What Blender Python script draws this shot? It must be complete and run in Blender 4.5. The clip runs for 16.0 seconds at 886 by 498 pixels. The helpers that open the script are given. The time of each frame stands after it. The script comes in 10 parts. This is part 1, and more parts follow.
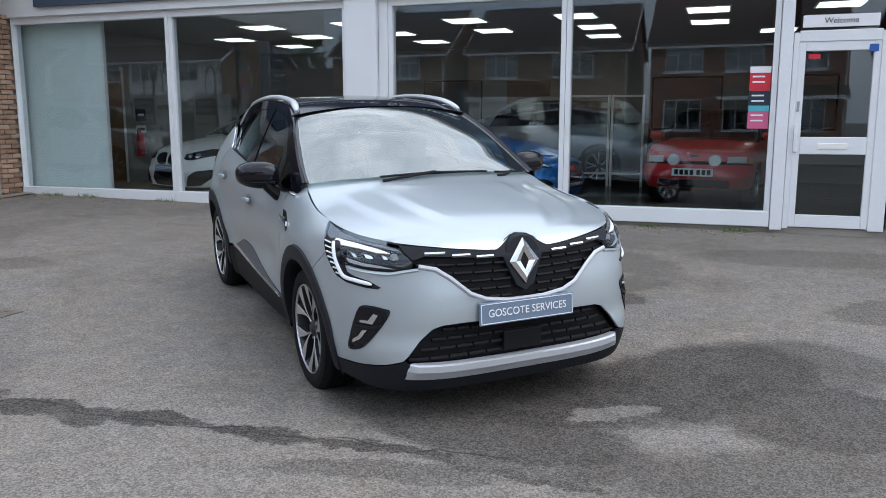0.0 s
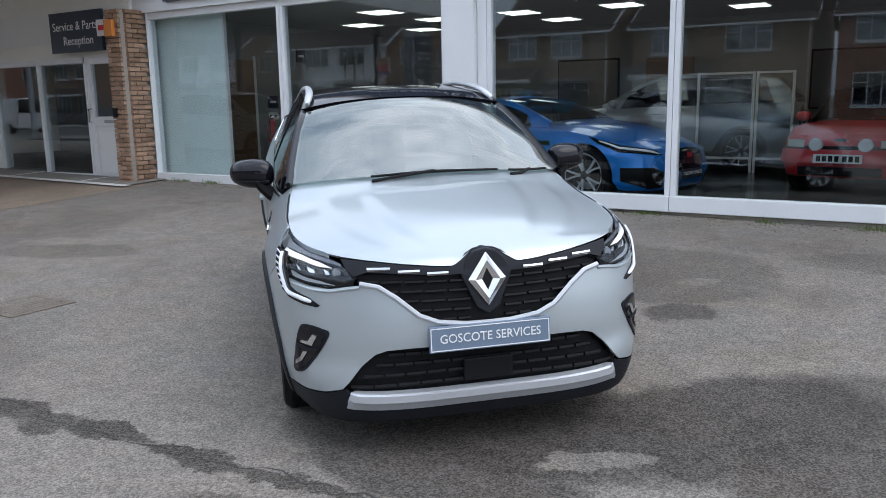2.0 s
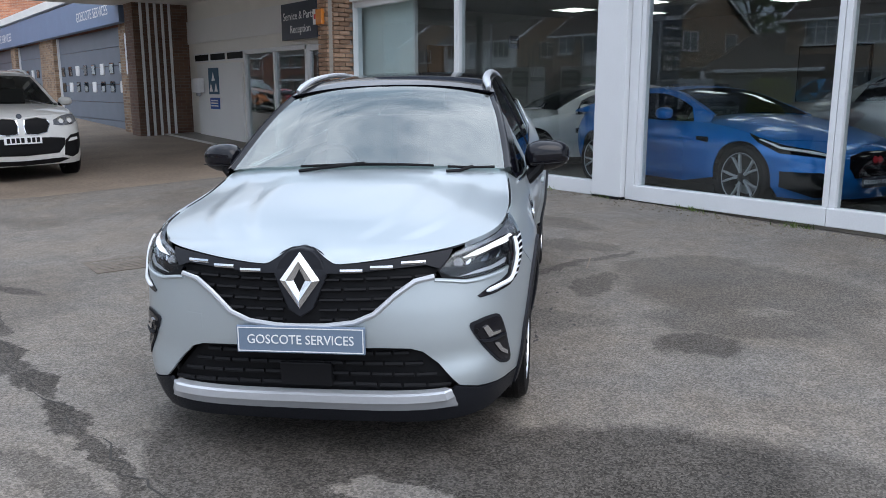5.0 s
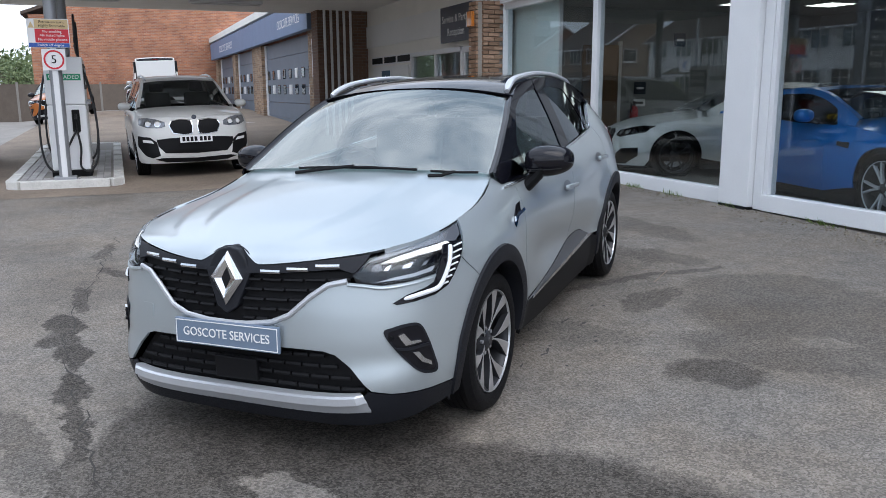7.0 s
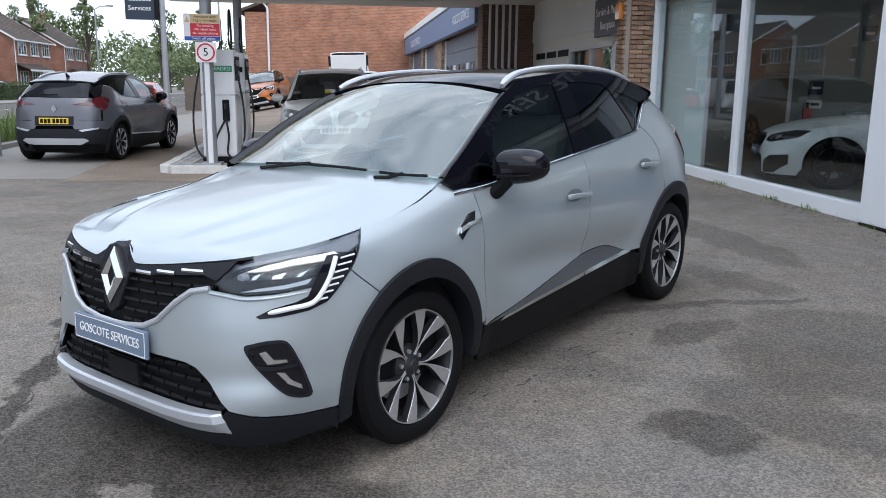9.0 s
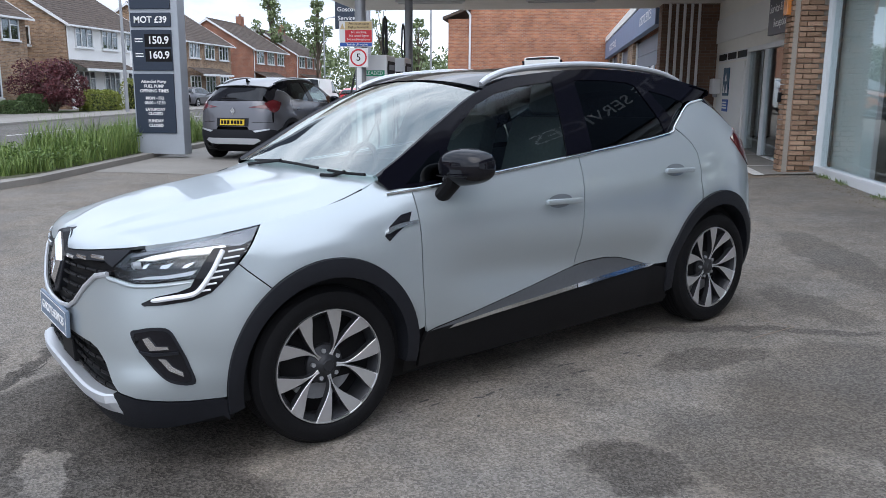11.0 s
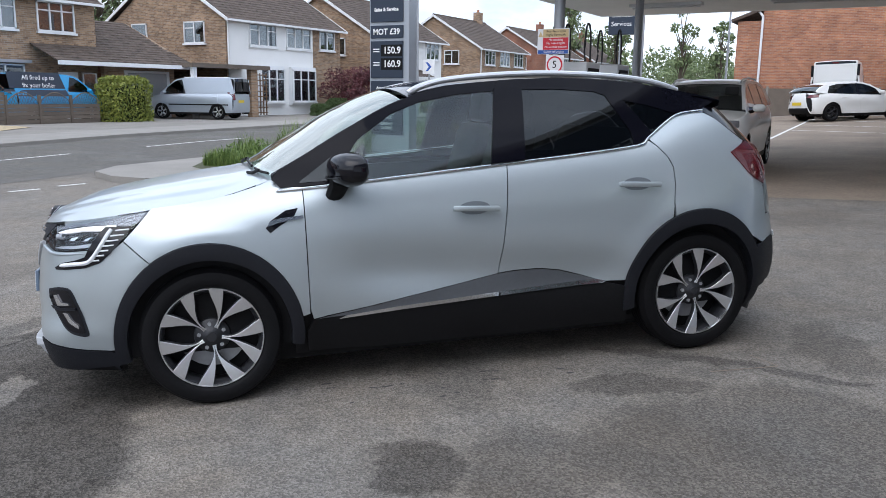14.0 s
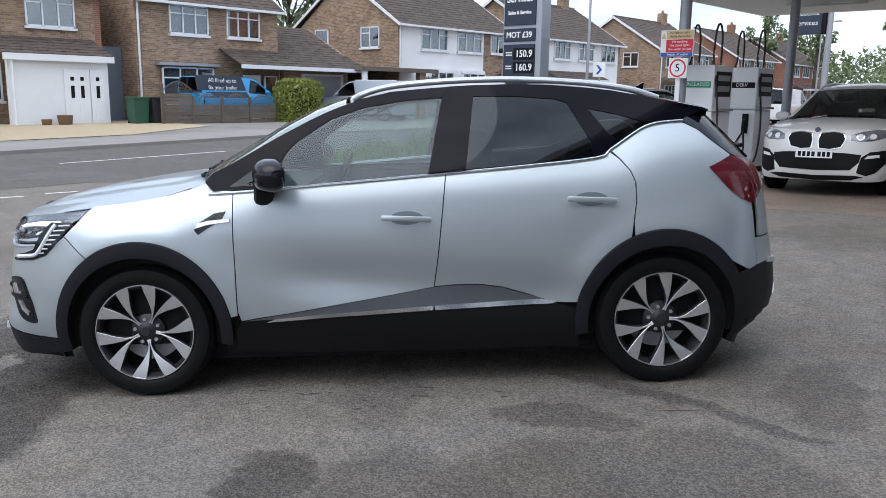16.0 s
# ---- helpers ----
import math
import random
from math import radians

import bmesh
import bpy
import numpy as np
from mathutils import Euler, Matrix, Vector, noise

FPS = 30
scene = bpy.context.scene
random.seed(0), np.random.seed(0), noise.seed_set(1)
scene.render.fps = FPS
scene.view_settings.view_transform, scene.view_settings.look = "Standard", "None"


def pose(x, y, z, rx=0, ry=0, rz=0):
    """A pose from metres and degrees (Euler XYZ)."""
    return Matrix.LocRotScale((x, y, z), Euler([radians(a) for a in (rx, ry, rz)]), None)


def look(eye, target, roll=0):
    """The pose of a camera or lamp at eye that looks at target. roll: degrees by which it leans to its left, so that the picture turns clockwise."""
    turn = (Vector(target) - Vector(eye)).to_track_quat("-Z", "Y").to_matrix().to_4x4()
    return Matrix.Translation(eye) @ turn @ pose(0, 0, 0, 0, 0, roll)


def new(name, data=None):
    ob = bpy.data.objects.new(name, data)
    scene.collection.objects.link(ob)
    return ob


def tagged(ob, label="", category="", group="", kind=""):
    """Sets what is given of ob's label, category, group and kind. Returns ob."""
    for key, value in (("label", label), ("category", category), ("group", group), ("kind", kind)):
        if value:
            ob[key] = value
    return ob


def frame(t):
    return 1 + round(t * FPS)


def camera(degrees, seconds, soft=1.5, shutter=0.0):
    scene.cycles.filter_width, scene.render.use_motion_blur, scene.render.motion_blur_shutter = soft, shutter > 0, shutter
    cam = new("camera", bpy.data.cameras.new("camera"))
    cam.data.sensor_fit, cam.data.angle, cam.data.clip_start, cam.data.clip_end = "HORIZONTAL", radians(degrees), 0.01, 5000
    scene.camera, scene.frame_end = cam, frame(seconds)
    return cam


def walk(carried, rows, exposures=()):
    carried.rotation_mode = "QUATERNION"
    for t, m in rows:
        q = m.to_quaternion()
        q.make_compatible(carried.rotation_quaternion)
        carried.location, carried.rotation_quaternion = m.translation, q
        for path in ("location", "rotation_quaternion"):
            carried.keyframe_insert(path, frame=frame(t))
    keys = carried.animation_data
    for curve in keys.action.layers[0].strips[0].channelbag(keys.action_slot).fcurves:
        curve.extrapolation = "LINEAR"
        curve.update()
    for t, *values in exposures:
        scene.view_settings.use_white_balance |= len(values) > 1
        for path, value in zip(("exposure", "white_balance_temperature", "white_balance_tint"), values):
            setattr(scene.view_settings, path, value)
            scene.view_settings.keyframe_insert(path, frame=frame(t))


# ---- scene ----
cam = camera(58.1, 16.0, 0.85)
PATH = [
    (0, (0.184, 0.001, 1.445), (-0.464, 1.867, 1.128), -0.0),
    (0.5, (0.38, 0.208, 1.478), (-0.365, 2.031, 1.134), -0.2),
    (1, (0.602, 0.409, 1.509), (-0.237, 2.192, 1.166), -0.2),
    (1.5, (0.73, 0.652, 1.504), (-0.204, 2.386, 1.157), -0.6),
    (2, (0.879, 0.883, 1.509), (-0.159, 2.554, 1.146), -1.0),
    (2.5, (1.137, 1.101, 1.511), (-0.042, 2.672, 1.136), -1.2),
    (3, (1.356, 1.325, 1.518), (0.123, 2.849, 1.118), -1.1),
    (3.2, (1.431, 1.437, 1.507), (0.172, 2.939, 1.105), -1.1),
    (5.3, (2.241, 2.5, 1.517), (0.619, 3.602, 1.127), -0.3),
    (5.5, (2.328, 2.582, 1.51), (0.668, 3.627, 1.12), -0.6),
    (6, (2.585, 2.819, 1.532), (0.855, 3.744, 1.14), -0.2),
    (6.5, (2.647, 3.103, 1.519), (0.867, 3.929, 1.129), -0.2),
    (7, (2.646, 3.413, 1.531), (0.826, 4.147, 1.142), -0.3),
    (7.5, (2.695, 3.767, 1.543), (0.836, 4.398, 1.158), -0.3),
    (8, (2.663, 4.071, 1.52), (0.777, 4.607, 1.126), 0.2),
    (8.5, (2.576, 4.377, 1.535), (0.661, 4.792, 1.136), 0.5),
    (9, (2.544, 4.704, 1.521), (0.6, 4.956, 1.122), 0.6),
    (9.2, (2.535, 4.852, 1.541), (0.581, 5.01, 1.142), 0.4),
    (11.3, (2.377, 6.121, 1.494), (0.447, 5.768, 1.103), 0.1),
    (11.5, (2.342, 6.25, 1.495), (0.425, 5.835, 1.104), -0.2),
    (12, (2.308, 6.561, 1.524), (0.425, 6.012, 1.133), -0.2),
    (12.5, (2.339, 6.916, 1.537), (0.485, 6.273, 1.149), 0.0),
    (13, (2.243, 7.201, 1.507), (0.423, 6.467, 1.124), 0.1),
    (13.5, (2.088, 7.483, 1.531), (0.322, 6.628, 1.145), 0.2),
    (14, (1.985, 7.832, 1.529), (0.281, 6.857, 1.145), 0.7),
    (14.5, (1.827, 8.106, 1.509), (0.198, 7.012, 1.121), 0.3),
    (15, (1.594, 8.322, 1.54), (0.034, 7.131, 1.153), 0.4),
    (15.5, (1.365, 8.556, 1.543), (-0.138, 7.293, 1.159), 0.7),
    (16, (1.125, 8.769, 1.567), (-0.309, 7.429, 1.183), 1.0),
]
walk(cam, [(t, look(eye, target, roll)) for t, eye, target, roll in PATH], ((0, 0.15, 6330, 13), (3, 0.17, 6330, 13), (9, 0.13, 6330, 13), (12, 0.16, 6320, 13), (16, 0.14, 6320, 13)))

# ---- sky, sun and exposure ----
SUN_AZ, SUN_EL = 5.0, 52.0     # degrees: direction that the sun stands in, from +x towards +y, and its height
world = bpy.data.worlds.new("sky")
scene.world = world
world.use_nodes = True
wn, wl = world.node_tree.nodes, world.node_tree.links
wn.clear()
w_out, w_bg = wn.new("ShaderNodeOutputWorld"), wn.new("ShaderNodeBackground")
w_sky = wn.new("ShaderNodeTexSky")
w_sky.sky_type, w_sky.sun_disc = "NISHITA", False
w_sky.sun_elevation, w_sky.sun_rotation = radians(SUN_EL), radians(90 - SUN_AZ)
w_sky.air_density, w_sky.dust_density, w_sky.ozone_density = 1.0, 2.5, 1.0
w_co, w_map = wn.new("ShaderNodeTexCoord"), wn.new("ShaderNodeMapping")
w_map.inputs["Scale"].default_value = (1.0, 1.0, 2.6)
w_noise, w_ramp, w_mix = wn.new("ShaderNodeTexNoise"), wn.new("ShaderNodeValToRGB"), wn.new("ShaderNodeMixRGB")
w_noise.inputs["Scale"].default_value, w_noise.inputs["Detail"].default_value, w_noise.inputs["Roughness"].default_value = 2.4, 9.0, 0.60
w_ramp.color_ramp.elements[0].position, w_ramp.color_ramp.elements[1].position = 0.34, 0.66
w_ramp.color_ramp.elements[0].color, w_ramp.color_ramp.elements[1].color = (3.3, 4.3, 5.4, 1), (11.0, 11.8, 12.9, 1)
w_mix.inputs["Fac"].default_value = 0.80
wl.new(w_co.outputs["Generated"], w_map.inputs["Vector"])
wl.new(w_map.outputs["Vector"], w_noise.inputs["Vector"])
wl.new(w_noise.outputs["Fac"], w_ramp.inputs["Fac"])
wl.new(w_sky.outputs["Color"], w_mix.inputs["Color1"])
wl.new(w_ramp.outputs["Color"], w_mix.inputs["Color2"])
w_sep, w_grad, w_mul = wn.new("ShaderNodeSeparateXYZ"), wn.new("ShaderNodeMapRange"), wn.new("ShaderNodeMixRGB")
w_grad.inputs["From Min"].default_value, w_grad.inputs["From Max"].default_value = 0.0, 1.0
w_grad.inputs["To Min"].default_value, w_grad.inputs["To Max"].default_value = 0.80, 1.28
w_mul.blend_type, w_mul.inputs["Fac"].default_value = "MULTIPLY", 1.0
wl.new(w_co.outputs["Generated"], w_sep.inputs[0])
wl.new(w_sep.outputs["Z"], w_grad.inputs["Value"])
wl.new(w_mix.outputs["Color"], w_mul.inputs["Color1"])
wl.new(w_grad.outputs["Result"], w_mul.inputs["Color2"])
wl.new(w_mul.outputs["Color"], w_bg.inputs["Color"])
wl.new(w_bg.outputs["Background"], w_out.inputs["Surface"])
w_bg.inputs["Strength"].default_value = 0.172
sun = new("sun", bpy.data.lights.new("sun", "SUN"))
sun.data.energy, sun.data.angle, sun.data.color = 0.95, radians(55), (1.0, 0.98, 0.95)
_a, _e = radians(SUN_AZ), radians(SUN_EL)
sun.matrix_world = look((0, 0, 30), (-30 * math.cos(_e) * math.cos(_a), -30 * math.cos(_e) * math.sin(_a), 30 - 30 * math.sin(_e)))


# ---- materials ----
def node_mat(name):
    m = bpy.data.materials.new(name)
    m.use_nodes = True
    n, l = m.node_tree.nodes, m.node_tree.links
    return m, n, l, n["Principled BSDF"]


def M(name, col, rough=0.5, metal=0.0, var=0.12, scale=2.0, fine=60.0, bump=0.0, bscale=80.0, coat=0.0, ior=1.45, tint=None, rand=0.0):
    """A painted, plastic or mineral surface: broad stains, fine grain and a little relief."""
    m, n, l, b = node_mat(name)
    b.inputs["Roughness"].default_value, b.inputs["Metallic"].default_value, b.inputs["IOR"].default_value = rough, metal, ior
    b.inputs["Coat Weight"].default_value, b.inputs["Coat Roughness"].default_value = coat, 0.03
    geo = n.new("ShaderNodeNewGeometry")
    big, small = n.new("ShaderNodeTexNoise"), n.new("ShaderNodeTexNoise")
    big.inputs["Scale"].default_value, big.inputs["Detail"].default_value = scale, 5
    small.inputs["Scale"].default_value, small.inputs["Detail"].default_value = fine, 3
    l.new(geo.outputs["Position"], big.inputs["Vector"])
    l.new(geo.outputs["Position"], small.inputs["Vector"])
    add = n.new("ShaderNodeMath"); add.operation = "ADD"
    l.new(big.outputs["Fac"], add.inputs[0]); l.new(small.outputs["Fac"], add.inputs[1])
    last = add.outputs[0]
    if rand:
        info, mu = n.new("ShaderNodeObjectInfo"), n.new("ShaderNodeMath")
        mu.operation, mu.inputs[1].default_value = "MULTIPLY_ADD", rand
        l.new(info.outputs["Random"], mu.inputs[0]); l.new(last, mu.inputs[2])
        last = mu.outputs[0]
    mr = n.new("ShaderNodeMapRange")
    mr.inputs["From Min"].default_value, mr.inputs["From Max"].default_value = 0.6, 1.4 + rand
    l.new(last, mr.inputs["Value"])
    mix = n.new("ShaderNodeMixRGB")
    lo = [c * (1 - var) for c in col]
    hi = [min(1, c * (1 + var)) for c in (tint or col)]
    mix.inputs["Color1"].default_value, mix.inputs["Color2"].default_value = (*lo, 1), (*hi, 1)
    l.new(mr.outputs["Result"], mix.inputs["Fac"])
    l.new(mix.outputs["Color"], b.inputs["Base Color"])
    if bump:
        bt, bn = n.new("ShaderNodeTexNoise"), n.new("ShaderNodeBump")
        bt.inputs["Scale"].default_value, bt.inputs["Detail"].default_value = bscale, 4
        bn.inputs["Strength"].default_value, bn.inputs["Distance"].default_value = bump, 0.01
        l.new(geo.outputs["Position"], bt.inputs["Vector"])
        l.new(bt.outputs["Fac"], bn.inputs["Height"]); l.new(bn.outputs["Normal"], b.inputs["Normal"])
    return m


def glass_mat(name, tint, f0=0.05, rough=0.0, sheen=(0.88, 0.95, 1, 1)):
    m, n, l, b = node_mat(name)
    n.remove(b)
    out = n["Material Output"]
    tr, gl, mix, lw = n.new("ShaderNodeBsdfTransparent"), n.new("ShaderNodeBsdfGlossy"), n.new("ShaderNodeMixShader"), n.new("ShaderNodeLayerWeight")
    pw, fr = n.new("ShaderNodeMath"), n.new("ShaderNodeMath")
    lw.inputs["Blend"].default_value = 0.5
    pw.operation, pw.inputs[1].default_value = "POWER", 5.0
    fr.operation, fr.inputs[1].default_value, fr.inputs[2].default_value = "MULTIPLY_ADD", 1 - f0, f0
    l.new(lw.outputs["Facing"], pw.inputs[0]); l.new(pw.outputs[0], fr.inputs[0])
    tr.inputs["Color"].default_value = (*tint, 1)
    gl.inputs["Roughness"].default_value = rough
    gl.inputs["Color"].default_value = sheen
    l.new(fr.outputs[0], mix.inputs["Fac"]); l.new(tr.outputs[0], mix.inputs[1]); l.new(gl.outputs[0], mix.inputs[2])
    l.new(mix.outputs[0], out.inputs["Surface"])
    return m


def glow(name, col, power):
    m, n, l, b = node_mat(name)
    b.inputs["Base Color"].default_value = (*col, 1)
    b.inputs["Emission Color"].default_value, b.inputs["Emission Strength"].default_value = (*col, 1), power
    return m


def brick_mat(name, c1, c2, mortar, bw=0.225, bh=0.075):
    """Brickwork seen from far: courses along walls that face any way."""
    m, n, l, b = node_mat(name)
    geo = n.new("ShaderNodeNewGeometry")
    sep, comb, add = n.new("ShaderNodeSeparateXYZ"), n.new("ShaderNodeCombineXYZ"), n.new("ShaderNodeMath")
    l.new(geo.outputs["Position"], sep.inputs[0])
    l.new(sep.outputs["X"], add.inputs[0]); l.new(sep.outputs["Y"], add.inputs[1])
    l.new(add.outputs[0], comb.inputs["X"]); l.new(sep.outputs["Z"], comb.inputs["Y"])
    bt = n.new("ShaderNodeTexBrick")
    bt.inputs["Scale"].default_value = 1.0
    bt.inputs["Brick Width"].default_value, bt.inputs["Row Height"].default_value, bt.inputs["Mortar Size"].default_value = bw, bh, 0.006
    bt.inputs["Color1"].default_value, bt.inputs["Color2"].default_value, bt.inputs["Mortar"].default_value = (*c1, 1), (*c2, 1), (*mortar, 1)
    l.new(comb.outputs[0], bt.inputs["Vector"])
    big, mix = n.new("ShaderNodeTexNoise"), n.new("ShaderNodeMixRGB")
    big.inputs["Scale"].default_value, big.inputs["Detail"].default_value = 1.3, 8
    mix.blend_type, mix.inputs["Fac"].default_value = "OVERLAY", 0.5
    l.new(geo.outputs["Position"], big.inputs["Vector"])
    l.new(bt.outputs["Color"], mix.inputs["Color1"]); l.new(big.outputs["Fac"], mix.inputs["Color2"])
    l.new(mix.outputs["Color"], b.inputs["Base Color"])
    bn = n.new("ShaderNodeBump")
    bn.inputs["Strength"].default_value, bn.inputs["Distance"].default_value, bn.invert = 0.5, 0.01, True
    l.new(bt.outputs["Fac"], bn.inputs["Height"]); l.new(bn.outputs["Normal"], b.inputs["Normal"])
    b.inputs["Roughness"].default_value = 0.9
    return m


def tarmac_mat(name, dry, wet, pebble, patchy=True, stains=(), islands=()):
    """Worn tarmac: pale chippings, dark seal, and damp or oily patches with a shape of their own, one also holding
    bumper shade.
    """
    m, n, l, b = node_mat(name)
    geo = n.new("ShaderNodeNewGeometry")

    def tex(kind, scale, detail=4, rough=0.55):
        t = n.new(kind)
        t.inputs["Scale"].default_value = scale
        if kind == "ShaderNodeTexNoise":
            t.inputs["Detail"].default_value, t.inputs["Roughness"].default_value = detail, rough
        l.new(geo.outputs["Position"], t.inputs["Vector"])
        return t

    def ramp(src, a, c, ca=(0, 0, 0, 1), cb=(1, 1, 1, 1)):
        r = n.new("ShaderNodeValToRGB")
        r.color_ramp.elements[0].position, r.color_ramp.elements[1].position = a, c
        r.color_ramp.elements[0].color, r.color_ramp.elements[1].color = ca, cb
        l.new(src, r.inputs["Fac"])
        return r

    def mixc(f, a, c, mode="MIX"):
        x = n.new("ShaderNodeMixRGB")
        x.blend_type = mode
        for s, v in (("Fac", f), ("Color1", a), ("Color2", c)):
            if isinstance(v, (int, float, tuple)):
                x.inputs[s].default_value = v
            else:
                l.new(v, x.inputs[s])
        return x.outputs["Color"]

    chips = tex("ShaderNodeTexVoronoi", 120.0)
    grain, mid, broad = tex("ShaderNodeTexNoise", 220.0, 2), tex("ShaderNodeTexNoise", 6.0, 9, 0.75), tex("ShaderNodeTexNoise", 0.55, 5, 0.6)
    stones = mixc(ramp(chips.outputs["Color"], 0.25, 0.85).outputs[0], (*wet, 1), (*pebble, 1))
    base = mixc(0.60, stones, (*dry, 1))
    base = mixc(0.45, base, ramp(grain.outputs["Fac"], 0.25, 0.75, (0.45, 0.45, 0.45, 1), (1, 1, 1, 1)).outputs[0], "MULTIPLY")
    base = mixc(0.8, base, ramp(mid.outputs["Fac"], 0.32, 0.68, (0.66, 0.65, 0.64, 1), (1.08, 1.05, 1.0, 1)).outputs[0], "MULTIPLY")
    hue = tex("ShaderNodeTexNoise", 1.4, 4, 0.6)
    base = mixc(1.0, base, ramp(hue.outputs["Fac"], 0.35, 0.65, (0.98, 0.99, 1.0, 1), (1.05, 1.01, 0.96, 1)).outputs[0], "MULTIPLY")
    stain = ramp(broad.outputs["Fac"], 0.50, 0.60)
    base = mixc(stain.outputs[0] if patchy else 0.15, base, mixc(1.0, base, (0.76, 0.75, 0.74, 1), "MULTIPLY"))
    warp = tex("ShaderNodeTexNoise", 3.5, 7, 0.7)
    sep, wsep = n.new("ShaderNodeSeparateXYZ"), n.new("ShaderNodeSeparateColor")
    l.new(geo.outputs["Position"], sep.inputs[0]); l.new(warp.outputs["Color"], wsep.inputs[0])

    def calc(op, a, c, d=None):
        x = n.new("ShaderNodeMath")
        x.operation = op
        for i, v in enumerate((a, c) if d is None else (a, c, d)):
            if isinstance(v, (int, float)):
                x.inputs[i].default_value = v
            else:
                l.new(v, x.inputs[i])
        return x.outputs[0]
    px, py = calc("MULTIPLY_ADD", wsep.outputs[0], 0.36, calc("ADD", sep.outputs["X"], -0.18)), calc("MULTIPLY_ADD", wsep.outputs[1], 0.36, calc("ADD", sep.outputs["Y"], -0.18))

    def blob(cx, cy, rx, ry, turn, deep):
        ct, st = math.cos(radians(turn)), math.sin(radians(turn))
        dx, dy = calc("ADD", px, -cx), calc("ADD", py, -cy)
        u, v = calc("ADD", calc("MULTIPLY", dx, ct / rx), calc("MULTIPLY", dy, st / rx)), calc("ADD", calc("MULTIPLY", dx, -st / ry), calc("MULTIPLY", dy, ct / ry))
        d = calc("ADD", calc("MULTIPLY", u, u), calc("MULTIPLY", v, v))
        mr = n.new("ShaderNodeMapRange")
        mr.inputs["From Min"].default_value, mr.inputs["From Max"].default_value = 1.22, 0.82
        mr.inputs["To Max"].default_value = deep
        l.new(d, mr.inputs["Value"])
        return mr.outputs[0]
    damp_and_shade = None
    for q in stains:
        damp_and_shade = blob(*q) if damp_and_shade is None else calc("MAXIMUM", damp_and_shade, blob(*q))
    for q in islands:
        damp_and_shade = calc("MULTIPLY", damp_and_shade, calc("SUBTRACT", 1.0, blob(*q)))
    if damp_and_shade is not None:
        damp_and_shade = calc("MULTIPLY", damp_and_shade, ramp(mid.outputs["Fac"], 0.25, 0.6, (0.55, 0.55, 0.55, 1), (1, 1, 1, 1)).outputs[0])
        open_stones = mixc(0.40, mixc(0.8, stones, ramp(grain.outputs["Fac"], 0.3, 0.7, (0.35, 0.35, 0.35, 1), (1, 1, 1, 1)).outputs[0], "MULTIPLY"), base)
        # the deep multiplier also paints the bumper's contact shade into the damp colour
        base = mixc(damp_and_shade, base, mixc(1.0, open_stones, (0.31, 0.30, 0.29, 1), "MULTIPLY"))
    l.new(base, b.inputs["Base Color"])
    b.inputs["Specular IOR Level"].default_value = 0.2
    rr = n.new("ShaderNodeMapRange")
    rr.inputs["To Min"].default_value, rr.inputs["To Max"].default_value = 0.9, 0.72
    l.new(stain.outputs[0], rr.inputs["Value"]); l.new(rr.outputs[0], b.inputs["Roughness"])
    bn = n.new("ShaderNodeBump")
    bn.inputs["Strength"].default_value, bn.inputs["Distance"].default_value = 0.6, 0.006
    l.new(chips.outputs["Distance"], bn.inputs["Height"]); l.new(bn.outputs["Normal"], b.inputs["Normal"])
    return m


# damp and oily stains on the forecourt, one deepened as painted shade under the bumper: x, y, half-length, half-width,
# turn, depth
STAINS_AND_SHADE = ((-0.95, 3.62, 0.85, 0.40, -14, 0.85), (-0.75, 4.15, 0.80, 0.62, 10, 1.0), (0.12, 4.62, 0.92, 0.52, 52, 0.95), (0.72, 4.25, 0.55, 0.42, 50, 0.85), (0.45, 3.45, 0.65, 0.25, 30, 0.6), (0.33, 4.56, 0.30, 0.17, 62, 1.0), (0.75, 5.1, 0.5, 0.45, 60, 0.6), (-0.45, 3.3, 0.5, 0.22, 10, 0.6), (0.95, 3.6, 0.7, 0.25, 40, 0.45),
          (-3.05, 3.0, 0.28, 0.10, 8, 1.0), (-2.72, 2.98, 0.16, 0.12, 0, 0.9), (-2.35, 3.06, 0.24, 0.08, 8, 1.0), (-1.80, 3.08, 0.30, 0.07, 4, 1.0), (-1.20, 3.12, 0.38, 0.06, 4, 0.9), (-0.6, 3.08, 0.4, 0.05, 0, 0.8), (-3.7, 3.08, 0.40, 0.06, 4, 0.8), (-4.5, 3.3, 0.28, 0.07, 30, 0.8), (-5.5, 3.2, 0.4, 0.06, -10, 0.6), (-1.1, 2.9, 0.5, 0.10, 10, 0.5),
          (-1.0, 7.45, 0.88, 0.72, 10, 0.45), (-1.75, 7.72, 0.55, 0.28, 60, 0.42), (-0.66, 6.80, 0.55, 0.32, 30, 0.45), (-0.56, 6.27, 0.26, 0.19, 40, 0.75), (-1.84, 6.78, 0.36, 0.15, 112, 0.6), (-2.34, 6.85, 0.48, 0.06, 96, 0.6), (-2.35, 7.45, 0.35, 0.06, 80, 0.6), (-2.9, 7.6, 0.5, 0.2, 20, 0.4),
          (-1.55, 5.85, 0.55, 0.20, 45, 0.30), (1.5, 6.6, 0.6, 0.3, 40, 0.5), (1.1, 8.4, 1.2, 0.4, 10, 0.4), (-4.3, 8.2, 1.2, 0.25, 4, 0.45), (-6.5, 5.6, 0.8, 0.3, 20, 0.4))
ISLANDS = ((-0.26, 3.93, 0.24, 0.09, 42, 0.9), (-0.62, 7.1, 0.16, 0.10, 30, 0.6))
WHITE = M("white_frame_paint", (0.74, 0.75, 0.76), 0.4, var=0.05)
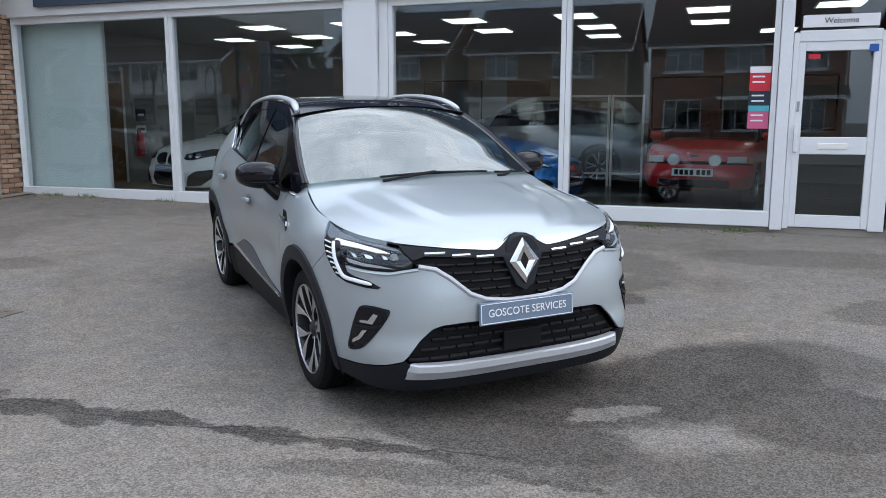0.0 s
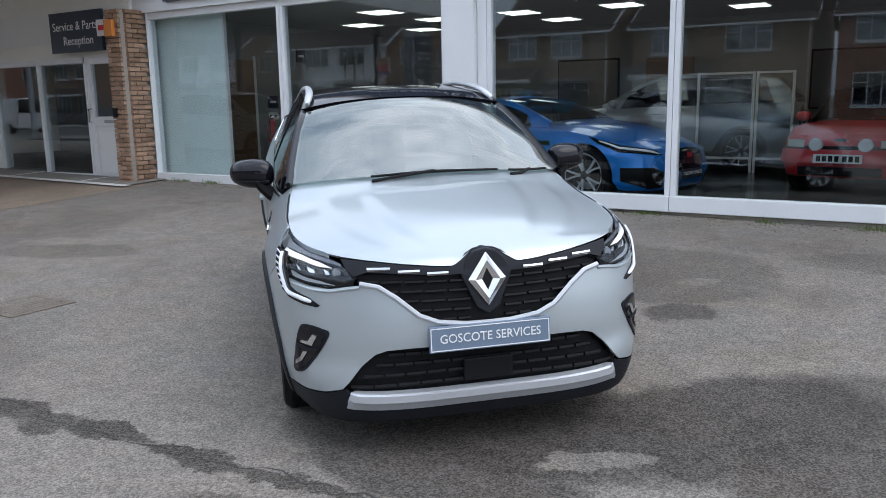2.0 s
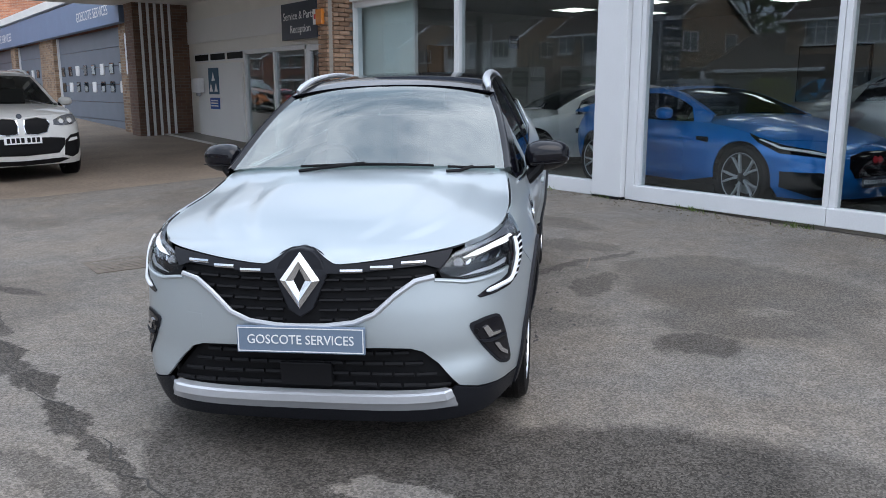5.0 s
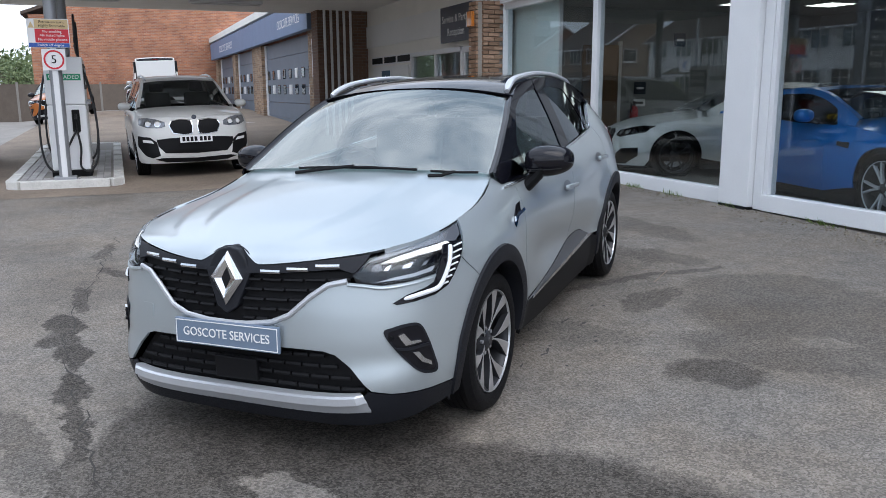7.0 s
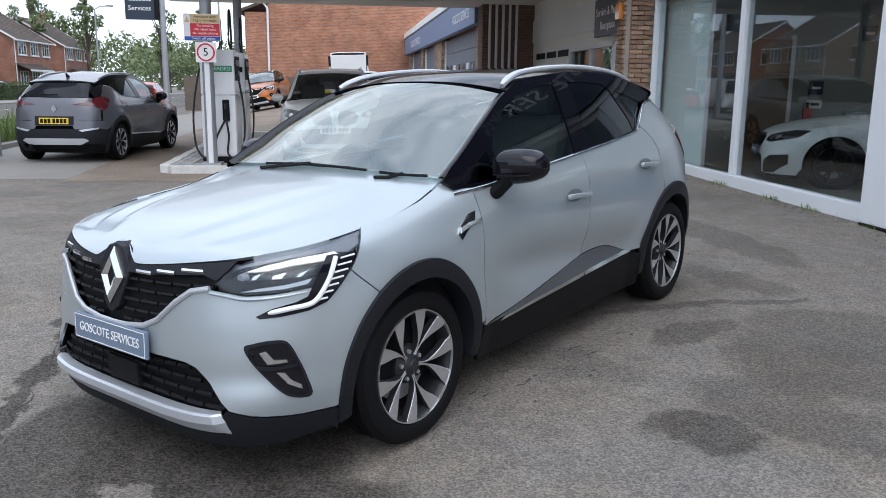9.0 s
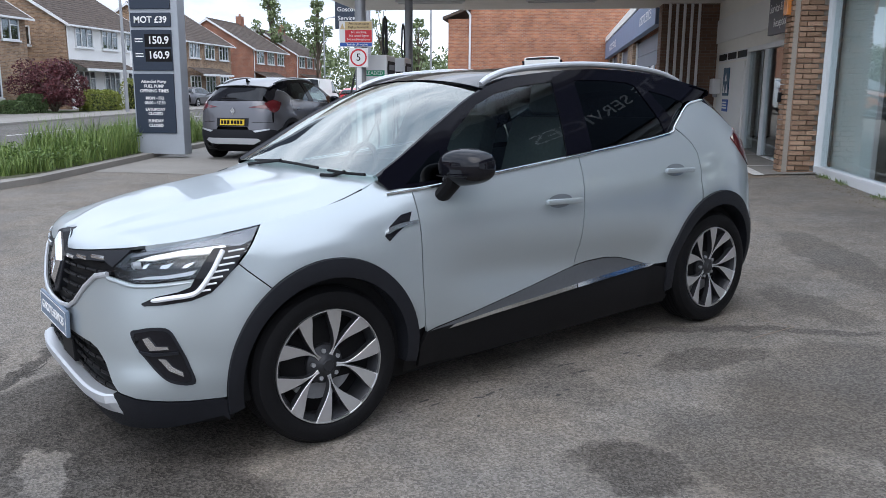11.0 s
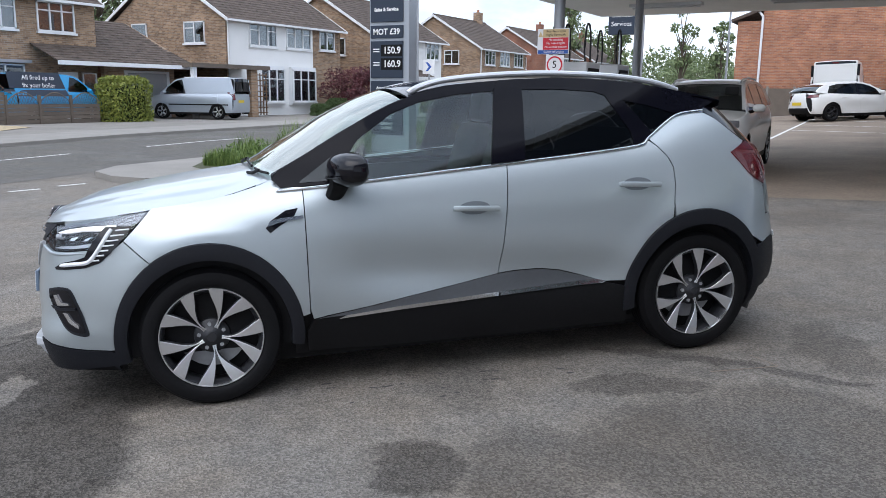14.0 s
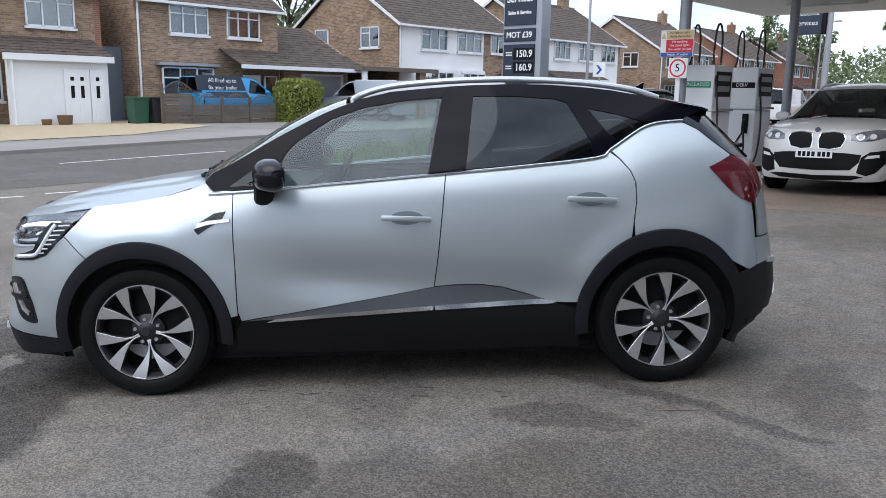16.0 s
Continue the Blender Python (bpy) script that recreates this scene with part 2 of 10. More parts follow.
SOFFIT = M("soffit_paint", (0.84, 0.82, 0.78), 0.7, var=0.1, scale=1.0)
RENDER = M("white_render", (0.80, 0.80, 0.79), 0.85, var=0.06, scale=0.8, bump=0.2)
CREAM = M("cream_panel", (0.82, 0.80, 0.75), 0.6, var=0.07)
DARK = M("dark_plastic", (0.008, 0.008, 0.009), 0.55, var=0.2, ior=1.25)
CLAD = M("grey_cladding_plastic", (0.013, 0.014, 0.018), 0.5, var=0.12, bump=0.15, bscale=400, ior=1.3)
# grey that paints the shade inside the body-coloured handle cups
HANDLECUP_SHADE = M("handle_cup", (0.20, 0.22, 0.24), 0.35, 0.5, var=0.06)
# dark cladding plastic with sky light on its upper face painted in as grey
INSERT_SKYLIT = M("grey_door_insert", (0.075, 0.08, 0.088), 0.4, var=0.08)
LAMPGREY = M("smoky_lamp_trim", (0.16, 0.165, 0.18), 0.25, 0.4, var=0.08)
GUIDE = M("white_light_guide", (0.78, 0.80, 0.83), 0.25, var=0.04)
BLACKGLOSS = M("black_gloss", (0.006, 0.006, 0.009), 0.06, var=0.1, ior=1.42)
RUBBER = M("tyre_rubber", (0.006, 0.006, 0.007), 0.6, var=0.25, bump=0.2, bscale=200, ior=1.25)
CHROME = M("bright_metal", (0.75, 0.76, 0.78), 0.14, 1.0, var=0.03)
SATIN = M("satin_silver", (0.56, 0.58, 0.61), 0.35, 0.5, var=0.04)
ALLOY = M("diamond_cut_alloy", (0.68, 0.69, 0.71), 0.28, 0.9, var=0.04)
DARKALLOY = M("dark_alloy", (0.028, 0.029, 0.033), 0.4, 0.3, var=0.1)
GREYSTEEL = M("grey_steel", (0.35, 0.36, 0.38), 0.45, 0.5, var=0.1)
GLASS = glass_mat("shop_glass", (0.86, 0.89, 0.89), 0.055)
WINDOWGLASS = glass_mat("house_glass", (0.50, 0.53, 0.55), 0.17)
CARGLASS = glass_mat("car_glass", (0.56, 0.68, 0.65), 0.055)
SCREENGLASS = glass_mat("windscreen_glass", (0.50, 0.62, 0.60), 0.27, 0.0, (0.97, 1.0, 0.96, 1))
DARKSCREEN = glass_mat("dark_windscreen", (0.30, 0.33, 0.33), 0.05)
TINTGLASS = glass_mat("privacy_glass", (0.07, 0.075, 0.08), 0.04)
LENS = glass_mat("lamp_lens", (0.92, 0.94, 0.96), 0.05)
REDLENS = M("red_lamp_lens", (0.10, 0.004, 0.009), 0.12, var=0.15, coat=1.0)
AMBER = M("amber_lens", (0.6, 0.2, 0.03), 0.2, coat=0.6)
# faint emission stands in for bright reflection on an unlit strip
DAYSTRIP_GLOW = glow("daytime_lamp", (1.0, 0.97, 0.92), 0.25)
TARMAC = tarmac_mat("forecourt_tarmac", (0.235, 0.217, 0.196), (0.06, 0.056, 0.052), (0.48, 0.45, 0.415), True, STAINS_AND_SHADE, ISLANDS)
ROADTAR = tarmac_mat("road_tarmac", (0.15, 0.147, 0.14), (0.06, 0.058, 0.055), (0.30, 0.29, 0.28), patchy=False)
CONCRETE = M("oily_concrete_apron", (0.215, 0.17, 0.13), 0.85, var=0.35, scale=0.9, fine=25, bump=0.4)
PAVING = M("concrete_paving", (0.25, 0.234, 0.213), 0.9, var=0.18, scale=1.2, bump=0.3)
LINE = M("white_road_paint", (0.62, 0.61, 0.58), 0.8, var=0.2, scale=6)
GRAVEL = M("gold_gravel", (0.42, 0.34, 0.22), 0.95, var=0.35, scale=20, fine=150, bump=1.0, bscale=120)
SOIL = M("verge_soil", (0.07, 0.075, 0.04), 0.95, var=0.3, scale=5, bump=0.8)
LAWN = M("lawn", (0.07, 0.11, 0.035), 0.95, var=0.3, scale=4, bump=0.6)
BRICK_RED = brick_mat("red_brickwork", (0.44, 0.19, 0.10), (0.29, 0.115, 0.07), (0.36, 0.29, 0.23))
BRICK_BUFF = brick_mat("buff_brickwork", (0.38, 0.25, 0.155), (0.19, 0.12, 0.078), (0.33, 0.29, 0.24))
BRICK_DARK = brick_mat("dark_red_brickwork", (0.25, 0.10, 0.065), (0.31, 0.13, 0.08), (0.30, 0.25, 0.21))
# dark brown brick, made darker again to hold the shade on the corner pier
BRICK_BROWN = brick_mat("dark_brown_brickwork", (0.13, 0.075, 0.055), (0.17, 0.10, 0.07), (0.17, 0.145, 0.12))
BRICK_PIECE = M("brown_brick", (0.30, 0.175, 0.105), 0.9, var=0.45, scale=3, fine=70, bump=0.5, rand=1.4, tint=(0.34, 0.22, 0.15))
MORTAR = M("mortar", (0.34, 0.31, 0.27), 0.95, var=0.15)
PILLAR = M("gloss_black_trim", (0.004, 0.004, 0.007), 0.05, var=0.1, ior=1.22)
TILE = M("brown_roof_tile", (0.085, 0.064, 0.052), 0.9, var=0.65, scale=2.5, fine=9, bump=0.6, bscale=12)
NAVY = M("navy_sign_panel", (0.022, 0.033, 0.055), 0.4, var=0.08)
BLUEFASCIA = M("blue_grey_fascia", (0.16, 0.23, 0.36), 0.5, var=0.08)
GREYDOOR = M("grey_shutter_paint", (0.15, 0.175, 0.215), 0.55, var=0.12)
FLOORTILE = M("dark_showroom_floor", (0.012, 0.012, 0.013), 0.25, var=0.15)
INTWALL = M("showroom_wall", (0.24, 0.25, 0.25), 0.8, var=0.05)
GREYPANEL = M("grey_display_board", (0.10, 0.105, 0.11), 0.7)
WOOD = M("brown_wood", (0.15, 0.085, 0.045), 0.6, var=0.3, scale=6)
FENCEWOOD = M("weathered_fence_wood", (0.13, 0.105, 0.085), 0.85, var=0.35, scale=3, fine=30, bump=0.4, rand=0.6)
WHITEPAINT = M("white_gloss_paint", (0.78, 0.79, 0.80), 0.3, var=0.04, coat=0.4)
SIGNWHITE = M("sign_white", (0.80, 0.80, 0.80), 0.5, var=0.03)
SIGNRED = M("sign_red", (0.60, 0.03, 0.045), 0.5, var=0.05)
SIGNBLUE = M("sign_blue", (0.03, 0.10, 0.38), 0.5, var=0.05)
SIGNYELLOW = M("sign_yellow", (0.62, 0.47, 0.25), 0.5, var=0.05)
SIGNGREEN = M("sign_green", (0.02, 0.28, 0.14), 0.5, var=0.05)
SIGNPINK = M("sign_pink", (0.62, 0.12, 0.24), 0.5, var=0.05)
SIGNTEAL = M("sign_teal", (0.10, 0.42, 0.50), 0.5, var=0.05)
PLATEBLUE = M("show_plate_blue_grey", (0.15, 0.20, 0.27), 0.4, var=0.05)
PLATEYELLOW = M("plate_yellow", (0.70, 0.50, 0.03), 0.45, var=0.04)
CEILLIGHT = glow("ceiling_panel_light", (0.95, 1.0, 0.92), 2.6)
HOSE = M("black_hose_rubber", (0.012, 0.012, 0.013), 0.5)
BARK = M("bark", (0.10, 0.08, 0.06), 0.95, var=0.3, scale=8, bump=0.7)


def leaf_mat(name, a, b2):
    m, n, l, b = node_mat(name)
    geo, mix = n.new("ShaderNodeNewGeometry"), n.new("ShaderNodeMixRGB")
    mix.inputs["Color1"].default_value, mix.inputs["Color2"].default_value = (*a, 1), (*b2, 1)
    l.new(geo.outputs["Random Per Island"], mix.inputs["Fac"]); l.new(mix.outputs[0], b.inputs["Base Color"])
    b.inputs["Roughness"].default_value = 0.6
    return m


LEAF = leaf_mat("tree_leaf", (0.085, 0.125, 0.05), (0.20, 0.25, 0.11))
HEDGELEAF = leaf_mat("hedge_leaf", (0.10, 0.14, 0.02), (0.30, 0.32, 0.06))
DARKLEAF = leaf_mat("dark_hedge_leaf", (0.035, 0.07, 0.02), (0.10, 0.15, 0.05))
REDLEAF = leaf_mat("red_acer_leaf", (0.05, 0.012, 0.018), (0.13, 0.03, 0.035))
GRASS = leaf_mat("verge_grass", (0.07, 0.13, 0.025), (0.20, 0.27, 0.07))


# ---- building blocks ----
def box(x0, x1, y0, y1, z0, z1, bev=0.0):
    bm = bmesh.new()
    bmesh.ops.create_cube(bm, size=1.0)
    for v in bm.verts:
        v.co = ((x0 + x1) / 2 + v.co.x * (x1 - x0), (y0 + y1) / 2 + v.co.y * (y1 - y0), (z0 + z1) / 2 + v.co.z * (z1 - z0))
    if bev:
        bmesh.ops.bevel(bm, geom=bm.edges[:], offset=bev, segments=2, affect="EDGES", profile=0.5)
    return bm


def moved(bm, m):
    bm.transform(m)
    return bm


def joined(*bms):
    out = bmesh.new()
    for b in bms:
        me = bpy.data.meshes.new("tmp")
        b.to_mesh(me)
        b.free()
        out.from_mesh(me)
        bpy.data.meshes.remove(me)
    return out


def cyl(p0, p1, r0, r1=None, seg=16):
    r1 = r0 if r1 is None else r1
    p0, p1 = Vector(p0), Vector(p1)
    bm = bmesh.new()
    bmesh.ops.create_cone(bm, cap_ends=True, segments=seg, radius1=r0, radius2=r1, depth=(p1 - p0).length)
    q = (p1 - p0).to_track_quat("Z", "Y").to_matrix().to_4x4()
    bm.transform(Matrix.Translation((p0 + p1) / 2) @ q)
    return bm


def tube(pts, r, seg=8, ry=None):
    """A round or oval bar along points."""
    pts = [Vector(p) for p in pts]
    bm, rings = bmesh.new(), []
    for i, p in enumerate(pts):
        d = (pts[min(i + 1, len(pts) - 1)] - pts[max(i - 1, 0)]).normalized()
        side = d.cross(Vector((0, 0, 1)))
        side = side.normalized() if side.length > 1e-3 else Vector((1, 0, 0))
        up = side.cross(d).normalized()
        rr = r[i] if isinstance(r, (list, tuple)) else r
        rv = (ry if ry else rr)
        rings.append([bm.verts.new(p + side * math.cos(2 * math.pi * k / seg) * rr + up * math.sin(2 * math.pi * k / seg) * rv) for k in range(seg)])
    for a, c in zip(rings, rings[1:]):
        for k in range(seg):
            bm.faces.new((a[k], a[(k + 1) % seg], c[(k + 1) % seg], c[k]))
    bm.faces.new(rings[0][::-1]); bm.faces.new(rings[-1])
    return bm


def lathe(profile, seg=32):
    """Profile points (r, h) turned about the y axis; h goes along y."""
    bm, rings = bmesh.new(), []
    for k in range(seg):
        a = 2 * math.pi * k / seg
        rings.append([bm.verts.new((r * math.cos(a), h, r * math.sin(a))) for r, h in profile])
    for k in range(seg):
        a, c = rings[k], rings[(k + 1) % seg]
        for i in range(len(profile) - 1):
            bm.faces.new((a[i], a[i + 1], c[i + 1], c[i]))
    return bm


def lathe_at(p, profile, seg=24):
    """A turned shape that stands upright at p; profile: radius, height."""
    return moved(lathe([(r, -h) for r, h in profile], seg), Matrix.Translation(p) @ pose(0, 0, 0, -90, 0, 0))


def prism(poly, h0, h1, axis="z", bev=0.0):
    """A flat outline pushed out along an axis. Outline points are (x, y), (x, z) or (y, z)."""
    put = {"z": lambda p, h: (p[0], p[1], h), "y": lambda p, h: (p[0], h, p[1]), "x": lambda p, h: (h, p[0], p[1])}[axis]
    bm = bmesh.new()
    a, c = [bm.verts.new(put(p, h0)) for p in poly], [bm.verts.new(put(p, h1)) for p in poly]
    n = len(poly)
    bm.faces.new(a[::-1]); bm.faces.new(c)
    for i in range(n):
        bm.faces.new((a[i], a[(i + 1) % n], c[(i + 1) % n], c[i]))
    bmesh.ops.recalc_face_normals(bm, faces=bm.faces[:])
    if bev:
        bmesh.ops.bevel(bm, geom=bm.edges[:], offset=bev, segments=2, affect="EDGES", profile=0.5)
    return bm


def part(name, bm, material, parent=None, label="", smooth=False, angle=35):
    me = bpy.data.meshes.new(name)
    bm.normal_update()
    bm.to_mesh(me)
    bm.free()
    me.materials.append(material)
    if smooth:
        me.polygons.foreach_set("use_smooth", [True] * len(me.polygons))
        me.set_sharp_from_angle(angle=radians(angle))
    ob = new(name, me)
    if parent is not None:
        ob.parent = parent
    if label:
        ob["label"] = label
    return ob


def thing(name, label, category, group="", m=None):
    ob = new(name)
    ob.empty_display_size = 0.1
    if m is not None:
        ob.matrix_world = m
    return tagged(ob, label, category, group)


def setting(name, bm, material, label="", category="", smooth=False):
    ob = part(name, bm, material, None, smooth=smooth)
    return tagged(ob, label, category, "", "structure")


def lettering(name, text, size, material, parent, m, align="CENTER", label="", squeeze=1.0, bold=0.0):
    cu = bpy.data.curves.new(name, "FONT")
    cu.body, cu.size, cu.align_x, cu.align_y, cu.extrude, cu.offset = text, size, align, "CENTER", 0.0012, bold
    cu.resolution_u = 3
    tmp = bpy.data.objects.new("tmp", cu)
    me = bpy.data.meshes.new_from_object(tmp)
    bpy.data.objects.remove(tmp)
    bpy.data.curves.remove(cu)
    me.transform(m @ Matrix.Diagonal((squeeze, 1, 1, 1)))
    me.materials.clear()
    me.materials.append(material)
    ob = new(name, me)
    ob.parent = parent
    if label:
        ob["label"] = label
    return ob


def facing(x, y, z, rz=0.0):
    """Pose for upright lettering that is read from -y at rz = 0."""
    return pose(x, y, z, 90, 0, rz)


def smooth01(a, b, v):
    t = min(1.0, max(0.0, (v - a) / (b - a)))
    return t * t * (3 - 2 * t)


def table(xs, ys):
    """A smooth curve through a few points."""
    xs, ys = list(xs), list(ys)
    if xs[0] > xs[-1]:
        xs, ys = xs[::-1], ys[::-1]
    n = len(xs)
    m = [0.0] * n
    s = [(ys[i + 1] - ys[i]) / (xs[i + 1] - xs[i]) for i in range(n - 1)]
    m[0], m[-1] = s[0], s[-1]
    for i in range(1, n - 1):
        m[i] = 0.0 if s[i - 1] * s[i] <= 0 else 2 * s[i - 1] * s[i] / (s[i - 1] + s[i])

    def f(v):
        if v <= xs[0]:
            return ys[0] + (v - xs[0]) * m[0] * 0.3
        if v >= xs[-1]:
            return ys[-1] + (v - xs[-1]) * m[-1] * 0.3
        i = max(k for k in range(n - 1) if xs[k] <= v)
        h = xs[i + 1] - xs[i]
        t = (v - xs[i]) / h
        return ((1 + 2 * t) * (1 - t) ** 2 * ys[i] + t * (1 - t) ** 2 * h * m[i] + t * t * (3 - 2 * t) * ys[i + 1] + t * t * (t - 1) * h * m[i + 1])
    return f


# ---- the lie of the land ----
def G(x, y):
    """Ground height: the forecourt falls gently from the showroom to the road and rises into the yard."""
    return 0.028 * (min(max(-x, 14.0), 32.0) - 14.0) * smooth01(-1.0, 3.0, y) + 0.012 * min(max(-x, -4.0), 14.0) - 0.025 + 0.041 * min(max(0.0, y - 4.5), 5.3)


def sheet(poly, dz, breaks=True):
    """A flat outline laid on the ground, dz above it."""
    bm = bmesh.new()
    bm.faces.new([bm.verts.new((x, y, 0)) for x, y in poly])
    for co, no in (((0, 4.5, 0), (0, 1, 0)), ((0, 9.8, 0), (0, 1, 0)), ((-14, 0, 0), (1, 0, 0)), ((4, 0, 0), (1, 0, 0)), ((-32, 0, 0), (1, 0, 0)), *(((0, t, 0), (0, 1, 0)) for t in (-1.0, 0.0, 1.0, 2.0, 3.0))):
        bmesh.ops.bisect_plane(bm, geom=bm.verts[:] + bm.edges[:] + bm.faces[:], plane_co=co, plane_no=no)
    for v in bm.verts:
        v.co.z = G(v.co.x, v.co.y) + dz
    bmesh.ops.recalc_face_normals(bm, faces=bm.faces[:])
    if bm.faces and sum(f.normal.z for f in bm.faces) < 0:
        bmesh.ops.reverse_faces(bm, faces=bm.faces[:])
    return bm


def raised(poly, dz, drop=0.3):
    """The same with a skirt down round its edge."""
    bm = sheet(poly, dz)
    edges = [e for e in bm.edges if e.is_boundary]
    r = bmesh.ops.extrude_edge_only(bm, edges=edges)
    for v in r["geom"]:
        if isinstance(v, bmesh.types.BMVert):
            v.co.z -= drop
    bmesh.ops.recalc_face_normals(bm, faces=bm.faces[:])
    return bm


def rect(x0, x1, y0, y1):
    return [(x0, y0), (x1, y0), (x1, y1), (x0, y1)]


setting("ground", sheet(rect(-600, 600, -600, 600), 0.0), TARMAC, "worn grey tarmac with damp dark patches", "ground")

# ---- ground surfaces ----
setting("apron", sheet(rect(-40, -9.75, 0.6, 9.3), 0.004), CONCRETE, "oil-stained brown concrete under the canopy", "pavement")
setting("apron_west", sheet(rect(-42, -40.0, -2.5, 9.3), 0.004), PAVING, "pale concrete yard", "pavement")
setting("yard", sheet(rect(-40, -10.1, -2.4, 0.6), 0.004), PAVING, "pale worn concrete forecourt entrance", "pavement")
setting("walkway", sheet(rect(-20, -10.0, 8.98, 9.9), 0.02), PAVING, "grey paved walkway along the reception", "pavement")
setting("walkway_line", sheet(rect(-20, -9.9, 8.82, 8.98), 0.026), LINE, "chipped white painted edge line", "marking")
for _x in (-11.2, -13.2):
    setting("walkway_mark", sheet(rect(_x - 0.05, _x + 0.03, 8.98, 9.6), 0.026), LINE, "thin white painted line", "marking")
for _x in (-24, -27, -30, -33):
    setting("bay_line", sheet([(_x, 7.6), (_x - 0.1, 7.6), (_x - 2.1, 4.6), (_x - 2.0, 4.6)], 0.008), LINE, "worn white parking bay line", "marking")
setting("bay_edge", sheet(rect(-36, -22, 4.5, 4.6), 0.008), LINE, "worn white parking bay line", "marking")
ROAD_FAR = [(-300, -16.2), (-40, -16.2), (0, -9.8), (300, -9.8)]
setting("road", sheet([(300, -4.3), (-4, -4.3), (-9, -4.7), (-300, -4.7)] + ROAD_FAR, 0.003), ROADTAR, "grey tarmac road", "road")
for _i in range(-30, 10):
    _xa = -9.4 + 6.45 * _i
    _ya, _yb = (-7.2 + 5.0 * max(-40.0, min(0.0, q)) / 40.0 for q in (_xa, _xa + 4.1))
    setting("lane_line", sheet([(_xa, _ya), (_xa + 4.1, _yb), (_xa + 4.1, _yb + 0.1), (_xa, _ya + 0.1)], 0.007), LINE, "white dashed centre line", "marking")
for _i in range(-8, 4):
    setting("edge_line", sheet([(-3.36 - _i * 0.77, -3.45), (-3.80 - _i * 0.77, -3.37), (-3.80 - _i * 0.77, -3.28), (-3.36 - _i * 0.77, -3.36)], 0.007), LINE, "short white give-way dash", "marking")
setting("far_pavement", raised(ROAD_FAR + [(300, -12.2), (0, -12.2), (-40, -18.6), (-300, -18.6)], 0.09), PAVING, "grey far pavement with a kerb", "pavement")
setting("front_gardens", sheet([(-300, -18.5), (-40, -18.5), (0, -12.1), (300, -12.1), (300, -60), (-300, -60)], 0.085), M("drive_concrete", (0.21, 0.195, 0.175), 0.9, var=0.3, scale=0.7, bump=0.3), "concrete drives before the houses", "ground")
setting("gravel_drive", sheet([(-3.0, -13.4), (-10.0, -14.4), (-14.6, -17.6), (-14.6, -22.8), (-3.0, -22.8)], 0.10), GRAVEL, "golden gravel drive", "ground")
setting("front_lawn", sheet(rect(-38.5, -34.5, -21.8, -19.0), 0.115), LAWN, "small front lawn", "ground")
VERGE = [(-7.1, -2.1), (-6.55, -2.5), (-6.5, -3.2), (-6.8, -4.0), (-7.6, -4.5), (-34.0, -4.7), (-34.0, -2.6), (-16.0, -2.3), (-8.6, -1.75), (-7.7, -1.85)]
setting("verge_pavement", raised(VERGE, 0.10), PAVING, "raised verge with a kerb round it", "pavement")
setting("verge_bed", sheet([(-7.75, -2.2), (-8.5, -1.95), (-16.0, -2.5), (-24.0, -2.8), (-24.0, -4.0), (-9.2, -3.9), (-8.2, -3.2)], 0.105), SOIL, "overgrown planted bed", "ground")


# ---- showroom ----
FY = 9.80
setting("plinth", prism([(-10.35, 0.0), (1.95, 0.0), (1.95, 0.25), (-10.35, 0.25)], FY + 0.02, FY + 0.16, "y"), MORTAR, "low concrete plinth", "wall")
setting("floor", box(-10.4, 6, FY + 0.16, 17.2, 0.10, 0.24), FLOORTILE, "dark polished showroom floor", "floor")
setting("ceiling", box(-10.4, 6, FY + 0.16, 17.2, 3.02, 3.12), M("ceiling_tile", (0.30, 0.30, 0.30), 0.8), "grey suspended showroom ceiling", "ceiling")
setting("wall_back", box(-10.4, 6, 17.2, 17.4, 0, 4.9), INTWALL, "pale showroom back wall", "wall")
setting("wall_east", box(6, 6.2, FY - 0.1, 17.4, 0, 4.9), INTWALL, "pale showroom side wall", "wall")
setting("wall_west", box(-10.6, -10.4, FY + 0.2, 17.4, 0, 4.9), INTWALL, "pale showroom side wall", "wall")
setting("roof", box(-10.6, 6.2, FY - 0.25, 17.4, 4.9, 5.1), SOFFIT, "flat showroom roof", "roof")
setting("fascia", box(-10.45, 6.2, FY - 0.12, FY + 0.16, 3.0, 4.9), WHITE, "white fascia over the showroom windows", "wall")
strip = tagged(new("sign_strip"), "blue-grey fascia sign strip with white letters", "sign", "", "structure")
part("panel", box(-9.6, 6.0, FY - 0.20, FY - 0.125, 3.12, 4.75), M("dark_blue_fascia", (0.04, 0.058, 0.09), 0.5), strip)
lettering("lettering", "GOSCOTE SERVICES", 0.36, SIGNWHITE, strip, facing(-3.9, FY - 0.21, 3.75), squeeze=1.15)
setting("wall_right", box(1.95, 6.2, FY - 0.02, FY + 0.16, 0, 3.0), WHITE, "white wall beside the entrance", "wall")


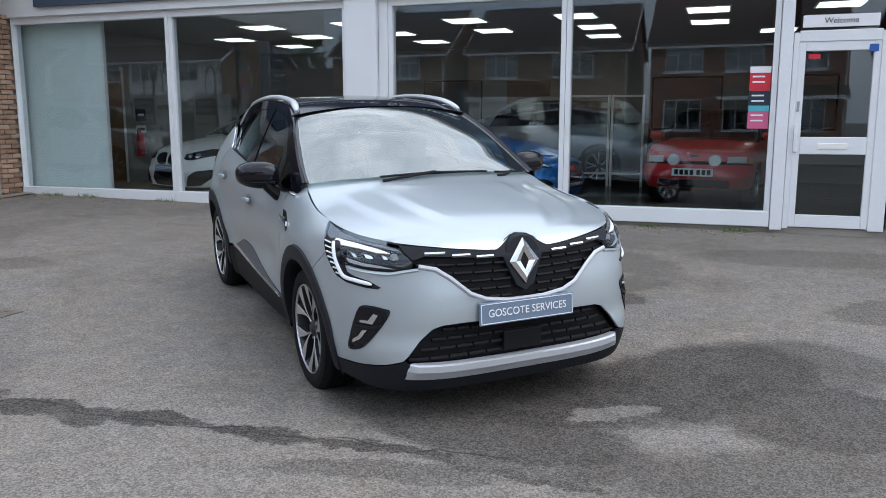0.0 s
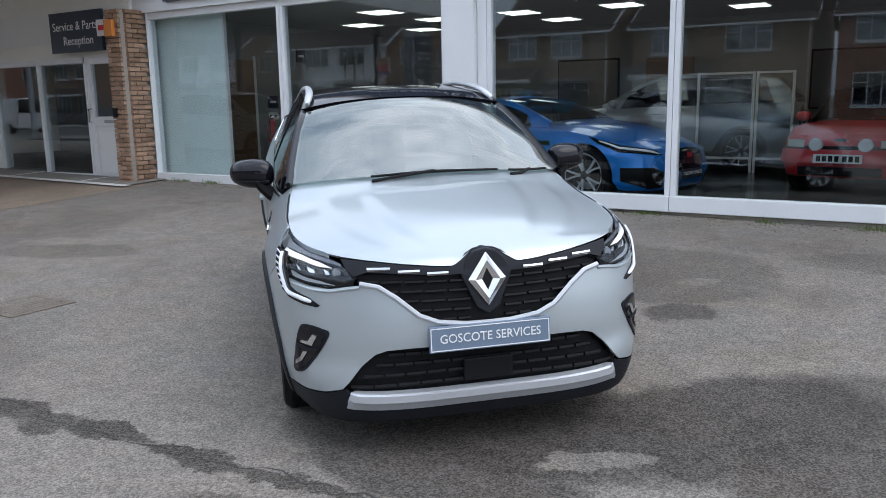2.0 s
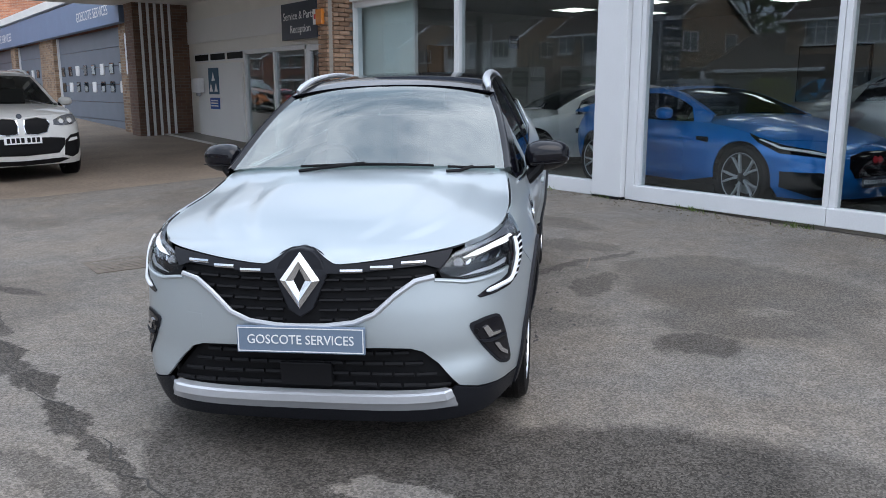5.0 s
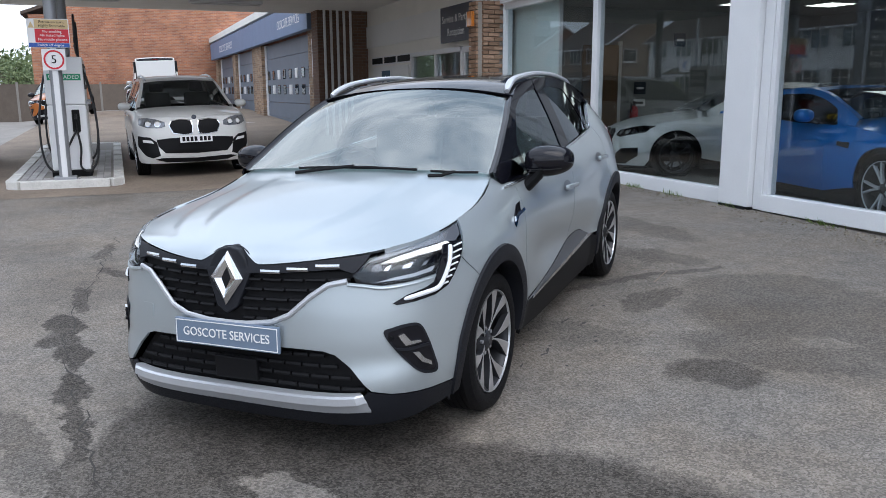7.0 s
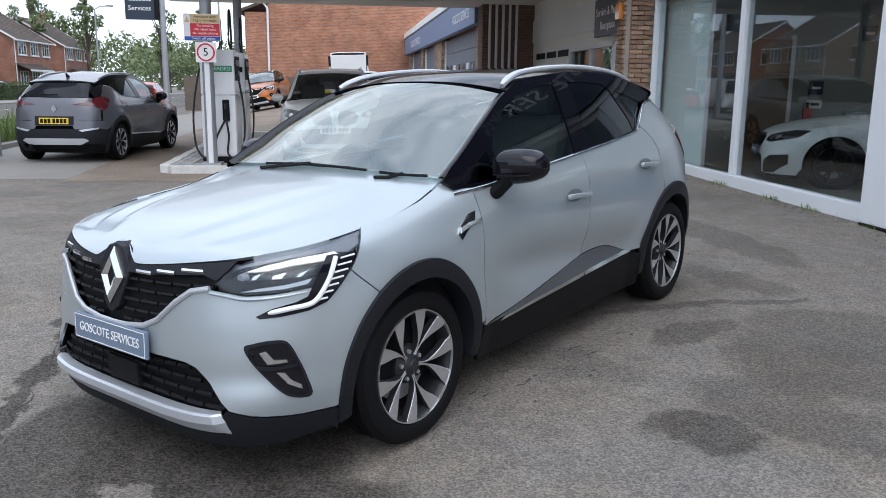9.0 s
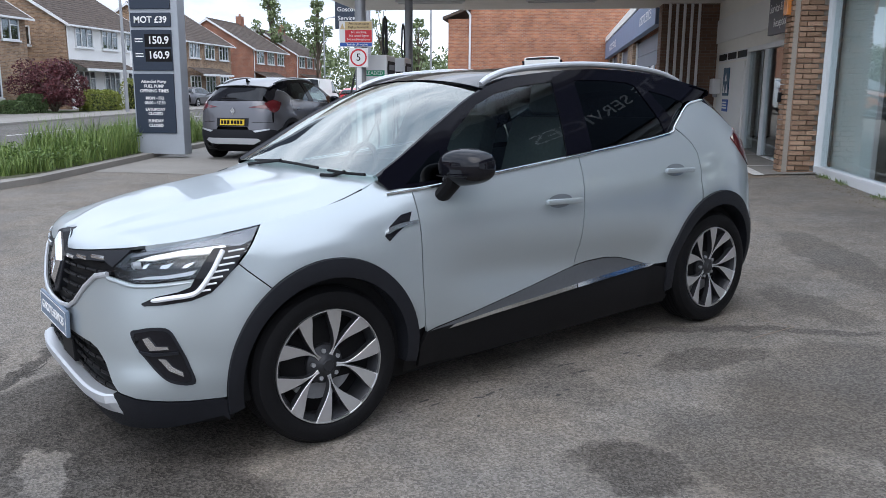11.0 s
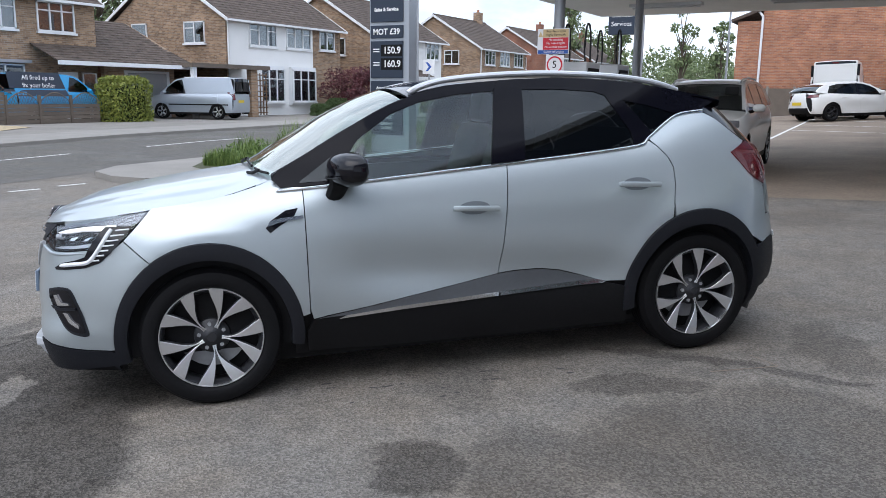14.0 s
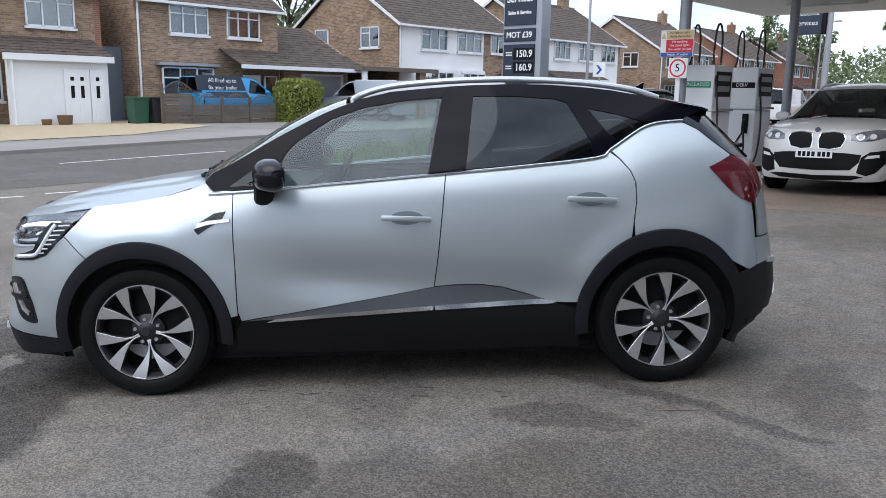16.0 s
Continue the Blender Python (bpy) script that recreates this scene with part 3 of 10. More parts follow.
def shop_window(name, x0, x1, label):
    w = tagged(new(name), label, "window", "", "structure")
    y0, y1 = FY - 0.03, FY + 0.10
    part("window_sill", box(x0, x1, y0 - 0.02, y1, 0.25, 0.425, 0.008), WHITE, w)
    part("window_head", box(x0, x1, y0, y1, 2.90, 3.0, 0.006), WHITE, w)
    part("window_frame", box(x0, x0 + 0.06, y0 + 0.01, y1, 0.425, 2.90, 0.005), WHITE, w)
    part("window_frame", box(x1 - 0.06, x1, y0 + 0.01, y1, 0.425, 2.90, 0.005), WHITE, w)
    p = part("pane", box(x0 + 0.06, x1 - 0.06, FY + 0.03, FY + 0.038, 0.425, 2.90), GLASS, w)
    p.visible_shadow = False
    return w


for _i, (_a, _b) in enumerate(((-10.26, -7.36), (-7.355, -4.56), (-3.96, -1.65), (-1.645, 0.73))):
    shop_window("window_%d" % (_i + 1), _a, _b, "large white-framed showroom window")
post = tagged(new("post"), "wide white post on a black foot", "post", "", "structure")
part("post_shaft", box(-4.555, -4.10, FY - 0.10, FY + 0.12, 0.27, 3.0, 0.01), WHITE, post)
part("post_jamb", box(-4.095, -3.965, FY - 0.03, FY + 0.12, 0.25, 3.0, 0.01), WHITE, post)
part("post_foot", box(-4.55, -4.10, FY - 0.105, FY + 0.12, 0.10, 0.27, 0.01), DARK, post)
part("post_shaft", box(0.735, 0.865, FY - 0.06, FY + 0.12, 0.22, 3.0, 0.01), WHITE, tagged(new("post_2"), "white door post", "post", "", "structure"))

door = tagged(new("door_1"), "white-framed glass entrance door", "door", "", "structure")
for _n, _b in (("door_frame", (0.87, 0.93, FY - 0.03, FY + 0.08, 0.24, 2.40)), ("door_frame", (1.74, 1.90, FY - 0.03, FY + 0.08, 0.24, 2.40)), ("door_head", (0.93, 1.74, FY - 0.03, FY + 0.08, 2.30, 2.42)),
               ("door_stile", (0.93, 1.0, FY - 0.02, FY + 0.05, 0.26, 2.30)), ("door_stile", (1.67, 1.74, FY - 0.02, FY + 0.05, 0.26, 2.30)),
               ("bottom_rail", (1.0, 1.67, FY - 0.02, FY + 0.05, 0.26, 0.40)), ("middle_rail", (1.0, 1.67, FY - 0.02, FY + 0.05, 1.08, 1.27)), ("top_rail", (1.0, 1.67, FY - 0.02, FY + 0.05, 2.20, 2.30))):
    part(_n, box(*_b, 0.006), WHITE, door)
for _z0, _z1 in ((0.40, 1.08), (1.27, 2.20)):
    part("pane", box(1.0, 1.67, FY + 0.01, FY + 0.018, _z0, _z1), GLASS, door).visible_shadow = False
part("letterbox", box(1.18, 1.48, FY - 0.032, FY - 0.018, 1.14, 1.20, 0.004), CREAM, door)
part("pull_handle", box(0.93, 0.97, FY - 0.08, FY - 0.02, 1.10, 1.40, 0.01), WHITE, door)
part("lock", box(0.945, 0.97, FY - 0.03, FY - 0.018, 1.55, 1.66, 0.003), GREYSTEEL, door)
part("sticker", box(1.62, 1.71, FY - 0.026, FY - 0.018, 2.18, 2.26), SIGNBLUE, door)
part("sticker", box(1.03, 1.15, FY + 0.0, FY + 0.006, 2.12, 2.17), SIGNRED, door)
fan = tagged(new("window_5"), "fanlight over the entrance door", "window", "", "structure")
part("pane", box(0.93, 1.9, FY + 0.03, FY + 0.038, 2.42, 2.95), GLASS, fan).visible_shadow = False
part("window_head", box(0.865, 1.95, FY - 0.03, FY + 0.1, 2.95, 3.0), WHITE, fan)
welcome = thing("welcome_sign", "white welcome sign board over the entrance", "sign")
part("board", box(0.95, 1.70, FY - 0.03, FY - 0.005, 2.45, 2.58, 0.004), SIGNWHITE, welcome)
lettering("lettering", "Welcome", 0.085, DARK, welcome, facing(1.33, FY - 0.033, 2.515))
sticker = thing("window_sticker", "red, blue and pink award sticker on the glass", "sticker")
for _z0, _z1, _m in ((1.98, 2.05, SIGNWHITE), (1.78, 1.977, SIGNRED), (1.62, 1.777, NAVY), (1.55, 1.617, SIGNTEAL), (1.36, 1.547, SIGNPINK)):
    part("panel", box(0.44, 0.66, FY + 0.02, FY + 0.027, _z0, _z1), _m, sticker)
for _z in (1.93, 1.87, 1.72, 1.66, 1.50, 1.44):
    part("writing_bar", box(0.47, 0.60, FY + 0.016, FY + 0.0195, _z, _z + 0.018), SIGNWHITE, sticker)

# ---- showroom inside ----
for _x, _y in ((-8.9, 13.8), (-7.3, 12.2), (-7.2, 13.8), (-5.6, 12.2), (-5.5, 13.8), (-3.75, 12.4), (-3.7, 13.9), (-1.9, 13.9), (-2.0, 12.4), (-0.1, 12.3), (-0.1, 13.8), (1.6, 12.3), (1.6, 13.8), (-5.4, 15.4), (-2.0, 15.4), (1.0, 15.4), (-8.5, 15.4)):
    cl = thing("ceiling_light", "square white recessed ceiling panel light", "lamp", "showroom ceiling lights")
    part("frame", box(_x - 0.31, _x + 0.31, _y - 0.31, _y + 0.31, 3.005, 3.02), WHITE, cl)
    part("diffuser", box(_x - 0.28, _x + 0.28, _y - 0.28, _y + 0.28, 2.998, 3.0045), CEILLIGHT, cl)
screen = thing("partition", "pale frosted white partition behind the glass", "partition")
part("panel", box(-10.37, -8.78, FY + 0.22, FY + 0.26, 0.24, 3.0), M("frosted_panel", (0.80, 0.90, 0.89), 0.5, var=0.05), screen)
part("edge", box(-8.78, -8.74, FY + 0.21, FY + 0.27, 0.24, 3.0), WHITE, screen)
idoor = thing("inner_door", "brown wooden door in the back wall", "door")
part("leaf", box(-4.3, -3.35, 17.13, 17.19, 0.24, 2.3, 0.01), WOOD, idoor)
part("handle", box(-3.5, -3.42, 17.08, 17.13, 1.2, 1.23, 0.005), CHROME, idoor)
wdoor = thing("wood_door", "dark brown wooden door in the side wall", "door")
part("leaf", box(-10.39, -10.33, 11.45, 12.22, 0.245, 2.35, 0.01), WOOD, wdoor)
part("architrave", box(-10.395, -10.345, 12.225, 12.30, 0.245, 2.42, 0.006), WHITE, wdoor)
part("handle", box(-10.33, -10.28, 12.10, 12.14, 1.2, 1.23, 0.005), CHROME, wdoor)
for _y, _z0, _z1, _m in ((12.62, 1.45, 1.68, NAVY), (12.62, 1.22, 1.36, SIGNWHITE), (13.5, 2.35, 2.6, NAVY)):
    nt = thing("wall_notice", "small framed notice on the showroom wall", "notice", "wall notices")
    part("board", box(-10.395, -10.375, _y, _y + 0.26, _z0, _z1, 0.004), _m, nt)
    part("writing_bar", box(-10.374, -10.371, _y + 0.05, _y + 0.21, (_z0 + _z1) / 2 - 0.02, (_z0 + _z1) / 2 + 0.02), SIGNWHITE if _m is NAVY else DARK, nt)
for _x in (-6.2, -1.2, 0.9):
    pb = thing("display_board", "dark grey display board on the back wall", "board", "wall boards")
    part("panel", box(_x, _x + 1.3, 17.12, 17.18, 1.3, 2.3, 0.01), GREYPANEL, pb)
    part("frame", box(_x - 0.04, _x + 1.34, 17.16, 17.195, 1.26, 2.34, 0.01), DARK, pb)
for _x, _w in ((-2.72, 0.90), (-1.76, 0.56)):
    gs = thing("glass_screen", "white-framed glass desk screen", "screen", "desk screens")
    part("upright", box(_x - 0.02, _x + 0.02, 15.08, 15.12, 0.24, 1.92, 0.006), WHITE, gs)
    part("upright", box(_x + _w - 0.02, _x + _w + 0.02, 15.08, 15.12, 0.24, 1.92, 0.006), WHITE, gs)
    part("top_rail", box(_x + 0.02, _x + _w - 0.02, 15.085, 15.115, 1.88, 1.915, 0.005), WHITE, gs)
    part("bottom_rail", box(_x + 0.02, _x + _w - 0.02, 15.085, 15.115, 0.46, 0.50, 0.005), WHITE, gs)
    part("pane", box(_x + 0.02, _x + _w - 0.02, 15.096, 15.104, 0.50, 1.88), GLASS, gs)
ext = thing("fire_extinguisher", "red fire extinguisher hung on the wall", "extinguisher")
part("cylinder", lathe_at((-10.26, 12.55, 0.78), [(0.0, 0.0), (0.07, 0.0), (0.078, 0.03), (0.078, 0.38), (0.05, 0.44), (0.02, 0.46)]), SIGNRED, ext, smooth=True)
part("valve", cyl((-10.26, 12.55, 1.23), (-10.26, 12.55, 1.32), 0.026), DARK, ext)
part("hose", tube([(-10.26, 12.48, 1.29), (-10.20, 12.44, 1.15), (-10.22, 12.46, 0.92)], 0.012), DARK, ext)
part("bracket", box(-10.395, -10.33, 12.50, 12.60, 1.0, 1.15, 0.004), GREYSTEEL, ext)

# ---- reception ----
RY = 9.62
setting("wall_reception", box(-17.9, -14.55, RY, RY + 0.2, 0, 2.35), CREAM, "cream panelled wall below vents", "wall")
setting("wall_reception_top", box(-17.9, -10.45, RY, RY + 0.2, 2.35, 3.6), CREAM, "cream fascia over the reception windows", "wall")
setting("band", box(-17.9, -10.6, RY - 0.03, RY - 0.003, 2.62, 3.15), RENDER, "white fascia band", "wall")
setting("wall_reception_back", box(-18, -10.6, 13.0, 13.2, 0, 3.6), INTWALL, "plain inner wall", "wall")
setting("floor_reception", box(-18, -10.6, RY + 0.2, 13.0, 0.1, 0.27), FLOORTILE, "dark reception floor", "floor")
setting("wall_reception_side", box(-18.1, -17.9, RY, 13.2, 0, 3.6), CREAM, "plain wall", "wall")
setting("ceiling_reception", box(-18.1, -10.4, RY + 0.2, 13.2, 3.5, 3.6), SOFFIT, "plain ceiling", "ceiling")
rw = tagged(new("window_6"), "white-framed reception window", "window", "", "structure")
for _a in (-14.55, -13.12, -11.75):
    part("window_frame", box(_a, _a + 0.07, RY - 0.03, RY + 0.1, 0.27, 2.35, 0.005), WHITE, rw)
part("window_sill", box(-14.55, -11.68, RY - 0.04, RY + 0.1, 0.27, 0.36, 0.005), WHITE, rw)
part("window_head", box(-14.55, -11.68, RY - 0.03, RY + 0.1, 2.27, 2.36, 0.005), WHITE, rw)
for _a in (-14.48, -13.05):
    part("pane", box(_a, _a + 1.36, RY + 0.02, RY + 0.028, 0.36, 2.27), GLASS, rw).visible_shadow = False
rd = tagged(new("door_2"), "white reception door with a dark upper pane", "door", "", "structure")
for _n, _b in (("door_stile", (-11.68, -11.56, RY - 0.02, RY + 0.06, 0.27, 2.35)), ("door_stile", (-10.72, -10.6, RY - 0.02, RY + 0.06, 0.27, 2.35)), ("top_rail", (-11.56, -10.72, RY - 0.02, RY + 0.06, 2.24, 2.35)),
               ("middle_rail", (-11.56, -10.72, RY - 0.02, RY + 0.06, 1.2, 1.36)), ("door_panel", (-11.56, -10.72, RY, RY + 0.05, 0.27, 1.2))):
    part(_n, box(*_b, 0.006), WHITE, rd)
part("pane", box(-11.56, -10.72, RY + 0.015, RY + 0.025, 1.36, 2.24), GLASS, rd).visible_shadow = False
part("letterbox", box(-11.3, -10.98, RY - 0.03, RY - 0.018, 1.25, 1.30, 0.003), GREYSTEEL, rd)
part("pull_handle", tube([(-11.62, RY - 0.03, 1.5), (-11.62, RY - 0.09, 1.48), (-11.58, RY - 0.11, 1.38), (-11.62, RY - 0.09, 1.28), (-11.62, RY - 0.03, 1.26)], 0.018), CHROME, rd, smooth=True)
part("kick_panel", box(-11.48, -10.80, RY - 0.012, RY - 0.002, 0.40, 1.10, 0.004), SIGNWHITE, rd)
vents = tagged(new("window_7"), "row of small dark vent windows", "window", "", "structure")
for _a in (-17.5, -16.5, -15.5):
    part("pane", box(_a, _a + 0.85, RY - 0.012, RY - 0.004, 2.2, 2.34), DARK, vents)
    part("window_frame", box(_a - 0.04, _a + 0.89, RY - 0.006, RY - 0.001, 2.17, 2.37), WHITE, vents)
setting("panel_door", box(-17.3, -14.65, RY - 0.05, RY - 0.002, 0.27, 2.12, 0.008), RENDER, "white boarded panel", "wall")
mot = thing("test_board", "blue vehicle test board with three white triangles", "sign")
part("board", box(-16.55, -15.95, RY - 0.07, RY - 0.052, 1.42, 2.02, 0.003), M("test_board_blue", (0.03, 0.095, 0.16), 0.5), mot)
for _x, _z in ((-16.25, 1.80), (-16.40, 1.55), (-16.10, 1.55)):
    part("triangle", prism([(_x - 0.10, _z - 0.07), (_x + 0.10, _z - 0.07), (_x, _z + 0.12)], RY - 0.076, RY - 0.071, "y"), SIGNWHITE, mot)
ib = thing("info_board", "small blue information board", "sign")
part("board", box(-16.5, -15.95, RY - 0.07, RY - 0.052, 1.08, 1.34, 0.003), SIGNBLUE, ib)
for _z in (1.14, 1.20, 1.26):
    part("writing_bar", box(-16.45, -16.02, RY - 0.075, RY - 0.071, _z, _z + 0.03), SIGNWHITE, ib)
ds = thing("wall_dispenser", "white wall-mounted dispenser box", "dispenser")
part("body", box(-17.25, -16.85, RY - 0.24, RY - 0.052, 1.45, 1.80, 0.03), WHITEPAINT, ds, smooth=True)
part("spout", box(-17.1, -17.0, RY - 0.18, RY - 0.1, 1.38, 1.452), GREYSTEEL, ds)
rs = thing("reception_sign", "dark navy service reception sign", "sign")
part("board", box(-12.32, -10.92, RY - 0.20, RY - 0.14, 2.44, 3.10, 0.004), NAVY, rs)
part("bracket", box(-12.2, -12.1, RY - 0.14, RY - 0.03, 2.7, 2.8), DARK, rs)
part("bracket", box(-11.2, -11.1, RY - 0.14, RY - 0.03, 2.7, 2.8), DARK, rs)
lettering("lettering", "Service & Parts", 0.20, SIGNWHITE, rs, facing(-11.62, RY - 0.205, 2.86))
lettering("lettering", "Reception", 0.20, SIGNWHITE, rs, facing(-11.55, RY - 0.205, 2.62))
ab = thing("small_sign", "small white sign with a dark word bar", "sign")
part("board", box(-10.99, -10.62, RY - 0.24, RY - 0.205, 2.66, 2.92, 0.003), SIGNWHITE, ab)
part("word_bar", box(-10.94, -10.68, RY - 0.246, RY - 0.241, 2.75, 2.83), SIGNRED, ab)
part("bracket", box(-10.85, -10.75, RY - 0.205, RY - 0.142, 2.70, 2.80), DARK, ab)
setting("pier_core", box(-10.57, -9.96 - 0.32, RY - 0.32, RY + 0.3, 0.0, 3.02), MORTAR, "mortar core of a brick pier", "wall")
bb = thing("alarm_box", "orange alarm box on the brick pier", "alarm")
part("case", box(-10.56, -10.36, RY - 0.42, RY - 0.335, 2.62, 2.88, 0.01), AMBER, bb)
mbx = thing("door_buzzer", "dark door buzzer on the brick pier", "buzzer")
part("case", box(-10.55, -10.47, RY - 0.40, RY - 0.335, 1.35, 1.50, 0.008), DARK, mbx)

# ---- canopy, its posts and its lights ----
CZ = 3.55
setting("canopy", box(-19.0, -9.7, 0.55, RY - 0.01, CZ, CZ + 0.75), SOFFIT, "pale flat fuel canopy", "canopy")
for _x, _y in ((-13.2, 5.9), (-16.5, 5.9), (-13.2, 2.9), (-16.5, 2.9)):
    tl = thing("tube_light", "long white fluorescent fitting under the canopy", "lamp", "canopy lights")
    part("housing", box(_x - 0.12, _x + 0.12, _y - 0.8, _y + 0.8, CZ - 0.07, CZ - 0.001, 0.01), WHITE, tl)
    part("tube", cyl((_x, _y - 0.75, CZ - 0.09), (_x, _y + 0.75, CZ - 0.09), 0.018), SIGNWHITE, tl)
for _x, _y in ((-10.95, 2.62), (-15.7, 2.55)):
    cp = thing("canopy_post", "grey steel canopy post", "post", "canopy posts")
    part("shaft", cyl((_x, _y, G(_x, _y) + 0.12), (_x, _y, CZ), 0.09, seg=20), GREYSTEEL, cp, smooth=True)
    part("base_plate", box(_x - 0.16, _x + 0.16, _y - 0.16, _y + 0.16, G(_x, _y) + 0.10, G(_x, _y) + 0.16, 0.005), GREYSTEEL, cp)

# ---- workshop ----
WY = 8.45
setting("wall_workshop", box(-42, -20.6, WY + 0.25, WY + 0.5, 0, 4.2), BRICK_DARK, "brown brick workshop wall", "wall")
setting("workshop_roof", box(-42.2, -19.2, WY - 0.2, 16, 4.05, 4.3), SOFFIT, "flat workshop roof", "roof")
wf = tagged(new("workshop_fascia"), "blue-grey workshop fascia with white lettering", "sign", "", "structure")
part("panel", box(-41.5, -18.75, WY - 0.22, WY - 0.02, 3.15, 3.95, 0.01), BLUEFASCIA, wf)
lettering("lettering", "GOSCOTE SERVICES", 0.36, SIGNWHITE, wf, facing(-21.3, WY - 0.225, 3.5), squeeze=1.0)
lettering("lettering", "GOSCOTE SERVICES", 0.42, SIGNWHITE, wf, facing(-35.5, WY - 0.225, 3.5), squeeze=1.2)
for _a, _b in ((-41.4, -40.2), (-34.9, -34.0), (-29.3, -27.2), (-19.6, -18.55)):
    setting("workshop_pier", box(_a, _b, WY - 0.02, WY + 0.6, 0, 3.15), BRICK_BUFF, "brown brick pier", "pier")
for _a, _b in ((-40.2, -34.9), (-34.0, -29.3), (-27.2, -19.6)):
    gd = tagged(new("garage_door"), "dark blue-grey sectional garage door with small windows", "door", "", "structure")
    _n = max(4, int((_b - _a) / 0.9))
    for _k in range(6):
        part("door_panel", box(_a + 0.12, _b - 0.12, WY + 0.15, WY + 0.21, 0.2 + _k * 0.49, 0.2 + _k * 0.49 + 0.48, 0.012), GREYDOOR, gd)
    for _z in (1.45, 1.94):
        for _k in range(_n):
            _c = _a + 0.5 + (_b - _a - 1.0) * _k / (_n - 1)
            part("pane", box(_c - 0.19, _c + 0.19, WY + 0.12, WY + 0.149, _z, _z + 0.3, 0.03), SIGNWHITE if (_k * 7 + int(_z * 10)) % 3 == 0 else WINDOWGLASS, gd)
    part("door_track", box(_a, _a + 0.12, WY + 0.1, WY + 0.2, 0.1, 3.15), SIGNWHITE, gd)
setting("corner_pier", box(-18.55, -17.9, WY - 0.15, RY + 0.1, 0, 3.6), BRICK_BROWN, "dark brown brick corner pier", "pier")
cps = thing("downpipe_group", "row of white downpipes on the corner pier", "downpipes")
for _k in range(5):
    part("pipe", cyl((-17.83, WY + 0.02 + 0.17 * _k, 0.16), (-17.83, WY + 0.02 + 0.17 * _k, CZ), 0.035, seg=10), WHITE, cps, smooth=True)
vb = thing("vertical_notice", "narrow white notice on the brick pier", "sign")
part("board", box(-19.0, -18.8, WY - 0.06, WY - 0.03, 1.9, 2.9, 0.003), SIGNWHITE, vb)

# ---- brick hall at the end of the yard ----
setting("wall_hall", box(-42.6, -42.2, 1.0, 14, 0, 9), BRICK_RED, "plain red brick gable wall", "wall")
setting("wall_hall_side", box(-52, -42.2, -0.2, 1.0, 0, 5.3), BRICK_RED, "red brick side wall", "wall")
setting("hall_roof", prism([(-0.5, 5.25), (1.1, 5.85), (1.1, 6.0), (-0.5, 5.4)], -52, -42.0, "x"), TILE, "dark roof edge of the brick hall", "roof")
hp = thing("downpipe", "white rainwater downpipe on the brick wall", "pipe")
part("pipe", cyl((-42.1, 1.0, 0.2), (-42.1, 1.0, 5.5), 0.06), WHITE, hp, smooth=True)
part("elbow", tube([(-42.1, 1.0, 5.5), (-42.15, 0.8, 5.75), (-42.2, 0.3, 5.85)], 0.06), WHITE, hp, smooth=True)
for _k in range(9):
    cf = thing("fence_panel", "weathered grey wooden fence panel closing the yard", "fence", "yard fence panels")
    part("panel", box(-41.8, -41.74, -3.4 + _k * 1.25, -2.25 + _k * 1.25, 0.13, 1.95), FENCEWOOD, cf)
    part("post", box(-41.84, -41.70, -2.25 + _k * 1.25, -2.15 + _k * 1.25, 0.13, 2.05), PAVING, cf)

# ---- small marks on the forecourt ----
for _p in ([(-2.185, 7.07), (-2.42, 7.37), (-2.412, 7.376), (-2.175, 7.075)], [(-2.42, 7.37), (-2.545, 7.21), (-2.551, 7.216), (-2.425, 7.378)]):
    setting("chalk_mark", sheet(_p, 0.003), CONCRETE, "thin white scratch on the tarmac", "marking")
CRACK = M("crack_dirt", (0.045, 0.042, 0.039), 0.95, var=0.3)
_rnd = random.Random(4)
for _x0, _y0, _x1, _y1, _w in ((-6.2, 3.35, -3.0, 3.0, 0.006), (-3.0, 3.0, -0.6, 3.2, 0.006)):
    _n, _l, _r = 26, [], []
    for _k in range(_n + 1):
        _q = _k / _n
        _x, _y = _x0 + (_x1 - _x0) * _q + _rnd.uniform(-0.03, 0.03), _y0 + (_y1 - _y0) * _q + _rnd.uniform(-0.05, 0.05)
        _h = _w * _rnd.uniform(0.3, 1.0)
        _l.append((_x, _y + _h)); _r.append((_x, _y - _h))
    setting("crack", sheet(_l + _r[::-1], 0.002), CRACK, "dark crack in the tarmac", "crack")
DAMPSPOT = M("damp_spot", (0.055, 0.052, 0.049), 0.85, var=0.4, fine=200)
for _n, (_x, _y) in enumerate(((-1.27, 5.65), (-1.33, 5.70), (-1.22, 5.60), (-1.37, 5.92), (-1.60, 6.10), (-1.57, 6.06), (-1.66, 5.73), (-1.16, 5.34), (-1.12, 5.40), (-1.27, 5.98), (-1.34, 6.02), (-1.42, 5.57), (-1.71, 6.04), (-1.68, 5.99), (-1.02, 5.25), (-1.55, 5.80), (-1.9, 6.35), (-1.86, 6.42), (-1.0, 5.62))):
    _l, _w, _t = _rnd.uniform(0.010, 0.035), _rnd.uniform(0.005, 0.010), radians(-45 + _rnd.uniform(-25, 25))
    setting("drip_mark", sheet([(_x + _l * math.cos(q) * math.cos(_t) - _w * math.sin(q) * math.sin(_t) + 0.004 * math.sin(3 * q + _n), _y + _l * math.cos(q) * math.sin(_t) + _w * math.sin(q) * math.cos(_t)) for q in [i * 6.28 / 11 for i in range(11)]], 0.002), DAMPSPOT, "small damp spot on the tarmac", "stain")
RUSTIRON = M("rusty_iron", (0.15, 0.125, 0.10), 0.8, 0.2, var=0.35, scale=9)
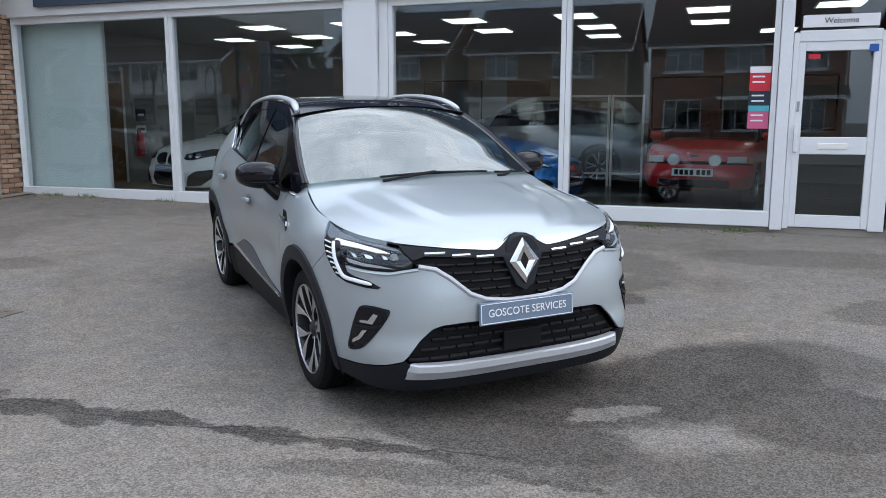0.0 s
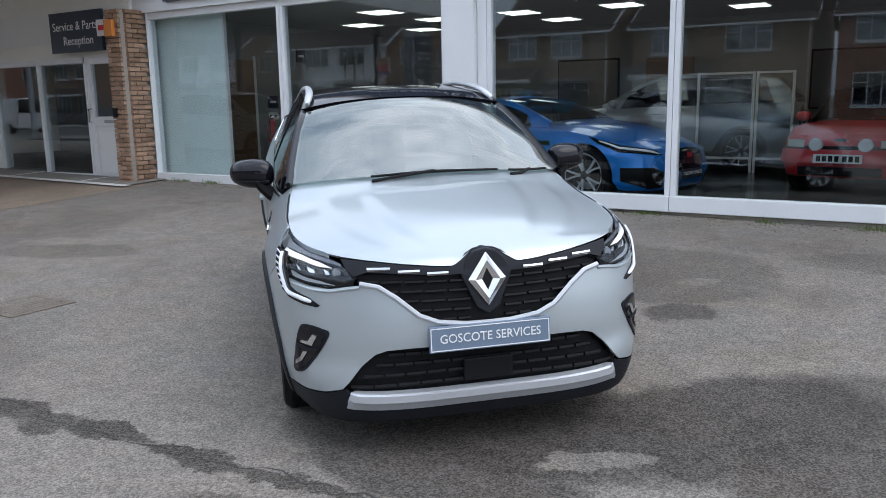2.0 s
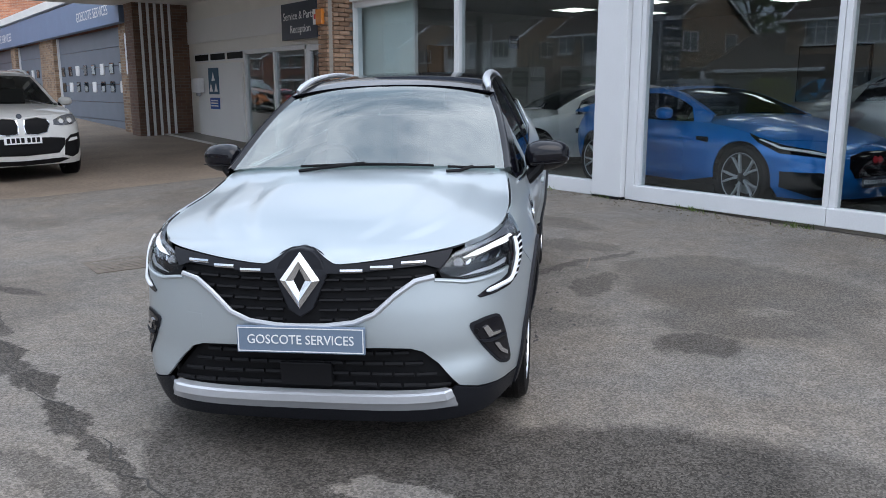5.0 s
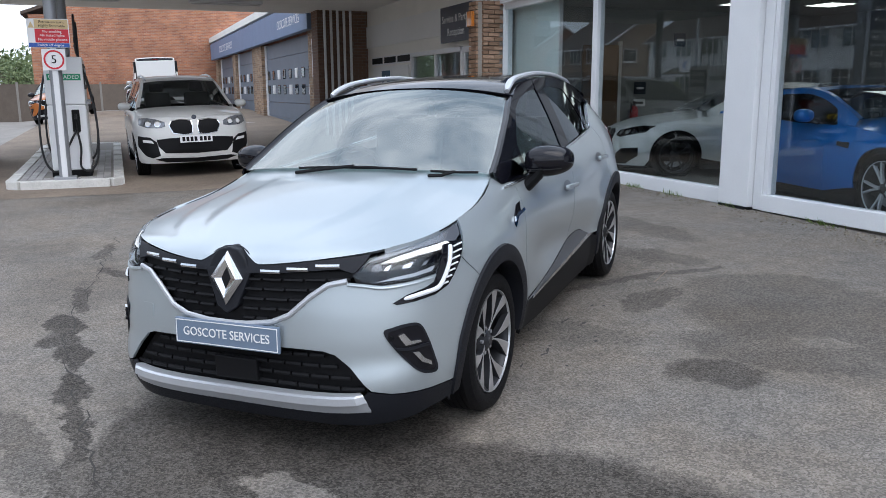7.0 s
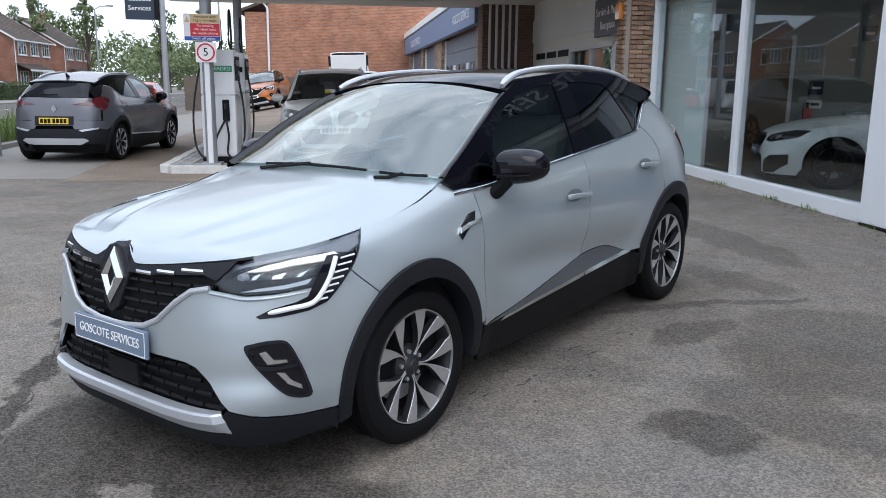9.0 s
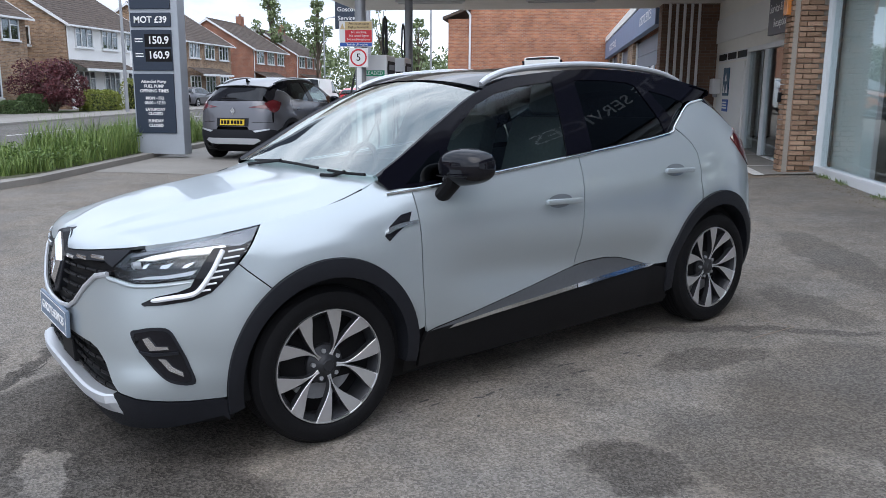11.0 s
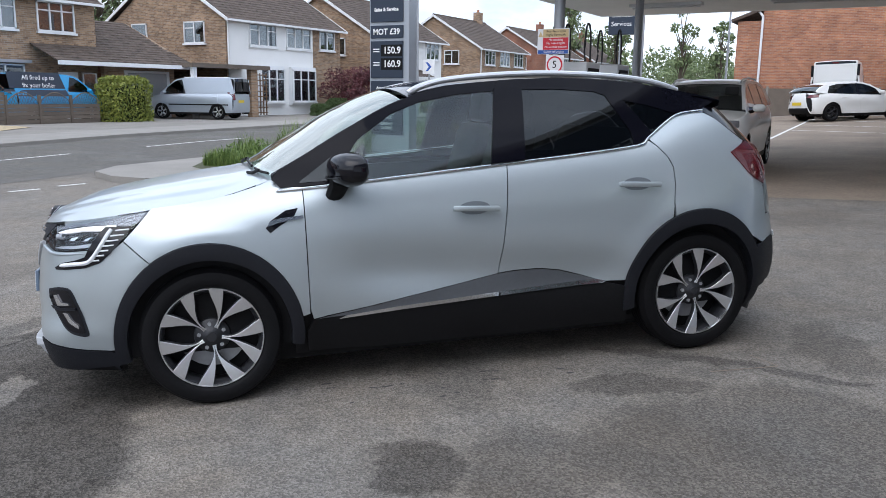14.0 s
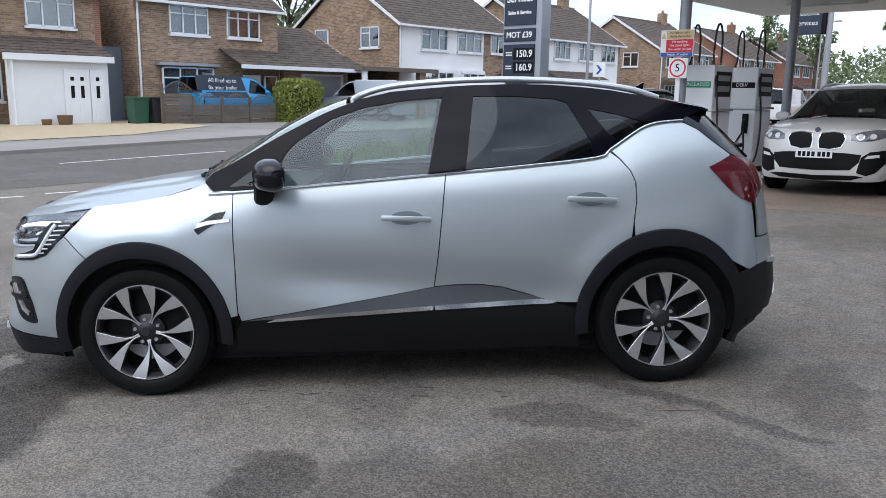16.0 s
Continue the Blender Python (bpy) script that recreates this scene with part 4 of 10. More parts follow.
drain = tagged(new("drain_cover"), "rusty iron drain grating set in the tarmac", "drain", "", "structure")
part("frame", moved(joined(box(-0.26, 0.26, -0.26, -0.21, 0, 0.012), box(-0.26, 0.26, 0.21, 0.26, 0, 0.012), box(-0.26, -0.21, -0.21, 0.21, 0, 0.012), box(0.21, 0.26, -0.21, 0.21, 0, 0.012)), pose(-4.96, 4.22, G(-4.96, 4.22) - 0.008)), RUSTIRON, drain)
for _k in range(7):
    part("bar", moved(box(-0.2 + 0.06 * _k, -0.165 + 0.06 * _k, -0.21, 0.21, 0, 0.010), pose(-4.96, 4.22, G(-4.96, 4.22) - 0.008)), RUSTIRON, drain)

# ---- pump island ----
setting("pump_island", raised(rect(-17.9, -10.85, 1.95, 3.3), 0.108), PAVING, "raised pump island bed", "pavement")
_pts = [(-18.0, 1.85), (-10.9, 1.85), (-10.75, 2.0), (-10.75, 3.25), (-10.9, 3.4), (-18.0, 3.4)]
isl = tagged(new("island_kerb"), "white-painted kerb round the pump island", "kerb", "", "structure")
for (_xa, _ya), (_xb, _yb) in zip(_pts, _pts[1:] + _pts[:1]):
    _n = max(1, int(math.hypot(_xb - _xa, _yb - _ya) / 0.9))
    for _k in range(_n):
        _p, _q = Vector((_xa, _ya)).lerp(Vector((_xb, _yb)), _k / _n), Vector((_xa, _ya)).lerp(Vector((_xb, _yb)), (_k + 1) / _n)
        _d = (_q - _p)
        _c = (_p + _q) / 2
        part("kerb_stone", moved(box(-_d.length / 2 + 0.004, _d.length / 2 - 0.004, -0.06, 0.10, -0.02, 0.125, 0.012), pose(_c.x, _c.y, G(_c.x, _c.y), 0, 0, math.degrees(math.atan2(_d.y, _d.x)))), M("white_kerb_paint", (0.6, 0.59, 0.56), 0.8, var=0.2, scale=5) if not bpy.data.materials.get("white_kerb_paint") else bpy.data.materials["white_kerb_paint"], isl)


def smooth_path(pts, n=4):
    """Points along a soft curve through the given ones."""
    out = []
    for i in range(len(pts) - 1):
        p0, p1, p2, p3 = (Vector(pts[max(i - 1, 0)]), Vector(pts[i]), Vector(pts[i + 1]), Vector(pts[min(i + 2, len(pts) - 1)]))
        for k in range(n):
            t = k / n
            out.append(0.5 * (2 * p1 + (p2 - p0) * t + (2 * p0 - 5 * p1 + 4 * p2 - p3) * t * t + (3 * p1 - p0 - 3 * p2 + p3) * t ** 3))
    return out + [Vector(pts[-1])]


def fuel_pump(x, y, label, tagtext, tagmat):
    """x, y: the corner nearest the road and the showroom door side."""
    z = G(x, y) + 0.112
    p = thing("fuel_pump", label, "fuel pump", "fuel pumps")
    w, d, h = 0.56, 0.72, 1.86
    part("base", box(x - d - 0.01, x + 0.01, y - 0.01, y + w + 0.01, z, z + 0.10, 0.005), DARK, p)
    part("cabinet", box(x - d, x, y, y + w, z + 0.10, z + 1.12, 0.02), WHITEPAINT, p)
    part("head", box(x - d, x, y, y + w, z + 1.125, z + h, 0.02), WHITEPAINT, p)
    part("fuel_label", box(x + 0.001, x + 0.006, y + 0.04, y + w - 0.04, z + 1.50, z + 1.60), tagmat, p)
    lettering("lettering", tagtext, 0.085, SIGNWHITE, p, facing(x + 0.007, y + w / 2, z + 1.55, 90))
    dsp = part("display", box(x - d + 0.08, x - 0.08, y + w + 0.001, y + w + 0.012, z + 1.36, z + 1.76, 0.004), DARK, p)
    part("readout", box(x - d + 0.14, x - 0.14, y + w + 0.013, y + w + 0.016, z + 1.61, z + 1.70), GREYSTEEL, dsp)
    part("readout", box(x - d + 0.14, x - 0.14, y + w + 0.013, y + w + 0.016, z + 1.44, z + 1.53), GREYSTEEL, dsp)
    part("service_door", box(x - d + 0.05, x - 0.05, y + w + 0.001, y + w + 0.008, z + 0.16, z + 1.05, 0.003), WHITEPAINT, p)
    part("shelf", box(x - d + 0.02, x - 0.02, y + w, y + w + 0.06, z + 1.13, z + 1.17, 0.004), GREYSTEEL, p)
    part("nozzle_boot", box(x + 0.001, x + 0.05, y + w * 0.62, y + w * 0.82, z + 0.70, z + 1.05, 0.015), DARK, p)
    part("nozzle", tube([(x + 0.05, y + w * 0.72, z + 0.98), (x + 0.10, y + w * 0.72, z + 0.90), (x + 0.09, y + w * 0.72, z + 0.72)], 0.02), HOSE, p, smooth=True)
    for s, yo in ((0, y + 0.10), (1, y + w - 0.08)):
        arc = []
        for k in range(15):
            a = math.pi * k / 14
            arc.append((x - 0.25 + 0.14 * math.cos(a), yo, z + h + 0.10 + 0.55 * math.sin(a) ** 0.6))
        sd = 1 if s else -1
        path = [(x - 0.39, yo, z + h - 0.05)] + arc[::-1] + [(x - 0.02, yo + 0.13 * sd, z + 1.45), (x + 0.06, yo + 0.22 * sd, z + 0.85), (x + 0.10, yo + 0.20 * sd, z + 0.32), (x + 0.12, yo + 0.08 * sd, z + 0.10), (x + 0.12, yo - 0.06 * sd, z + 0.16), (x + 0.10, (yo + y + w * 0.72) / 2, z + 0.45), (x + 0.08, y + w * 0.72, z + 0.74)]
        part("hose", tube(smooth_path(path), 0.017), HOSE, p, smooth=True)
    return p


fuel_pump(-11.35, 2.42, "white unleaded fuel pump with black hoses", "UNLEADED", SIGNGREEN)
fuel_pump(-13.2, 2.38, "white diesel fuel pump with black hoses", "DERV", DARK)
ws = thing("petrol_warning_sign", "yellow, red and blue petrol warning sign on the post", "sign")
part("board", box(-10.83, -10.80, 2.30, 2.86, 2.19, 2.60, 0.003), SIGNWHITE, ws)
for _z0, _z1, _m in ((2.46, 2.59, SIGNYELLOW), (2.26, 2.455, SIGNRED), (2.195, 2.255, SIGNBLUE)):
    part("panel", box(-10.799, -10.796, 2.40 if _m is not SIGNBLUE else 2.31, 2.85, _z0, _z1), _m, ws)
for _t, _z in (("Petroleum spirit", 2.555), ("Highly flammable", 2.50)):
    lettering("lettering", _t, 0.052, DARK, ws, facing(-10.795, 2.63, _z, 90))
for _t, _z in (("No smoking", 2.42), ("No naked lights", 2.365), ("No mobile phones", 2.305)):
    lettering("lettering", _t, 0.052, SIGNWHITE, ws, facing(-10.795, 2.63, _z, 90))
lettering("lettering", "Switch off engine", 0.052, SIGNWHITE, ws, facing(-10.795, 2.60, 2.225, 90))
part("hazard_triangle", prism([(2.315, 2.47), (2.395, 2.47), (2.355, 2.56)], -10.799, -10.795, "x"), SIGNYELLOW, ws)
part("bracket", box(-10.88, -10.83, 2.55, 2.69, 2.30, 2.50), GREYSTEEL, ws)
five = thing("speed_sign", "round white sign with a red ring and a black five", "sign")
part("board", box(-10.83, -10.805, 2.46, 2.78, 1.86, 2.17, 0.003), SIGNWHITE, five)
part("ring", moved(lathe([(0.115, 0), (0.115, 0.004), (0.14, 0.004), (0.14, 0)], 40), pose(-10.804, 2.62, 2.015, 0, 0, -90)), SIGNRED, five)
lettering("lettering", "5", 0.17, DARK, five, facing(-10.80, 2.62, 2.015, 90))
part("post", box(-10.86, -10.83, 2.58, 2.66, G(-10.8, 2.6) + 0.11, 2.3, 0.005), WHITE, five)

# ---- price totem ----
TX, TY0, TY1 = -12.55, -2.36, -1.40
tot = thing("price_totem", "tall grey and navy fuel price totem", "price sign")
tz = G(TX, -2) + 0.08
part("frame", box(TX - 0.34, TX - 0.03, TY0 - 0.02, TY1 + 0.02, tz, 5.6, 0.012), M("totem_grey", (0.36, 0.39, 0.43), 0.45, 0.2, var=0.06), tot)
for _n, _z0, _z1 in (("name_panel", 2.99, 5.5), ("test_panel", 2.66, 2.92), ("price_panel", 1.83, 2.60), ("hours_panel", 0.62, 1.77)):
    part(_n, box(TX - 0.05, TX, TY0 + 0.02, TY1 - 0.12, _z0, _z1, 0.006), NAVY, tot)
_yc = (TY0 + 0.02 + TY1 - 0.12) / 2
for _t, _s, _z, _o in (("Services", 0.21, 3.52, 0), ("Sales & Service", 0.10, 3.24, 0), ("MOT \u00a339", 0.17, 2.785, 0), ("150.9", 0.20, 2.40, 0.14), ("160.9", 0.20, 2.12, 0.14)):
    lettering("lettering", _t, _s, SIGNWHITE, tot, facing(TX + 0.004, _yc + _o, _z, 90), bold=0.004)
for _z in (2.40, 2.12):
    part("price_window", box(TX - 0.002, TX + 0.002, _yc - 0.14, _yc + 0.40, _z - 0.12, _z + 0.12), DARK, tot)
    for _k in (0.02, -0.03):
        part("writing_bar", box(TX, TX + 0.003, _yc - 0.34, _yc - 0.18, _z + _k, _z + _k + 0.022), SIGNWHITE, tot)
for _t, _z in (("Attended Pump", 1.62), ("FUEL PUMP", 1.53), ("OPENING TIMES", 1.44), ("MON - FRI", 1.30), ("08.00 - 17.30", 1.21), ("SATURDAY", 1.08), ("CLOSED", 1.0), ("SUNDAY", 0.86), ("CLOSED", 0.77)):
    lettering("lettering", _t, 0.082, SIGNWHITE, tot, facing(TX + 0.004, _yc, _z, 90), bold=0.002)

# ---- far sign, lamp posts ----
gs = thing("pole_sign", "dark name board on a tall grey pole", "sign")
part("pole", cyl((-33.5, -2.62, 0.2), (-33.5, -2.62, 6.5), 0.13, 0.11), GREYSTEEL, gs, smooth=True)
part("board", box(-33.6, -33.4, -4.1, -2.92, 4.15, 5.4, 0.01), NAVY, gs)
lettering("lettering", "Goscote", 0.28, SIGNWHITE, gs, facing(-33.39, -3.51, 4.98, 90))
lettering("lettering", "Services", 0.28, SIGNWHITE, gs, facing(-33.39, -3.51, 4.60, 90))
part("return_panel", box(-33.62, -33.38, -2.918, -2.74, 4.15, 5.4, 0.01), DARK, gs)
for _x, _y, _h in ((-38, -16.9, 7.5), (-75, -16.9, 8), (-60, -4.0, 8)):
    lp = thing("street_lamp", "grey steel street lamp post", "street lamp", "street lamps")
    part("pole", cyl((_x, _y, 0.2), (_x, _y, _h), 0.10, 0.06, 10), GREYSTEEL, lp, smooth=True)
    part("arm", tube([(_x, _y, _h), (_x, _y + 0.5, _h + 0.25), (_x, _y + 1.2, _h + 0.3)], 0.04), GREYSTEEL, lp)
    part("lantern", box(_x - 0.1, _x + 0.1, _y + 1.0, _y + 1.6, _h + 0.24, _h + 0.38, 0.03), GREYSTEEL, lp)
rsn = thing("road_sign", "small white arrow sign on a thin post across the road", "sign")
part("post", cyl((-38.5, -16.4, 0.1), (-38.5, -16.4, 3.4), 0.04), GREYSTEEL, rsn)
part("board", box(-38.46, -38.43, -16.8, -16.0, 2.6, 3.4, 0.01), SIGNWHITE, rsn)
part("arrow", prism([(-16.45, 2.75), (-16.2, 3.0), (-16.45, 3.25), (-16.6, 3.25), (-16.38, 3.0), (-16.6, 2.75)], -38.429, -38.424, "x"), SIGNBLUE, rsn)


# ---- houses ----
def window(parent, x0, x1, z0, z1, y, lights=3, axis="y", sign=1.0, bars=False):
    """A white window in a wall that faces +y (axis y) or +x (axis x)."""
    w = new("window")
    w.parent = parent

    def b(u0, u1, v0, v1, d0, d1):
        return box(u0, u1, y + d0, y + d1, v0, v1) if axis == "y" else box(y + d0, y + d1, u0, u1, v0, v1)
    fr = 0.06
    bits = [b(x0, x1, z0, z0 + fr, -0.02, 0.06), b(x0, x1, z1 - fr, z1, -0.02, 0.06)]
    for k in range(lights + 1):
        c = x0 + (x1 - x0 - fr) * k / lights
        bits.append(b(c, c + fr, z0, z1, -0.02, 0.06))
        if k < lights and (bars or k != lights // 2):
            bits.append(b(c, c + (x1 - x0) / lights, z0 + (z1 - z0) * 0.68, z0 + (z1 - z0) * 0.68 + fr * 0.8, -0.02, 0.055))
    part("frame", joined(*bits), WHITE, w)
    part("sill", b(x0 - 0.06, x1 + 0.06, z0 - 0.09, z0, -0.02, 0.12), WHITE, w)
    part("pane", b(x0 + 0.03, x1 - 0.03, z0 + 0.03, z1 - 0.03, 0.005, 0.015), WINDOWGLASS, w)
    part("curtain", b(x0 + 0.05, x1 - 0.05, z0 + 0.05, z1 - 0.05, -0.016, -0.008), CURTAIN, w)
    return w


CURTAIN = M("net_curtain", (0.42, 0.42, 0.42), 0.9, var=0.35, scale=3.0, fine=9.0)


def slope(x0, x1, ya, za, yb, zb, step=0.30):
    """Roof slope from the eave (ya, za) up to (yb, zb): overlapping tile courses."""
    bits, n = [], max(2, int(math.hypot(yb - ya, zb - za) / step))
    for k in range(n):
        t0, t1 = k / n, (k + 1) / n
        y0, z0, y1, z1 = ya + (yb - ya) * t0, za + (zb - za) * t0, ya + (yb - ya) * t1, za + (zb - za) * t1
        bits.append(prism([(y0, z0 + 0.035), (y1, z1 + 0.012), (y1, z1 - 0.03), (y0, z0 - 0.005)], x0, x1, "x"))
    return joined(*bits)


def house(x0, x1, yf, eave, label, front, side, pitch=0.62, depth=8.6, chimney=None, split=None):
    """A two-storey house: x0 to x1 along the road, front wall at yf facing +y, gables at both ends."""
    h = thing("house", label, "house", "houses across the road")
    yb, g = yf - depth, 0.0
    yr, zr = (yf + yb) / 2, eave + pitch * depth / 2
    cut = split if split else x0 + 0.252
    part("wall", box(cut, x1 - 0.26, yf - 0.25, yf, g, eave), front, h, "front wall")
    if split:
        part("wall", box(x0 + 0.26, split - 0.002, yf - 0.25, yf - 0.004, g, eave), side, h, "brick front wall")
    part("wall", box(x0, x1, yb, yb + 0.25, g, eave), side, h)
    for xa in (x0, x1 - 0.25):
        part("wall", prism([(yb + 0.252, g), (yf - (0.0 if xa > x0 or not split else 0.0), g), (yf, eave), (yr, zr), (yb + 0.252, eave)], xa, xa + 0.25, "x"), side, h, "gable wall")
    tagged(part("roof", joined(slope(x0 - 0.2, x1 + 0.2, yf + 0.35, eave - 0.1, yr, zr + 0.08), slope(x0 - 0.2, x1 + 0.2, yb - 0.35, eave - 0.1, yr, zr + 0.08), cyl((x0 - 0.2, yr, zr + 0.06), (x1 + 0.2, yr, zr + 0.06), 0.1, seg=8)), TILE, h), kind="stuff")
    for xa in (x0 - 0.24, x1 + 0.20):
        part("bargeboard", prism([(yf + 0.38, eave - 0.22), (yf + 0.38, eave - 0.06), (yr, zr + 0.10), (yr, zr - 0.1)], xa, xa + 0.04, "x"), WHITE, h)
        part("bargeboard", prism([(yb - 0.38, eave - 0.22), (yb - 0.38, eave - 0.06), (yr, zr + 0.10), (yr, zr - 0.1)], xa, xa + 0.04, "x"), WHITE, h)
    part("gutter", box(x0 - 0.2, x1 + 0.2, yf + 0.36, yf + 0.46, eave - 0.19, eave - 0.09), WHITE, h)
    part("soffit", box(x0, x1, yf, yf + 0.36, eave - 0.16, eave - 0.12), WHITE, h)
    part("downpipe", cyl((x1 - 0.12, yf + 0.06, 0.1), (x1 - 0.12, yf + 0.06, eave - 0.15), 0.045, seg=8), WHITE, h, smooth=True)
    if chimney:
        c = part("chimney", box(chimney - 0.35, chimney + 0.35, yr - 0.3, yr + 0.3, zr - 0.5, zr + 0.9), side, h)
        part("pot", cyl((chimney, yr, zr + 0.9), (chimney, yr, zr + 1.15), 0.12, 0.1, 10), BRICK_RED, c)
    return h


wh = house(-38.0, -28.5, -22.4, 5.15, "white-rendered house with a brick gable and brown tiled roof", RENDER, BRICK_BUFF, chimney=-37.0, split=-35.4)
for _a, _b in ((-32.3, -30.2), (-35.2, -33.1)):
    window(wh, _a, _b, 3.85, 5.0, -22.4)
window(wh, -37.4, -36.0, 3.9, 5.0, -22.404, 2)
for _a, _b in ((-32.6, -30.7), (-35.3, -33.3)):
    window(wh, _a, _b, 0.95, 2.7, -22.15, 3, bars=True)
    part("bay", box(_a - 0.05, _b + 0.05, -22.4, -22.18, 0.75, 2.85), WHITE, wh)
window(wh, -25.3, -23.8, 3.9, 5.0, -28.5, 2, "x")
window(wh, -29.3, -28.1, 3.9, 5.0, -28.5, 1, "x")
cpt = thing("carport", "flat-roofed carport with a white fascia", "carport")
part("roof", box(-29.6, -24.6, -27.5, -20.6, 2.62, 2.72), TILE, cpt)
part("fascia", box(-29.65, -24.55, -20.6, -20.52, 2.55, 2.75), FENCEWOOD, cpt)
part("fascia", box(-24.6, -24.52, -27.5, -20.6, 2.55, 2.75), FENCEWOOD, cpt)
part("post", box(-28.9, -28.45, -21.0, -20.7, 0.1, 2.6), BRICK_BUFF, cpt)
part("post", box(-24.9, -24.7, -20.9, -20.7, 0.1, 2.6), WHITE, cpt)
part("back_wall", box(-29, -24.6, -27.6, -27.4, 0.1, 2.6), BRICK_DARK, cpt)
tr = thing("trellis", "brown wooden trellis by the carport", "trellis")
for _k in range(4):
    part("slat", box(-29.95 + _k * 0.22, -29.90 + _k * 0.22, -21.1, -21.06, 0.3, 2.4), WOOD, tr)
for _k in range(8):
    part("slat", box(-29.98, -29.2, -21.06, -21.03, 0.4 + _k * 0.27, 0.45 + _k * 0.27), WOOD, tr)

h3 = house(-21.4, -14.5, -23.0, 5.15, "buff brick house with white windows and a tiled lean-to", BRICK_BUFF, BRICK_BUFF, chimney=None)
for _a, _b in ((-20.4, -18.7), (-17.8, -16.0)):
    window(h3, _a, _b, 3.8, 5.0, -23.0, 3, bars=True)
window(h3, -17.9, -15.5, 0.95, 2.45, -22.85, 3)
part("window_hood", box(-18.1, -15.3, -23.0, -22.6, 2.5, 2.62), GREYSTEEL, h3)
tagged(part("porch_roof", slope(-25.4, -18.3, -21.3, 2.62, -22.98, 3.30), TILE, h3), kind="stuff")
part("porch_fascia", box(-25.4, -18.3, -21.28, -21.22, 2.45, 2.62), WHITE, h3)
part("porch_door", box(-20.3, -19.4, -22.9, -22.85, 0.15, 2.2), WHITE, h3)
window(h3, -21.2, -20.5, 1.2, 2.2, -22.88, 1)
gar = thing("garage", "brick garage with a brown tiled roof", "garage")
part("wall", box(-25.3, -21.45, -22.9, -22.65, 0.1, 2.62), BRICK_BUFF, gar)
tagged(part("roof", joined(slope(-25.3, -21.4, -22.98, 3.30, -26.0, 4.7)), TILE, gar), kind="stuff")
part("door", box(-24.8, -22.6, -22.64, -22.60, 0.12, 2.25), GREYSTEEL, gar)
part("door_frame", joined(box(-24.95, -24.8, -22.64, -22.57, 0.12, 2.35), box(-22.6, -22.45, -22.64, -22.57, 0.12, 2.35), box(-24.8, -22.6, -22.64, -22.57, 2.25, 2.35)), WHITE, gar)
part("wall", prism([(-30, 0.1), (-22.92, 0.1), (-22.92, 3.3), (-26, 4.7), (-30, 3.0)], -25.4, -25.2, "x"), BRICK_BUFF, gar)

h4 = house(-13.3, -4.6, -23.4, 5.15, "buff brick house with a white garage porch", BRICK_BUFF, BRICK_DARK)
window(h4, -12.3, -10.5, 3.75, 5.0, -23.4, 3)
window(h4, -8.6, -6.4, 3.75, 5.0, -23.4, 3)
window(h4, -9.5, -7.2, 1.0, 2.4, -23.35, 3)
tagged(part("porch_roof", slope(-12.9, -9.0, -21.6, 2.68, -23.38, 3.35), TILE, h4), kind="stuff")
part("porch_fascia", box(-12.9, -9.0, -21.58, -21.5, 2.45, 2.68), WHITE, h4)
part("porch_wall", box(-12.75, -9.2, -22.0, -21.8, 0.12, 2.5), WHITEPAINT, h4)
for _x, _w, _cols in ((-12.55, 0.50, (0.17,)), (-12.0, 0.92, (0.20, 0.56))):
    dd = part("porch_door", box(_x, _x + _w, -21.79, -21.74, 0.15, 2.2, 0.01), WHITEPAINT, h4)
    for _k in _cols:
        part("light", box(_x + _k, _x + _k + 0.13, -21.738, -21.73, 1.15, 1.60), DARK, dd)
        part("light", box(_x + _k, _x + _k + 0.13, -21.738, -21.73, 1.78, 1.92), DARK, dd)
        part("door_panel", box(_x + _k - 0.06, _x + _k + 0.20, -21.738, -21.728, 0.35, 0.95, 0.004), WHITEPAINT, dd)
part("downpipe", cyl((-9.3, -21.6, 0.1), (-9.3, -21.6, 2.5), 0.05, seg=8), WHITE, h4)
setting("side_gate", box(-14.6, -13.3, -24.5, -24.3, 0.1, 3.2), GREYDOOR, "tall dark side gate", "gate")
for _x, _d in ((-10.2, 0.24), (-10.85, 0.36)):
    pt = thing("plant_pot", "brown plant pot by the porch door", "pot", "plant pots")
    part("pot", cyl((_x, -21.3, 0.11), (_x, -21.3, 0.11 + _d * 1.2), _d * 0.6, _d * 0.75), WOOD, pt)
for _k, (_xa, _m, _f) in enumerate(((-50.5, RENDER, -44.0), (-66.0, BRICK_BUFF, None), (-79.5, BRICK_DARK, None), (-93.0, BRICK_DARK, None), (-3.4, BRICK_DARK, None), (8.0, RENDER, None))):
    hh = house(_xa, _xa + 9.0, -22.4 - 0.3 * (_k % 2), 5.15, "brick street house with a brown tiled roof", _m, BRICK_BUFF if _k < 2 else BRICK_DARK, chimney=_xa + 1.2)
    for _c in (1.6, 4.4, 7.2):
        window(hh, _xa + _c - 0.9, _xa + _c + 0.9, 3.85, 5.0, -22.38 - 0.3 * (_k % 2), 3)
        window(hh, _xa + _c - 0.9, _xa + _c + 0.9, 1.0, 2.5, -22.38 - 0.3 * (_k % 2), 3)
    window(hh, -26.0, -24.6, 3.9, 5.0, _xa + 9.0, 2, "x")
    tagged(part("porch_roof", slope(_xa + 3.2, _xa + 9.0, -21.2, 2.6, -22.4, 3.1), TILE, hh), kind="stuff")
    part("porch_fascia", box(_xa + 3.2, _xa + 9.0, -21.18, -21.12, 2.45, 2.6), WHITE, hh)
bung = thing("bungalow", "pale low bungalow with a chimney", "house")
